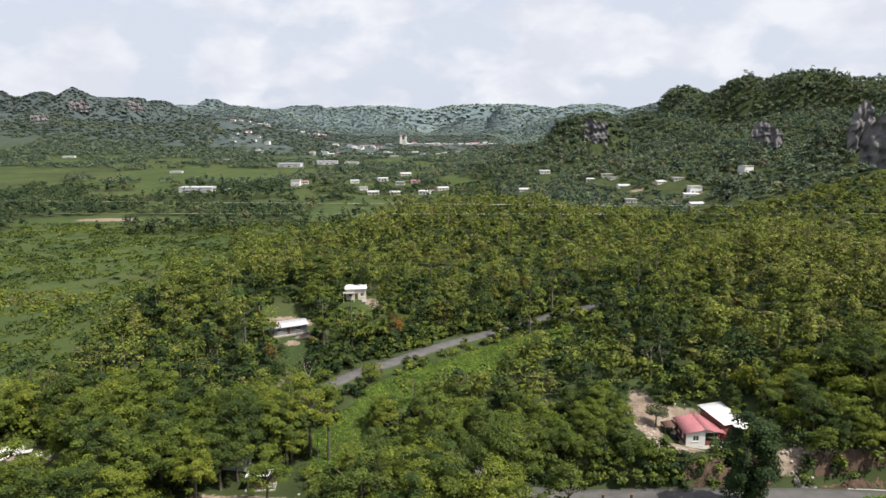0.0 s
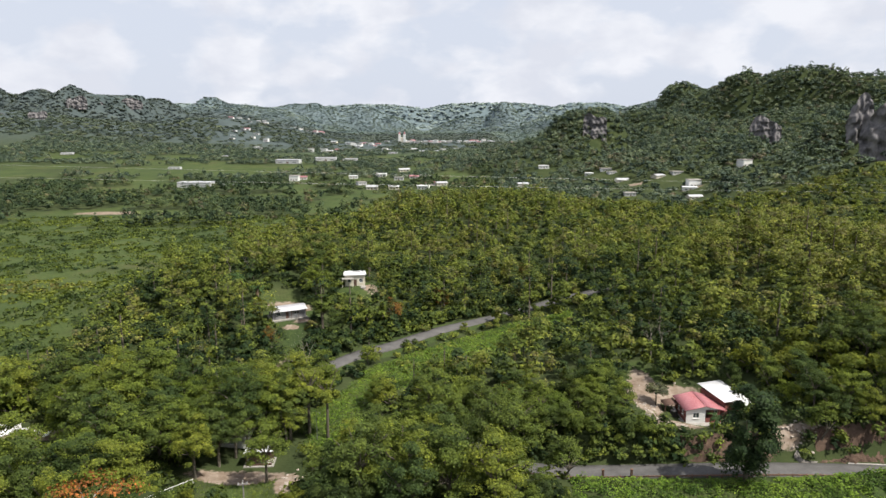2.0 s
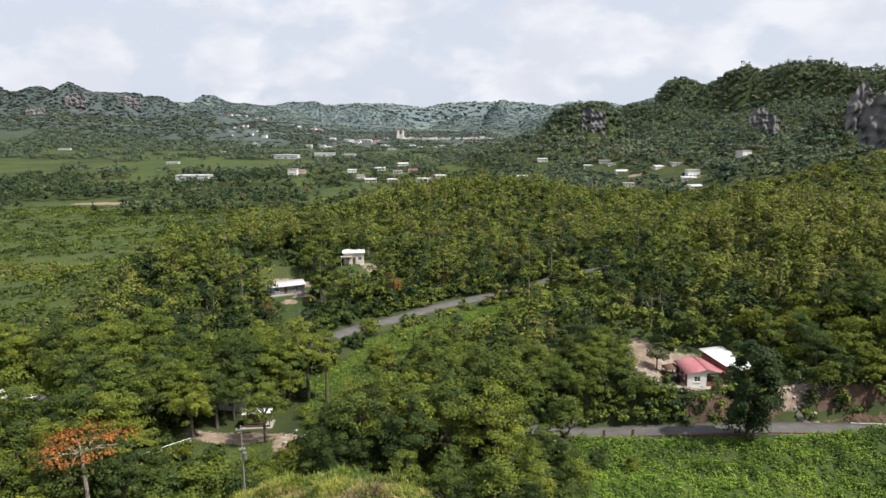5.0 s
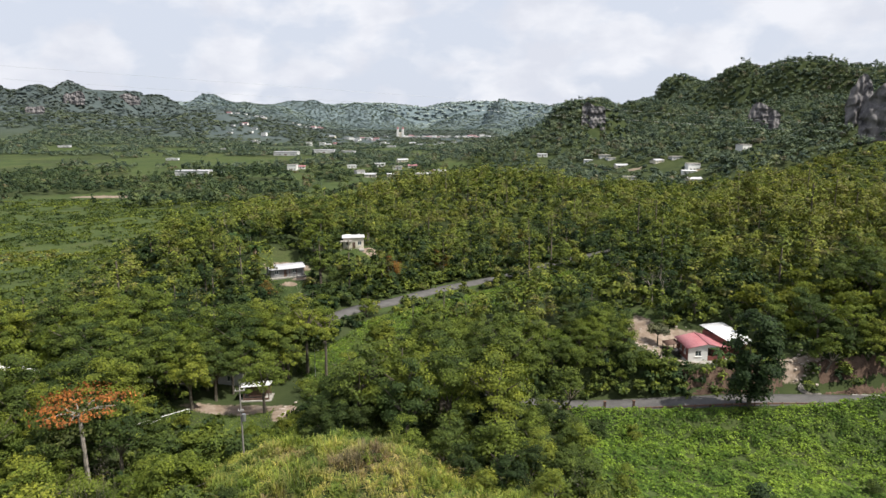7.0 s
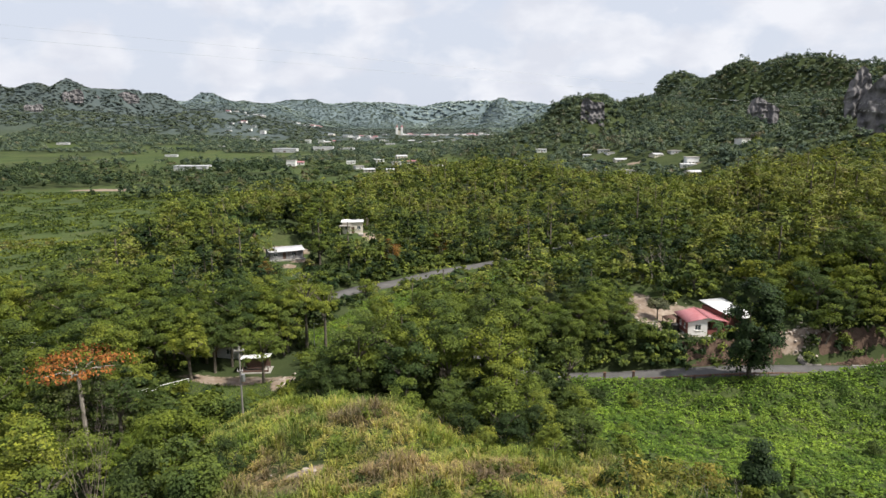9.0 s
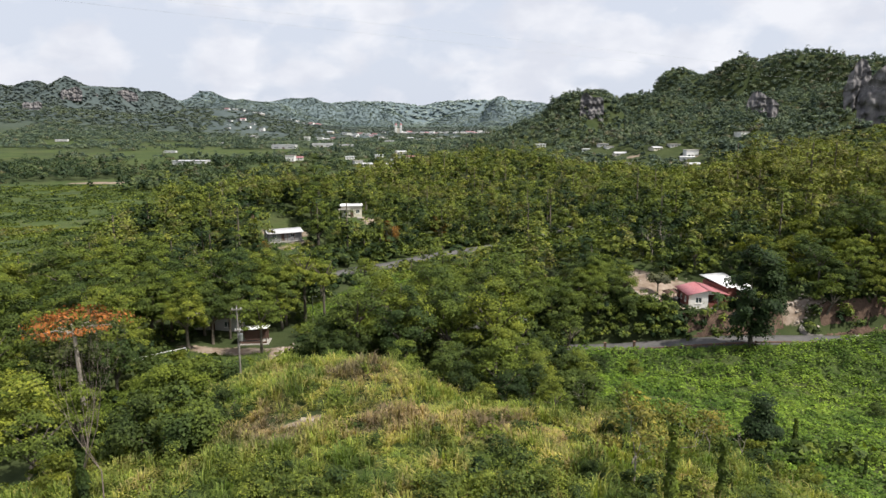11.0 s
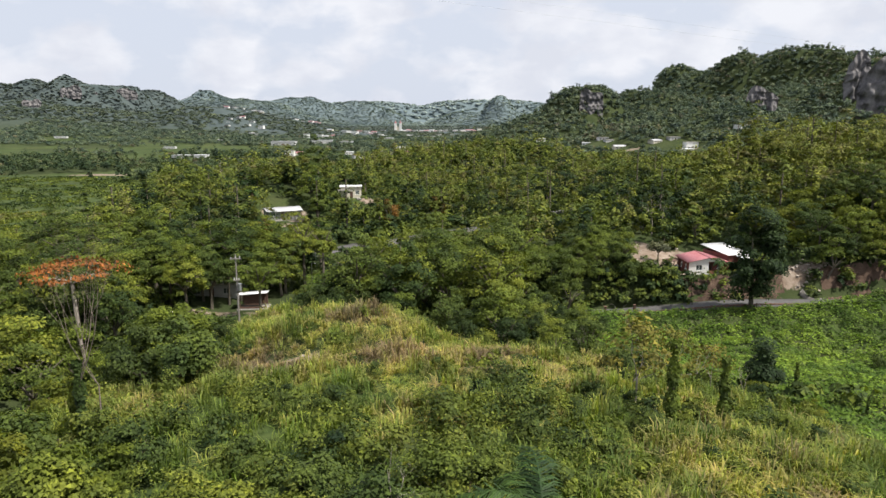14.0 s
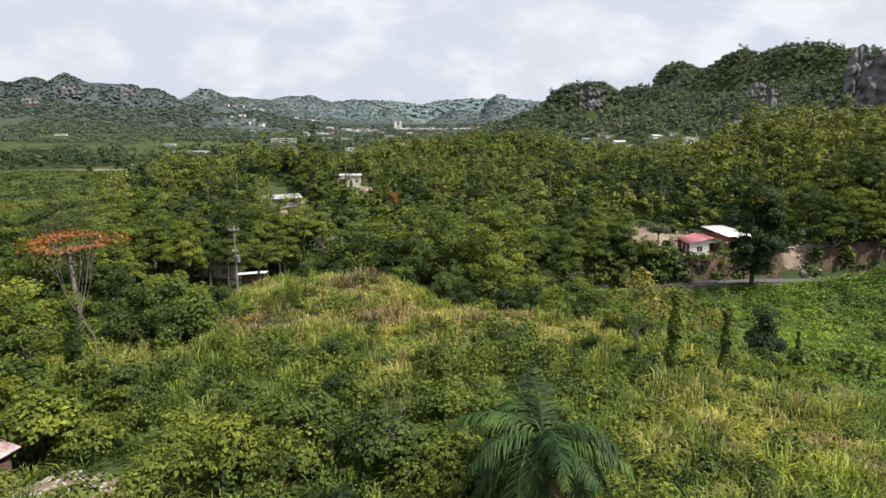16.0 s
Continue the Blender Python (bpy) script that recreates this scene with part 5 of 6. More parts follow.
clone(pillar, 21.4, 44.8, 80, 1.0)
clone(pillar, 39.8, 68.2, 10, 0.65)
clone(pillar, 44, 62, 10, 0.4)
clone(pillar, -25.4, 41.8, 10, 1.05)
clone(pillar, -26.3, 42.4, 60, 0.8)


def palm(H, n, length, label, seed, dead_fronds=4):
    """A feather palm: ringed trunk, arching fronds with hanging leaflets."""
    rng = np.random.default_rng(seed)
    root = new("palm_tree")
    bm = bmesh.new()
    for i in range(8):
        tube(bm, (0.04 * i, 0, -0.4 + i * H / 8), (0.04 * i + 0.04, 0, -0.4 + (i + 1) * H / 8), 0.24 - 0.012 * i, 0.2 - 0.011 * i, 9)
    part("trunk", bm, M_POLE, root)
    for k in range(n + dead_fronds):
        deadf = k >= n
        a = k * 2.4 + rng.uniform(-0.3, 0.3)
        up = rng.uniform(-0.35, 0.95) if not deadf else rng.uniform(-1.0, -0.6)
        L = length * rng.uniform(0.75, 1.15)
        droop, bend = rng.uniform(0.11, 0.24), rng.normal(0, 0.03, 2)
        pts, d, p = [], np.array([math.cos(a) * math.cos(up), math.sin(a) * math.cos(up), math.sin(up)]), np.array([0.3, 0, H - 0.2])
        for i in range(13):
            pts.append(p)
            p = p + d * L / 12
            d = d + np.array([bend[0], bend[1], -droop if not deadf else -0.08])
            d /= np.linalg.norm(d)
        pts = np.array(pts)
        vs, fs = [], []
        side = np.array([-math.sin(a), math.cos(a), 0.0])
        for i in range(12):
            w = 0.035 * (1 - i / 14)
            b = len(vs)
            vs += [pts[i] - side * w, pts[i] + side * w, pts[i + 1] + side * w, pts[i + 1] - side * w]
            fs += [(b, b + 1, b + 2), (b, b + 2, b + 3)]
        for j in range(60):
            s = 0.12 + 0.88 * j / 60
            q = s * 12 * 0.999
            i = int(q)
            o = pts[i] + (pts[min(i + 1, 12)] - pts[i]) * (q - i)
            t = pts[min(i + 1, 12)] - pts[i]
            t = t / max(np.linalg.norm(t), 1e-6)
            ll = L * 0.27 * (math.sin(math.pi * min(1, 0.15 + s * 0.85)) * 0.8 + 0.25)
            for sg in (-1, 1):
                e = side * sg * rng.uniform(0.55, 0.9) + t * 0.55 + np.array([0, 0, rng.uniform(-0.75, 0.05)])
                e /= np.linalg.norm(e)
                m1 = o + e * ll * 0.55
                e2 = e + np.array([0, 0, -0.7])
                e2 /= np.linalg.norm(e2)
                m2 = m1 + e2 * ll * 0.5
                b = len(vs)
                vs += [o - t * 0.03, o + t * 0.03, m1 + t * 0.045, m1 - t * 0.045, m2]
                fs += [(b, b + 1, b + 2), (b, b + 2, b + 3), (b + 3, b + 2, b + 4)]
        fr = new("dead_frond" if deadf else "frond", fast_mesh("frond", np.array(vs), np.array(fs), [M_STRAW if deadf else M_FROND]))
        fr.parent = root
        if deadf:
            fr["label"] = "dry brown hanging frond"
    return tagged(root, label, "palm")


M_FROND = leaf_material("palm leaflets", [(0.0, (0.03, 0.065, 0.02)), (1.0, (0.07, 0.125, 0.028))], source="object", shine=0.2, glow=0.15)
M_STRAW = leaf_material("dry palm leaflets", [(0.0, (0.2, 0.14, 0.1)), (1.0, (0.34, 0.26, 0.19))], source="object", shine=0.2, glow=0.2)
place(palm(5.2, 34, 4.3, "feather palm with arching green and dry brown fronds", 81, 8), at(4.2, 23.8))
little = place(palm(3.4, 13, 2.4, "small palm beside the house bank", 82, 1), at(50.5, 116.5, s=0.75))
clone(little, 52.6, 115.5, 120, 0.5)
mid_palm = place(palm(7.5, 16, 3.4, "tall palm standing among the woods", 83, 2), at(-63, 199))
clone(mid_palm, -56, 196, 100, 0.8)
flower = place(tree_proto("flowering_tree", 91, 5.8, 2.3, 1300, 0.2, 0.8, 0.25, 9, leaf_material("pale grey-green leaves", [(0.0, (0.12, 0.13, 0.08)), (1.0, (0.2, 0.2, 0.15))], source="object"), "small tree with pale flowering leaves in the bare yard"), at(43.5, 128.8))

# ---- limestone cliffs ----


def cliff(cx, cy, z0, z1, half, lean, seed):
    """A broken rock face: a bulging grid with ledges and gullies."""
    u = np.linspace(-1, 1, 44)
    w = np.linspace(0, 1, 34)
    U, W = np.meshgrid(u, w)
    a = radians(lean)
    X = U * half * 1.2
    crown = (0.9 + 0.1 * np.sin(U * 2.9 + seed)) * (1 - 0.3 * np.abs(U) ** 4)
    Z = z0 - 6 + (z1 - z0 + 6) * W * crown
    out = 1.2 * (1 - U ** 2) - 2.5 * W ** 2 + 2.0 * wave(X + seed * 31, Z * 0.22, 11, seed) + 1.3 * wave(X, Z * 0.5 + seed * 17, 5, seed + 2) + 0.9 * np.sign(wave(Z, X * 0.25, 10, seed)) + 0.5 * wave(X, Z, 2.3, seed + 5)
    px = cx + X * math.cos(a) + out * math.sin(a)
    py = cy + X * math.sin(a) - out * math.cos(a)
    v = np.stack([px, py, Z], -1).reshape(-1, 3)
    i = np.arange(44 * 34).reshape(34, 44)
    f = np.stack([i[:-1, :-1], i[:-1, 1:], i[1:, 1:], i[1:, :-1]], -1).reshape(-1, 4)
    return tagged(new("cliff", fast_mesh("cliff", v, f, [M_LIME])), "weathered grey limestone cliff face on the wooded hill", "cliff", group="limestone cliffs")


for i, row in enumerate(CLIFFS):
    cliff(*row, seed=i + 1)

# ---- houses ----


def slab_grid(bm, cuts_s, cuts_z, empty, put_at, thick):
    """One connected upright slab made of cells, some of them left empty."""
    ns, nz = len(cuts_s) - 1, len(cuts_z) - 1
    full = {(i, j) for i in range(ns) for j in range(nz) if not empty((cuts_s[i] + cuts_s[i + 1]) / 2, (cuts_z[j] + cuts_z[j + 1]) / 2)}
    seen = {}

    def vert(i, j, side):
        if (i, j, side) not in seen:
            seen[i, j, side] = bm.verts.new(put_at(cuts_s[i], side * thick / 2, cuts_z[j]))
        return seen[i, j, side]

    for i, j in full:
        bm.faces.new([vert(i, j, -1), vert(i + 1, j, -1), vert(i + 1, j + 1, -1), vert(i, j + 1, -1)])
        bm.faces.new([vert(i, j, 1), vert(i, j + 1, 1), vert(i + 1, j + 1, 1), vert(i + 1, j, 1)])
        for di, dj, p, q in ((-1, 0, (0, 1), (0, 0)), (1, 0, (1, 0), (1, 1)), (0, -1, (0, 0), (1, 0)), (0, 1, (1, 1), (0, 1))):
            if (i + di, j + dj) not in full:
                bm.faces.new([vert(i + q[0], j + q[1], -1), vert(i + p[0], j + p[1], -1), vert(i + p[0], j + p[1], 1), vert(i + q[0], j + q[1], 1)])


def wall(name, mat, parent, x0, y0, x1, y1, z0, z1, thick=0.18, holes=()):
    """A straight wall with openings (from, to along it, sill, head) left free."""
    bm = bmesh.new()
    ln = math.hypot(x1 - x0, y1 - y0)
    ux, uy = (x1 - x0) / ln, (y1 - y0) / ln
    cs = sorted({0.0, ln, *(h[0] for h in holes), *(h[1] for h in holes)})
    cz = sorted({z0, z1, *(h[2] for h in holes), *(h[3] for h in holes)})
    slab_grid(bm, cs, cz, lambda s, z: any(h[0] < s < h[1] and h[2] < z < h[3] for h in holes), lambda s, t, z: (x0 + ux * s - uy * t, y0 + uy * s + ux * t, z), thick)
    return part(name, bm, mat, parent)


def gable(name, mat, parent, x0, x1, y, z, rise, thick=0.18):
    """The triangle under a roof whose ridge runs along y."""
    bm = bmesh.new()
    pts = ((x0, z), (x1, z), ((x0 + x1) / 2, z + rise))
    f = [bm.verts.new((px, y - thick / 2, pz)) for px, pz in pts]
    b = [bm.verts.new((px, y + thick / 2, pz)) for px, pz in pts]
    bm.faces.new(f)
    bm.faces.new(b[::-1])
    for i in range(3):
        j = (i + 1) % 3
        bm.faces.new((f[j], f[i], b[i], b[j]))
    return part(name, bm, mat, parent)


def sheet_roof(name, mat, parent, a, b, c, d, wave_len=0.35, amp=0.035, thick=0.07, label=""):
    """A corrugated sheet over the corners a, b (eave) and d, c (top); ribs run from eave to top."""
    a, b, c, d = (np.array(p, float) for p in (a, b, c, d))
    n = max(6, int(np.linalg.norm(b - a) / wave_len) * 4)
    u = np.linspace(0, 1, n + 1)
    nrm = np.cross(b - a, d - a)
    nrm /= np.linalg.norm(nrm)
    if nrm[2] < 0:
        nrm = -nrm
    rip = (amp * np.sin(u * n / 4 * 2 * math.pi))[:, None] * nrm
    rows = []
    for k in (0.0, 0.5, 1.0):
        rows.append((a * (1 - k) + d * k)[None] * (1 - u[:, None]) + (b * (1 - k) + c * k)[None] * u[:, None] + rip)
    top = np.stack(rows, 0)
    v = np.concatenate([top.reshape(-1, 3), top.reshape(-1, 3) - nrm * thick])
    i = np.arange(3 * (n + 1)).reshape(3, n + 1)
    q = np.stack([i[:-1, :-1], i[:-1, 1:], i[1:, 1:], i[1:, :-1]], -1).reshape(-1, 4)
    m = 3 * (n + 1)
    rim = []
    for e in (i[0], i[-1][::-1], i[:, 0][::-1], i[:, -1]):
        rim.append(np.stack([e[1:], e[:-1], e[:-1] + m, e[1:] + m], -1))
    f = np.concatenate([q, q[:, ::-1] + m, *rim])
    ob = new(name, fast_mesh(name, v, f, [mat]))
    ob.parent = parent
    if label:
        ob["label"] = label
    return ob


def window(parent, x, y, z, w, h, turn=0.0, mat=None):
    """A window: frame bars round a dark pane, with a sill, facing -y before the turn."""
    bm = bmesh.new()
    slab_grid(bm, [-w / 2, -w / 2 + 0.07, -0.03, 0.03, w / 2 - 0.07, w / 2], [-h / 2, -h / 2 + 0.07, h / 2 - 0.07, h / 2],
              lambda s, z: abs(z) < h / 2 - 0.07 and 0.03 < abs(s) < w / 2 - 0.07, lambda s, t, z: (s, t, z), 0.1)
    fr = part("window", bm, mat or M_WHITE, parent)
    fr.matrix_basis = pose(x, y, z, 0, 0, turn)
    block("pane", M_PANE, fr, 0, 0.02, 0, w - 0.06, 0.02, h - 0.06)
    block("sill", mat or M_WHITE, fr, 0, -0.08, -h / 2 - 0.07, w + 0.16, 0.2, 0.06)
    return fr


M_PANE = plain("dark window glass", (0.03, 0.04, 0.045), (0.07, 0.09, 0.1), 2.0, rough=0.12, spec=0.6, bump=0.0)
M_LEAFY_GREY = plain("grey plaster wall", (0.42, 0.42, 0.42), (0.6, 0.6, 0.6), 0.8, rough=0.85)


def red_house():
    """Front at y = 0, width along x, ridge along y."""
    h = tagged(new("house"), "small white house with a faded red corrugated roof", "house")
    W, D, H, rise = 7.2, 6.6, 2.7, 0.8
    wall("front_wall", M_WHITE, h, 0, 0.0, 3.7, 0.0, 0, H, holes=[(1.3, 2.5, 1.0, 2.1)])
    wall("porch_wall", M_REDWALL, h, 3.7, 1.6, W, 1.6, 0, H, holes=[(0.5, 1.4, 0.02, 2.1), (2.0, 3.0, 1.0, 2.1)])
    wall("porch_side", M_WHITE, h, 3.7, 0.1, 3.7, 1.5, 0, H)
    wall("side_wall", M_REDWALL, h, 0.1, D, 0.1, 0.1, 0, H, holes=[(2.0, 3.0, 1.0, 2.0), (4.4, 5.3, 1.0, 2.0)])
    wall("side_wall", M_REDWALL, h, W - 0.1, 1.7, W - 0.1, D, 0, H)
    wall("back_wall", M_WHITE, h, 0.2, D, W - 0.2, D, 0, H)
    gable("gable", M_WHITE, h, 0.0, W, 0.02, H + 0.003, rise - 0.06)
    gable("gable", M_WHITE, h, 0.0, W, D, H + 0.003, rise - 0.06)
    window(h, 1.9, -0.02, 1.55, 1.2, 1.1)
    window(h, 6.2, 1.58, 1.55, 1.0, 1.1)
    window(h, 0.08, 4.1, 1.5, 1.0, 1.0, -90)
    window(h, 0.08, 1.75, 1.5, 0.9, 1.0, -90)
    dr = block("door", M_DARKWOOD, h, 4.65, 1.62, 1.05, 0.88, 0.06, 2.06)
    block("handle", M_STEEL, dr, 5.0, 1.56, 1.05, 0.05, 0.06, 0.14)
    for px in (5.2, W - 0.12):
        block("post", M_REDWALL, h, px, 0.12, H / 2, 0.16, 0.16, H, bevel=0.01)
    block("railing", M_REDWALL, h, 5.45, 0.12, 0.5, 3.2, 0.1, 0.9)
    block("porch_slab", M_CONCRETE, h, W / 2, 0.2, -0.13, W + 1.6, 3.4, 0.3, bevel=0.02)
    block("floor_slab", M_CONCRETE, h, W / 2, D / 2 + 1.2, -0.2, W + 0.4, D - 1.2, 0.36)
    e = 0.45
    for s0, s1 in ((-e, W / 2), (W + e, W / 2)):
        k = rise * (1 + e / (W / 2))
        sheet_roof("roof_sheet", M_REDROOF, h, (s0, -e, H + rise - k + 0.06), (s0, D + e, H + rise - k + 0.06), (s1, D + e, H + rise + 0.06), (s1, -e, H + rise + 0.06))
    bm = bmesh.new()
    tube(bm, (W / 2, -e, H + rise + 0.07), (W / 2, D + e, H + rise + 0.07), 0.09, 0.09, 8)
    part("ridge_cap", bm, M_REDROOF, h)
    block("fascia", M_REDWALL, h, W / 2, -e - 0.01, H + 0.0, 0.12, 0.05, 0.1)
    return h


place(red_house(), pose(47.5, 122.6, 8.45, 0, 0, 0))


def annex():
    h = tagged(new("annex"), "reddish shed with a bright white sheet roof behind the house", "shed")
    W, D, H = 4.6, 7.2, 3.6
    wall("front_wall", M_REDWALL, h, 0, 0, W, 0, 0, H, holes=[(1.6, 2.7, 0.02, 2.1)])
    wall("side_wall", M_REDWALL, h, 0.0, D - 0.1, 0.0, 0.1, 0, H, holes=[(2.0, 3.2, 1.4, 2.4)])
    wall("side_wall", M_REDWALL, h, W, 0.1, W, D - 0.1, 0, H)
    wall("back_wall", M_REDWALL, h, 0.1, D, W - 0.1, D, 0, H)
    block("door", M_DARKWOOD, h, 2.15, 0, 1.05, 1.08, 0.06, 2.06)
    window(h, -0.02, 4.6, 1.9, 1.2, 1.0, -90)
    sheet_roof("roof_sheet", M_TIN, h, (-0.5, -0.5, H + 0.06), (W + 0.6, -0.5, H + 0.06), (W + 0.6, D + 0.5, H + 0.95), (-0.5, D + 0.5, H + 0.95))
    sheet_roof("canopy", M_TIN, h, (W * 0.3, -2.2, H - 0.35), (W + 0.3, -2.2, H - 0.35), (W + 0.3, -0.4, H - 0.05), (W * 0.3, -0.4, H - 0.05))
    return h


place(annex(), pose(55.6, 124.3, 8.5, 0, 0, 18))

# yard of the red-roofed house
tank = tagged(new("water_tank"), "dark plastic water tank beside the house wall", "tank")
bm = bmesh.new()
tube(bm, (0, 0, 0), (0, 0, 1.3), 0.7, 0.72, 16)
tube(bm, (0, 0, 1.3), (0, 0, 1.55), 0.7, 0.3, 16)
part("body", bm, M_DARK, tank)
bm = bmesh.new()
tube(bm, (0, 0, 1.54), (0, 0, 1.66), 0.28, 0.26, 12)
part("lid", bm, M_DARK, tank)
place(tank, at(46.2, 125.6))
lean_to = tagged(new("lean_to"), "low dark timber shelter against the house", "shelter")
for px, py in ((0, 0), (2.2, 0), (0, 2.6), (2.2, 2.6)):
    block("post", M_DARKWOOD, lean_to, px, py, 0.8, 0.12, 0.12, 1.6)
sheet_roof("roof_sheet", M_DARKWOOD, lean_to, (-0.2, -0.2, 1.55), (-0.2, 2.8, 1.55), (2.4, 2.8, 1.95), (2.4, -0.2, 1.95))
place(lean_to, at(44.8, 126.8))


def rock(seed, mat, name="rock", label="pale broken limestone rock on bare ground"):
    rng = np.random.default_rng(seed)
    bm = bmesh.new()
    bmesh.ops.create_icosphere(bm, subdivisions=1, radius=0.5)
    for v in bm.verts:
        k = 1 + 0.35 * noise.noise(v.co * 2.2 + Vector((seed, 0, 0))) + rng.uniform(-0.16, 0.16)
        v.co = Vector((v.co.x * k * 1.2, v.co.y * k, v.co.z * k * 0.7))
    return tagged(part(name, bm, mat), label, "rock", group="rocks on bare ground")


M_ROCK = plain("pale limestone rubble", (0.22, 0.18, 0.15), (0.46, 0.41, 0.36), 1.5, rough=0.95, spec=0.1, bump=0.6, dist=0.05)
ROCKS = [rock(i + 3, M_ROCK) for i in range(4)]
for i, ob in enumerate(ROCKS):
    place(ob, at(40 + i, 122 + 2 * i))
for cx, cy, sx, sy, count in ((41, 125, 2, 5, 34), (44, 119.5, 4, 2, 22), (-26, 104, 2, 4, 22), (64, 113, 4, 2, 40), (-80, 121, 9, 4, 26), (-14, 60, 2, 1, 5), (-19.3, 28.2, 3, 1.2, 40), (47, 134.5, 5, 2, 8)):
    for _ in range(count):
        px, py = cx + RNG.normal(0, sx * 0.6), cy + RNG.normal(0, sy * 0.6)
        if abs(py - float(near_road_y(np.array(px)))) > 3.2 and not (46.5 < px < 62 and 121 < py < 134):
            clone(ROCKS[int(RNG.integers(0, 4))], px, py, RNG.uniform(0, 360), RNG.uniform(0.2, 0.75))


M_DRIVE = plain("dark stained concrete", (0.11, 0.1, 0.09), (0.21, 0.195, 0.175), 0.8, rough=0.9, spec=0.2)


def drive():
    """Concrete ramp from the road up to the yard."""
    t = np.linspace(0, 1, 16)
    return strip("drive", 65.6 - 2.6 * t, 108.6 + 2.2 * t, 1.2, 0.05, M_DRIVE, "driveway", "pale concrete driveway ramp up to the house")


drive()
M_BANK = plain("dark reddish earth", (0.045, 0.03, 0.023), (0.14, 0.095, 0.07), 0.5, rough=0.95, spec=0.1, bump=0.8, dist=0.12)


def earth_bank(x0, x1, rise, seed):
    """A raw cutting above the road: gullied earth leaning back to the slope."""
    u = np.linspace(0, 1, int((x1 - x0) / 0.3))
    w = np.linspace(0, 1, 14)
    U, W = np.meshgrid(u, w)
    X = x0 + (x1 - x0) * U
    end = np.clip(np.minimum(U, 1 - U) * 7, 0, 1)
    Y = near_road_y(X) + 2.75 + 3.6 * W + 0.35 * wave(X, W * 3, 2.2, seed) + 0.25 * wave(X, W * 4, 0.9, seed + 1)
    top = (rise * (0.8 + 0.3 * wave(X, 0 * X, 7, seed)) * end) * W ** 0.75
    Z = np.maximum(land(X, Y), near_road_z(X) + top) + 0.1 * wave(X, W * 5, 0.7, seed + 3) + 0.08 - 0.6 * (W == 0)
    v = np.stack([X, Y, Z], -1).reshape(-1, 3)
    m, k = X.shape
    i = np.arange(m * k).reshape(m, k)
    f = np.stack([i[:-1, :-1], i[:-1, 1:], i[1:, 1:], i[1:, :-1]], -1).reshape(-1, 4)
    lid = np.concatenate([v.reshape(m, k, 3)[-1], v.reshape(m, k, 3)[-1] + np.array([0, 1.6, -1.8])])
    e = np.arange(k - 1)
    g = np.stack([e, e + 1, e + 1 + k, e + k], -1) + m * k
    return tagged(new("earth_bank", fast_mesh("earth_bank", np.concatenate([v, lid]), np.concatenate([f, g]), [M_BANK], smooth=True)), "raw dark brown earth cutting beside the road", "bank", kind="structure")


earth_bank(43.5, 60.0, 1.9, 2)
earth_bank(66.5, 114.0, 3.2, 5)
kx = np.linspace(71, 122, 60)
strip("kerb", kx, near_road_y(kx) + 2.55, 0.18, 0.15, M_CONCRETE, "kerb", "pale concrete kerb along the foot of the bank")


def guard_rail():
    """Steel beam on short posts along the valley side of the road."""
    g = tagged(new("guard_rail"), "rust-brown steel guard rail along the road edge", "guard rail")
    px = np.linspace(15, 118, 90)
    py = near_road_y(px) - 2.75
    for dz in (-0.1, 0.06):
        bm = bmesh.new()
        sweep(bm, [(a, b, ground_at(a, b) + 0.62 + dz) for a, b in zip(px, py)], 0.075, 5)
        part("rail", bm, M_RUSTY, g)
    me = None
    for i in range(0, 90, 2):
        if me is None:
            ob = block("post", M_RUSTY, g, 0, 0, 0.25, 0.14, 0.14, 1.1)
            me = ob.data
        else:
            ob = new("post", me)
            ob.parent = g
        ob.location = (px[i], py[i] + 0.14, ground_at(px[i], py[i]))
    return g


guard_rail()
for px in (28.2, 33.0):
    mk = tagged(new("marker_post"), "stout dark marker post at the guard rail", "post")
    block("shaft", M_DARKWOOD, mk, 0, 0, 0.9, 0.4, 0.34, 2.4, bevel=0.03)
    block("cap", M_RUSTY, mk, 0, 0, 2.13, 0.48, 0.42, 0.08)
    place(mk, at(px, float(near_road_y(np.array(px))) - 2.95))


def utility_pole(H, label, transformer=True):
    u = tagged(new("utility_pole"), label, "pole")
    bm = bmesh.new()
    tube(bm, (0, 0, -0.5), (0, 0, H), 0.14, 0.09, 10)
    part("shaft", bm, M_POLE, u)
    for z, w in ((H - 0.5, 1.3), (H - 3.2, 0.8)):
        arm = block("crossarm", M_POLE, u, 0, -0.16, z, w, 0.12, 0.14)
        for px in (-w / 2 + 0.12, 0.0, w / 2 - 0.12):
            bm = bmesh.new()
            tube(bm, (px, -0.16, z + 0.07), (px, -0.16, z + 0.28), 0.05, 0.035, 8)
            part("insulator", bm, M_LEAFY_GREY, arm)
    if transformer:
        bm = bmesh.new()
        tube(bm, (0.32, -0.05, H - 4.6), (0.32, -0.05, H - 3.7), 0.24, 0.24, 12)
        part("transformer", bm, M_STEEL, u)
    return u


pole_1 = place(utility_pole(12.7, "grey timber utility pole with crossarms and transformer"), at(-25.4, 78.6, z=8.8, turn=12))


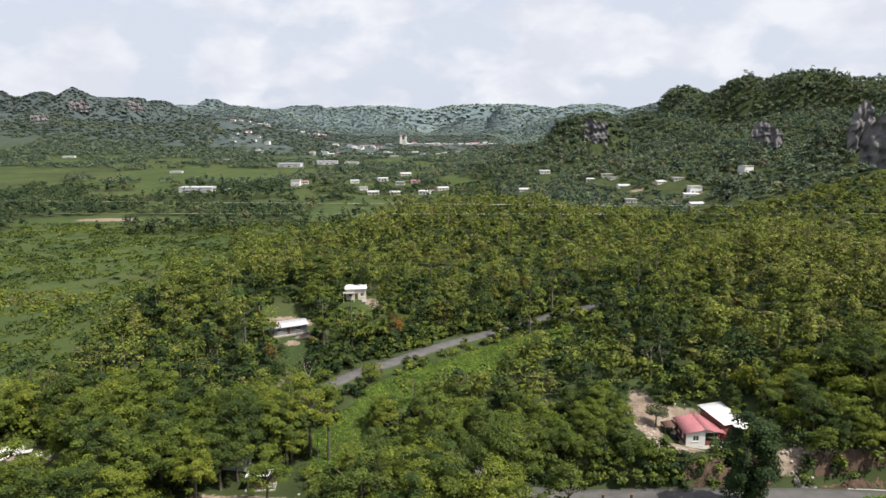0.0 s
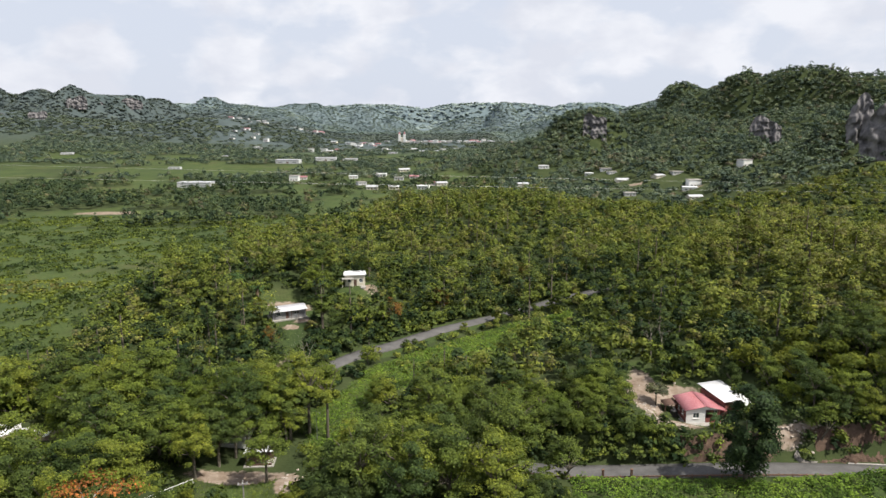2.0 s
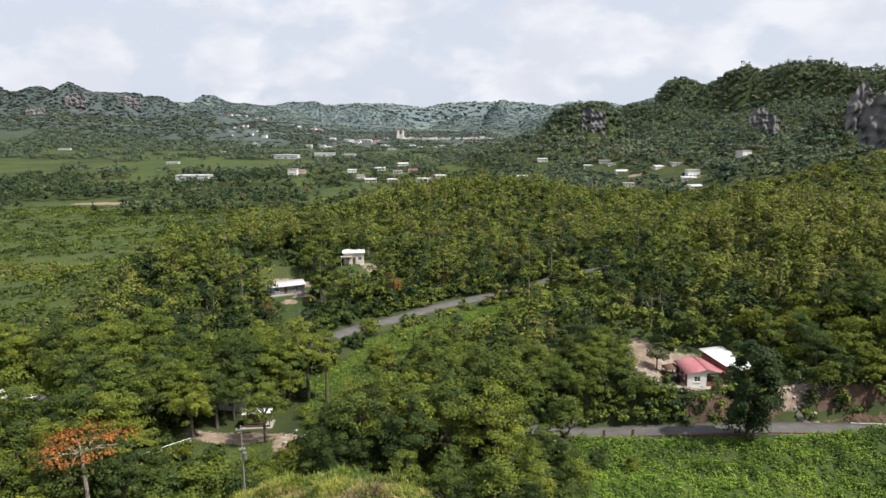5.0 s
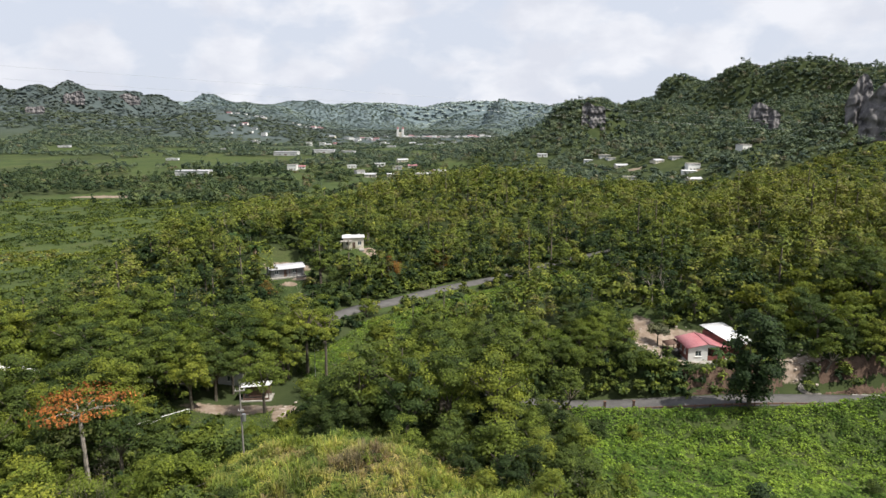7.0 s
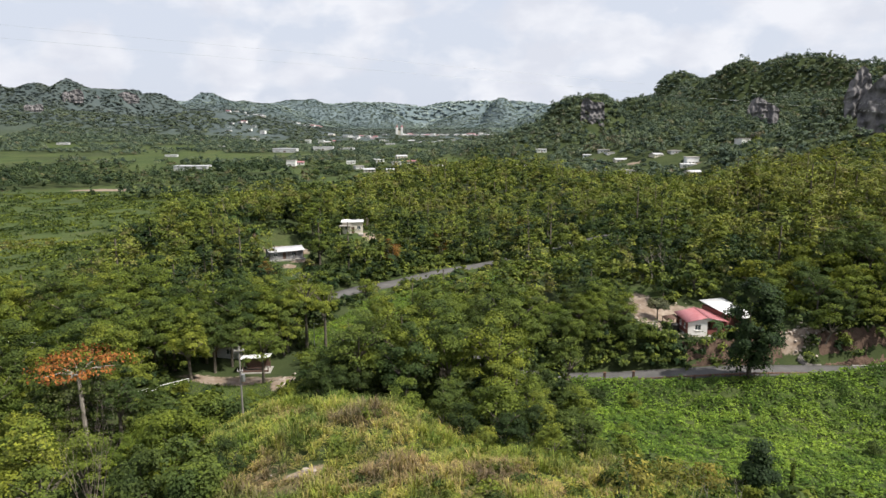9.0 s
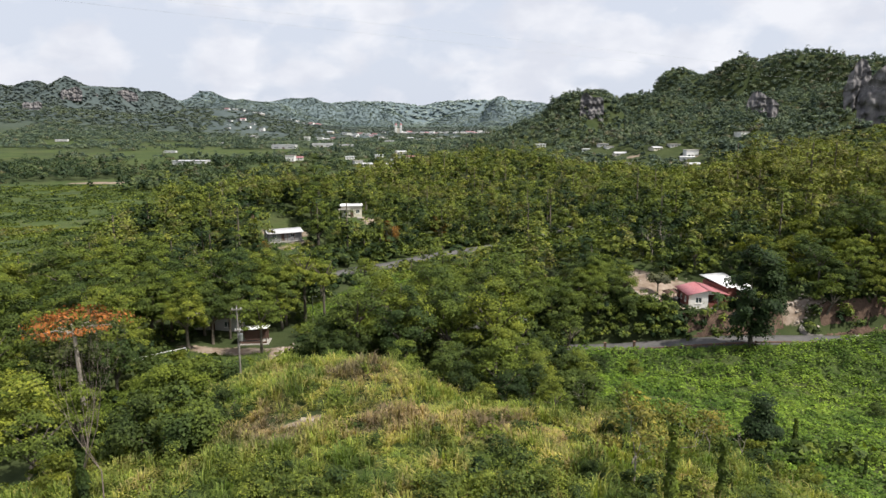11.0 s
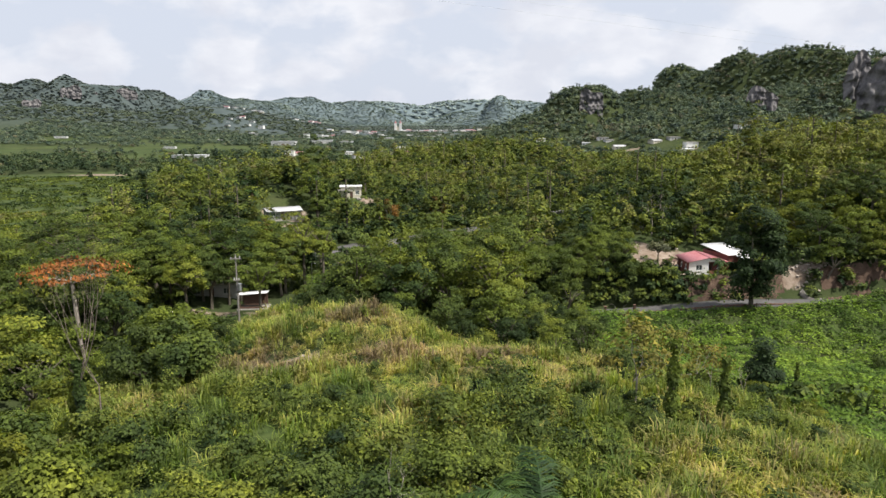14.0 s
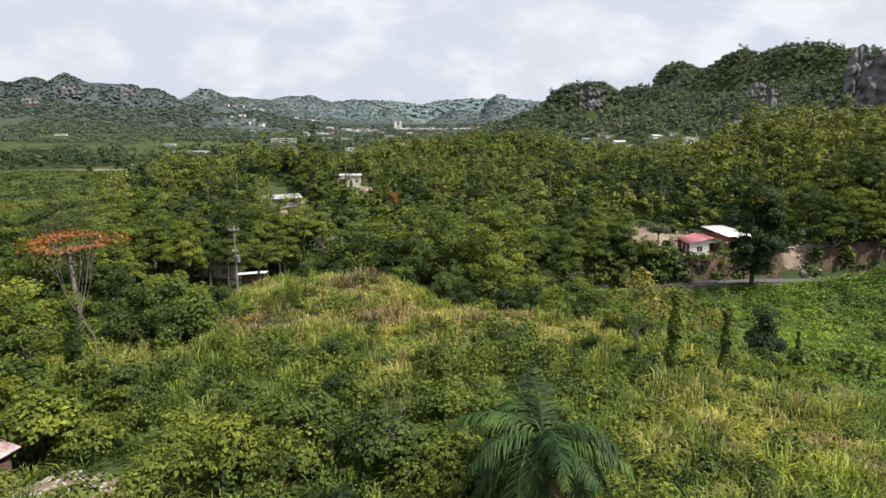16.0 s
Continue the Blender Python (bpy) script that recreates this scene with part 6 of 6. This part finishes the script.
def lamp_post(H):
    u = tagged(new("street_lamp"), "slim pale street lamp pole beside the road", "street lamp")
    bm = bmesh.new()
    tube(bm, (0, 0, -0.3), (0, 0, H), 0.08, 0.05, 8)
    part("shaft", bm, M_STEEL, u)
    bm = bmesh.new()
    tube(bm, (0, 0, H - 0.1), (0, -1.1, H + 0.15), 0.035, 0.03, 6)
    part("arm", bm, M_STEEL, u)
    block("lamp_head", M_STEEL, u, 0, -1.3, H + 0.14, 0.22, 0.5, 0.1, bevel=0.02)
    return u


lamp_1 = place(lamp_post(6.0), at(14.3, 110.5, turn=15))
clone(lamp_1, -24.5, 121.5, 40, 1.0)
clone(lamp_1, 8, 219, 40, 1.1)

# ---- carport below the grass hill ----


def carport():
    c = tagged(new("carport"), "open carport with white sheet roof and dark boarded back", "carport")
    W, D, H = 4.4, 2.2, 2.4
    for px, py in ((0, 0), (W, 0), (0, D), (W, D)):
        block("post", M_DARKWOOD, c, px, py, H / 2, 0.14, 0.14, H)
    for i in range(15):
        block("board", M_DARKWOOD, c, 0.28 + i * 0.285, D - 0.1, 1.45, 0.27, 0.05 + 0.012 * (i % 3), 2.2)
    for i in range(11):
        block("board", M_DARKWOOD, c, 0.28 + i * 0.285 + 0.6, 0.1, 1.5, 0.26, 0.05 + 0.012 * (i % 3), 1.7)
    block("low_wall", M_DARKWOOD, c, W / 2, -0.1, 0.2, W + 0.2, 0.16, 0.4)
    block("floor_slab", M_CONCRETE, c, W / 2, D / 2, -0.08, W + 1.0, D + 1.2, 0.3)
    sheet_roof("roof_sheet", M_TIN, c, (-0.4, -0.5, H + 0.3), (W + 0.4, -0.5, H + 0.55), (W + 0.4, D + 0.3, H + 0.3), (-0.4, D + 0.3, H + 0.05))
    return c


place(carport(), pose(-35.6, 112.2, 5.1, 0, 0, 4))


def wall_house():
    c = tagged(new("house"), "low grey-white plastered house half hidden behind trees", "house")
    W, D, H = 9.5, 6.0, 2.8
    wall("front_wall", M_LEAFY_GREY, c, 0, 0, W, 0, 0, H, holes=[(1.2, 2.4, 1.0, 2.1), (4.0, 4.9, 0.02, 2.1), (6.6, 7.8, 1.0, 2.1)])
    wall("side_wall", M_LEAFY_GREY, c, 0.0, D - 0.1, 0.0, 0.1, 0, H)
    wall("side_wall", M_LEAFY_GREY, c, W, 0.1, W, D - 0.1, 0, H)
    wall("back_wall", M_LEAFY_GREY, c, 0.1, D, W - 0.1, D, 0, H)
    window(c, 1.8, -0.02, 1.55, 1.2, 1.1)
    window(c, 7.2, -0.02, 1.55, 1.2, 1.1)
    block("door", M_DARKWOOD, c, 4.45, 0, 1.05, 0.88, 0.06, 2.06)
    block("roof_slab", M_CONCRETE, c, W / 2, D / 2 - 0.3, H + 0.13, W + 0.8, D + 1.4, 0.25, bevel=0.03)
    block("parapet", M_LEAFY_GREY, c, W / 2, D + 0.3, H + 0.45, W + 0.6, 0.15, 0.4)
    return c


place(wall_house(), pose(-47, 117.8, 5.4, 0, 0, 3))


def handrail():
    r = tagged(new("handrail"), "white pipe handrail along a sloping path", "railing")
    pts = [Vector((-47.5 + 1.1 * i, 96.2 + 1.45 * i, 0)) for i in range(6)]
    for p in pts:
        p.z = ground_at(p.x, p.y)
        bm = bmesh.new()
        tube(bm, p - Vector((0, 0, 0.2)), p + Vector((0, 0, 0.95)), 0.05, 0.05, 6)
        part("post", bm, M_WHITE, r)
    for dz in (0.5, 0.95):
        bm = bmesh.new()
        sweep(bm, [p + Vector((0, 0, dz)) for p in pts], 0.05, 6)
        part("rail", bm, M_WHITE, r)
    return r


handrail()


def ruin():
    """Collapsed pale roof slabs and wall stubs."""
    r = tagged(new("ruin"), "collapsed white concrete shed with broken slabs", "ruin")
    rng = np.random.default_rng(5)
    for k, (cx, cy, sx, sy, tilt) in enumerate(((0, 0, 4.2, 3.0, 18), (3.6, 0.8, 2.6, 2.2, -14), (-2.6, -1.6, 2.4, 1.8, 26), (7.0, -0.5, 2.0, 1.4, 10), (9.6, -1.0, 1.4, 1.2, -20))):
        ob = block("slab", M_LEAFY_GREY if k % 2 else M_WHITE, r, 0, 0, 0, sx, sy, 0.18, bevel=0.02)
        ob.matrix_basis = pose(cx, cy, 0.7, tilt, rng.uniform(-12, 12), rng.uniform(0, 90))
    for cx, cy, w, h, turn in ((-1.5, 1.6, 3.4, 1.6, 0), (1.8, 2.0, 2.2, 1.1, 80), (-3.4, 0.2, 2.0, 1.3, 85)):
        ob = block("wall_stub", M_WHITE, r, 0, 0, h / 2 - 0.2, w, 0.18, h)
        ob.matrix_basis = pose(cx, cy, 0, 0, 0, turn)
    return r


place(ruin(), at(-85.5, 120.5))

# ---- houses on the knoll ----


# wall shade is put into the colour: a darker copy of the grey plaster
M_SHADE_GREY = plain("grey plaster darkened for shade", (0.16, 0.16, 0.165), (0.26, 0.26, 0.26), 0.8, rough=0.85)


def shed_house():
    c = tagged(new("house"), "long low house with a pale sheet roof in a clearing", "house")
    W, D, H = 9.4, 5.6, 2.5
    wall("front_wall", M_SHADE_GREY, c, 0, 0, W, 0, 0, H, holes=[(1.0, 2.2, 1.0, 2.0), (3.6, 4.5, 0.02, 2.1), (6.2, 7.4, 1.0, 2.0)])
    wall("side_wall", M_SHADE_GREY, c, 0.0, D - 0.1, 0.0, 0.1, 0, H, holes=[(2.0, 3.2, 1.0, 2.0)])
    wall("side_wall", M_SHADE_GREY, c, W, 0.1, W, D - 0.1, 0, H)
    wall("back_wall", M_SHADE_GREY, c, 0.1, D, W - 0.1, D, 0, H)
    window(c, 1.6, -0.02, 1.5, 1.2, 1.0)
    window(c, 6.8, -0.02, 1.5, 1.2, 1.0)
    window(c, -0.02, 3.0, 1.5, 1.2, 1.0, -90)
    block("door", M_DARKWOOD, c, 4.05, 0, 1.05, 0.88, 0.06, 2.06)
    sheet_roof("roof_sheet", M_ZINC, c, (-0.5, -0.9, H - 0.1), (W + 0.5, -0.9, H - 0.1), (W + 0.5, D / 2, H + 0.75), (-0.5, D / 2, H + 0.75))
    sheet_roof("roof_sheet", M_ZINC, c, (W + 0.5, D + 0.5, H - 0.1), (-0.5, D + 0.5, H - 0.1), (-0.5, D / 2, H + 0.75), (W + 0.5, D / 2, H + 0.75))
    for px in (5.2, 7.2, W):
        block("post", M_DARKWOOD, c, px, -0.75, H / 2 - 0.1, 0.12, 0.12, H - 0.1)
    block("floor_slab", M_CONCRETE, c, W / 2, D / 2 - 0.3, -0.2, W + 1, D + 2, 0.4)
    return c


place(shed_house(), pose(-49.0, 185.5, 10.5, 0, 0, 26))


def white_house():
    c = tagged(new("house"), "tall cream house with a white flat roof on the knoll", "house")
    W, D, H = 6.4, 5.5, 3.6
    wall("front_wall", M_CREAM, c, 0, 0, W, 0, 0, H, holes=[(0.8, 1.9, 1.2, 2.4), (2.8, 3.8, 0.02, 2.2), (4.6, 5.8, 1.2, 2.4)])
    wall("side_wall", M_CREAM, c, 0.0, D - 0.1, 0.0, 0.1, 0, H)
    wall("side_wall", M_CREAM, c, W, 0.1, W, D - 0.1, 0, H)
    wall("back_wall", M_CREAM, c, 0.1, D, W - 0.1, D, 0, H)
    window(c, 1.35, -0.02, 1.8, 1.1, 1.2)
    window(c, 5.2, -0.02, 1.8, 1.2, 1.2)
    block("door", M_DARKWOOD, c, 3.3, 0, 1.1, 0.98, 0.06, 2.16)
    block("roof_slab", M_TIN, c, W / 2, D / 2, H + 0.12, W + 0.9, D + 1.0, 0.24, bevel=0.03)
    block("balcony", M_CONCRETE, c, 0.9, -1.2, 2.75, 3.8, 2.2, 0.16, label="white canopy slab")
    for px in (-0.8, 2.5):
        block("post", M_CREAM, c, px, -2.1, 1.3, 0.18, 0.18, 2.7)
    block("steps", M_CONCRETE, c, W - 0.6, -1.6, -0.1, 1.6, 3.0, 0.4)
    return c


place(white_house(), pose(-32.3, 213.5, 13.6, 0, 0, 8))

# ---- hut at the foot of the view ----


M_STREAKED = plain("rust-streaked roofing sheet", (0.2, 0.085, 0.085), (0.6, 0.54, 0.52), 0.9, rough=0.6)


def hut():
    c = tagged(new("hut"), "small brown hut with a rust-streaked pale sheet roof", "hut")
    W, D, H = 3.2, 3.0, 2.1
    wall("front_wall", M_DARKWOOD, c, 0, 0, W, 0, 0, H, 0.12, holes=[(1.9, 2.7, 0.02, 1.9)])
    wall("side_wall", M_DARKWOOD, c, 0.0, D - 0.1, 0.0, 0.1, 0, H, 0.12)
    wall("side_wall", M_DARKWOOD, c, W, 0.1, W, D - 0.1, 0, H, 0.12)
    wall("back_wall", M_DARKWOOD, c, 0.1, D, W - 0.1, D, 0, H, 0.12)
    block("door", M_RUSTY, c, 2.3, 0, 0.96, 0.78, 0.05, 1.88)
    sheet_roof("roof_sheet", M_STREAKED, c, (-0.4, -0.5, H), (W + 0.3, -0.5, H), (W + 0.3, D + 0.4, H + 0.6), (-0.4, D + 0.4, H + 0.6), 0.2, 0.02)
    return c


place(hut(), pose(-25.9, 27.2, ground_at(-22.8, 29) - 0.05, 0, 0, -28))

# ---- houses of the valley and the town ----


def small_house(seed, W, D, H, wall_mat, roof_mat, flat, label):
    c = tagged(new("house"), label, "house", group="valley houses")
    wall("front_wall", wall_mat, c, 0, 0, W, 0, -0.5, H, holes=[(W * 0.12, W * 0.3, 1.0, 2.1), (W * 0.45, W * 0.56, 0.02, 2.1), (W * 0.7, W * 0.88, 1.0, 2.1)])
    wall("side_wall", wall_mat, c, 0.0, D - 0.1, 0.0, 0.1, -0.5, H)
    wall("side_wall", wall_mat, c, W, 0.1, W, D - 0.1, -0.5, H)
    wall("back_wall", wall_mat, c, 0.1, D, W - 0.1, D, -0.5, H)
    window(c, W * 0.21, -0.02, 1.55, W * 0.18, 1.1)
    window(c, W * 0.79, -0.02, 1.55, W * 0.18, 1.1)
    block("door", M_DARKWOOD, c, W * 0.505, 0, 1.05, W * 0.1, 0.06, 2.06)
    if flat:
        block("roof_slab", roof_mat, c, W / 2, D / 2, H + 0.15, W + 1.0, D + 1.0, 0.3, bevel=0.04)
    else:
        for ya, yb in ((-0.6, D / 2), (D + 0.6, D / 2)):
            sheet_roof("roof_sheet", roof_mat, c, (-0.5, ya, H - 0.1), (W + 0.5, ya, H - 0.1), (W + 0.5, yb, H + 1.2), (-0.5, yb, H + 1.2), 1.2, 0.04)
        for px in (0.0, W):
            gb = bmesh.new()
            gb.faces.new([gb.verts.new(p) for p in ((px, 0, H), (px, D, H), (px, D / 2, H + 1.1))])
            bmesh.ops.solidify(gb, geom=gb.faces[:], thickness=0.15)
            part("gable", gb, wall_mat, c)
    return c


HOUSES = [
    small_house(1, 10, 8, 3.0, M_WHITE, M_TIN, True, "white flat-roofed house among trees"),
    small_house(2, 11, 7, 2.8, M_CREAM, M_ZINC, False, "cream house with a pale sheet roof"),
    small_house(3, 9, 7, 3.0, M_LEAFY_GREY, M_CONCRETE, True, "grey concrete house on the slope"),
    small_house(4, 9, 8, 5.6, M_WHITE, M_CONCRETE, True, "two-storey white concrete house"),
    small_house(5, 10, 7, 2.8, M_WHITE, M_REDROOF, False, "white house with a reddish roof"),
]
M_HALL = small_house(6, 34, 14, 5.0, M_LEAFY_GREY, M_ZINC, True, "long pale grey hall with a flat roof in the valley")
for ob, px, py in zip(HOUSES + [M_HALL], (98, -77, 142, 185, -20, -275), (700, 656, 610, 508, 690, 688)):
    place(ob, at(px, py))
for k, px, py, s, turn in VALLEY_HOUSES + MORE_HOUSES[:-4]:
    clone(HOUSES[k], px, py, turn, s)
for px, py, s, turn in HALLS[:-1]:
    clone(M_HALL, px, py, turn, s * 0.8)
for cx, cy, sx, sy, count in TOWN:
    for _ in range(count):
        clone(HOUSES[int(RNG.integers(0, 5))], cx + RNG.normal(0, sx * 0.6), cy + RNG.normal(0, sy * 0.6), RNG.uniform(-25, 25), RNG.uniform(0.7, 1.25))


def church():
    """Two bell towers and a gabled nave."""
    c = tagged(new("church"), "pale church with two towers above the town", "church")
    block("nave", M_CREAM, c, 0, 12, 6, 14, 26, 12)
    for px in (-6, 6):
        t = block("tower", M_WHITE, c, px, 0, 10, 5, 5, 20)
        bm = bmesh.new()
        tube(bm, (px, 0, 20), (px, 0, 26), 3.0, 0.3, 8)
        part("spire", bm, M_REDROOF, t)
    return c


place(church(), at(-104, 1640))

# ---- cables across the valley ----
for px, py, H in ((-245, 8, 62), (230, 202, 22)):
    m = tagged(new("pylon"), "tall steel pylon carrying power cables", "pylon")
    g0 = ground_at(px, py)
    top = 73.6 if px < 0 else 45.5
    for dx, dy in ((-2, -2), (2, -2), (2, 2), (-2, 2)):
        bm = bmesh.new()
        tube(bm, (dx, dy, -0.5), (dx * 0.2, dy * 0.2, top - g0), 0.16, 0.08, 5)
        part("leg", bm, M_STEEL, m)
    for dz in (0.0, -1.6, -3.2):
        block("crossarm", M_STEEL, m, 0, 0, top - g0 + dz, 0.3, 4.0, 0.3)
    place(m, pose(px, py, g0))
for dz in (0.0, -1.6):
    a, b = Vector((-245, 8, 73.6 + dz)), Vector((230, 202, 45.5 + dz))
    bm = bmesh.new()
    pts = []
    for i in range(41):
        t = i / 40
        pts.append(a.lerp(b, t) - Vector((0, 0, 3.0 * 4 * t * (1 - t) * 0.4)))
    sweep(bm, pts, 0.008, 4)
    tagged(part("power_cable", bm, M_STEEL), "thin steel power cable spanning the valley", "cable", group="power cables")
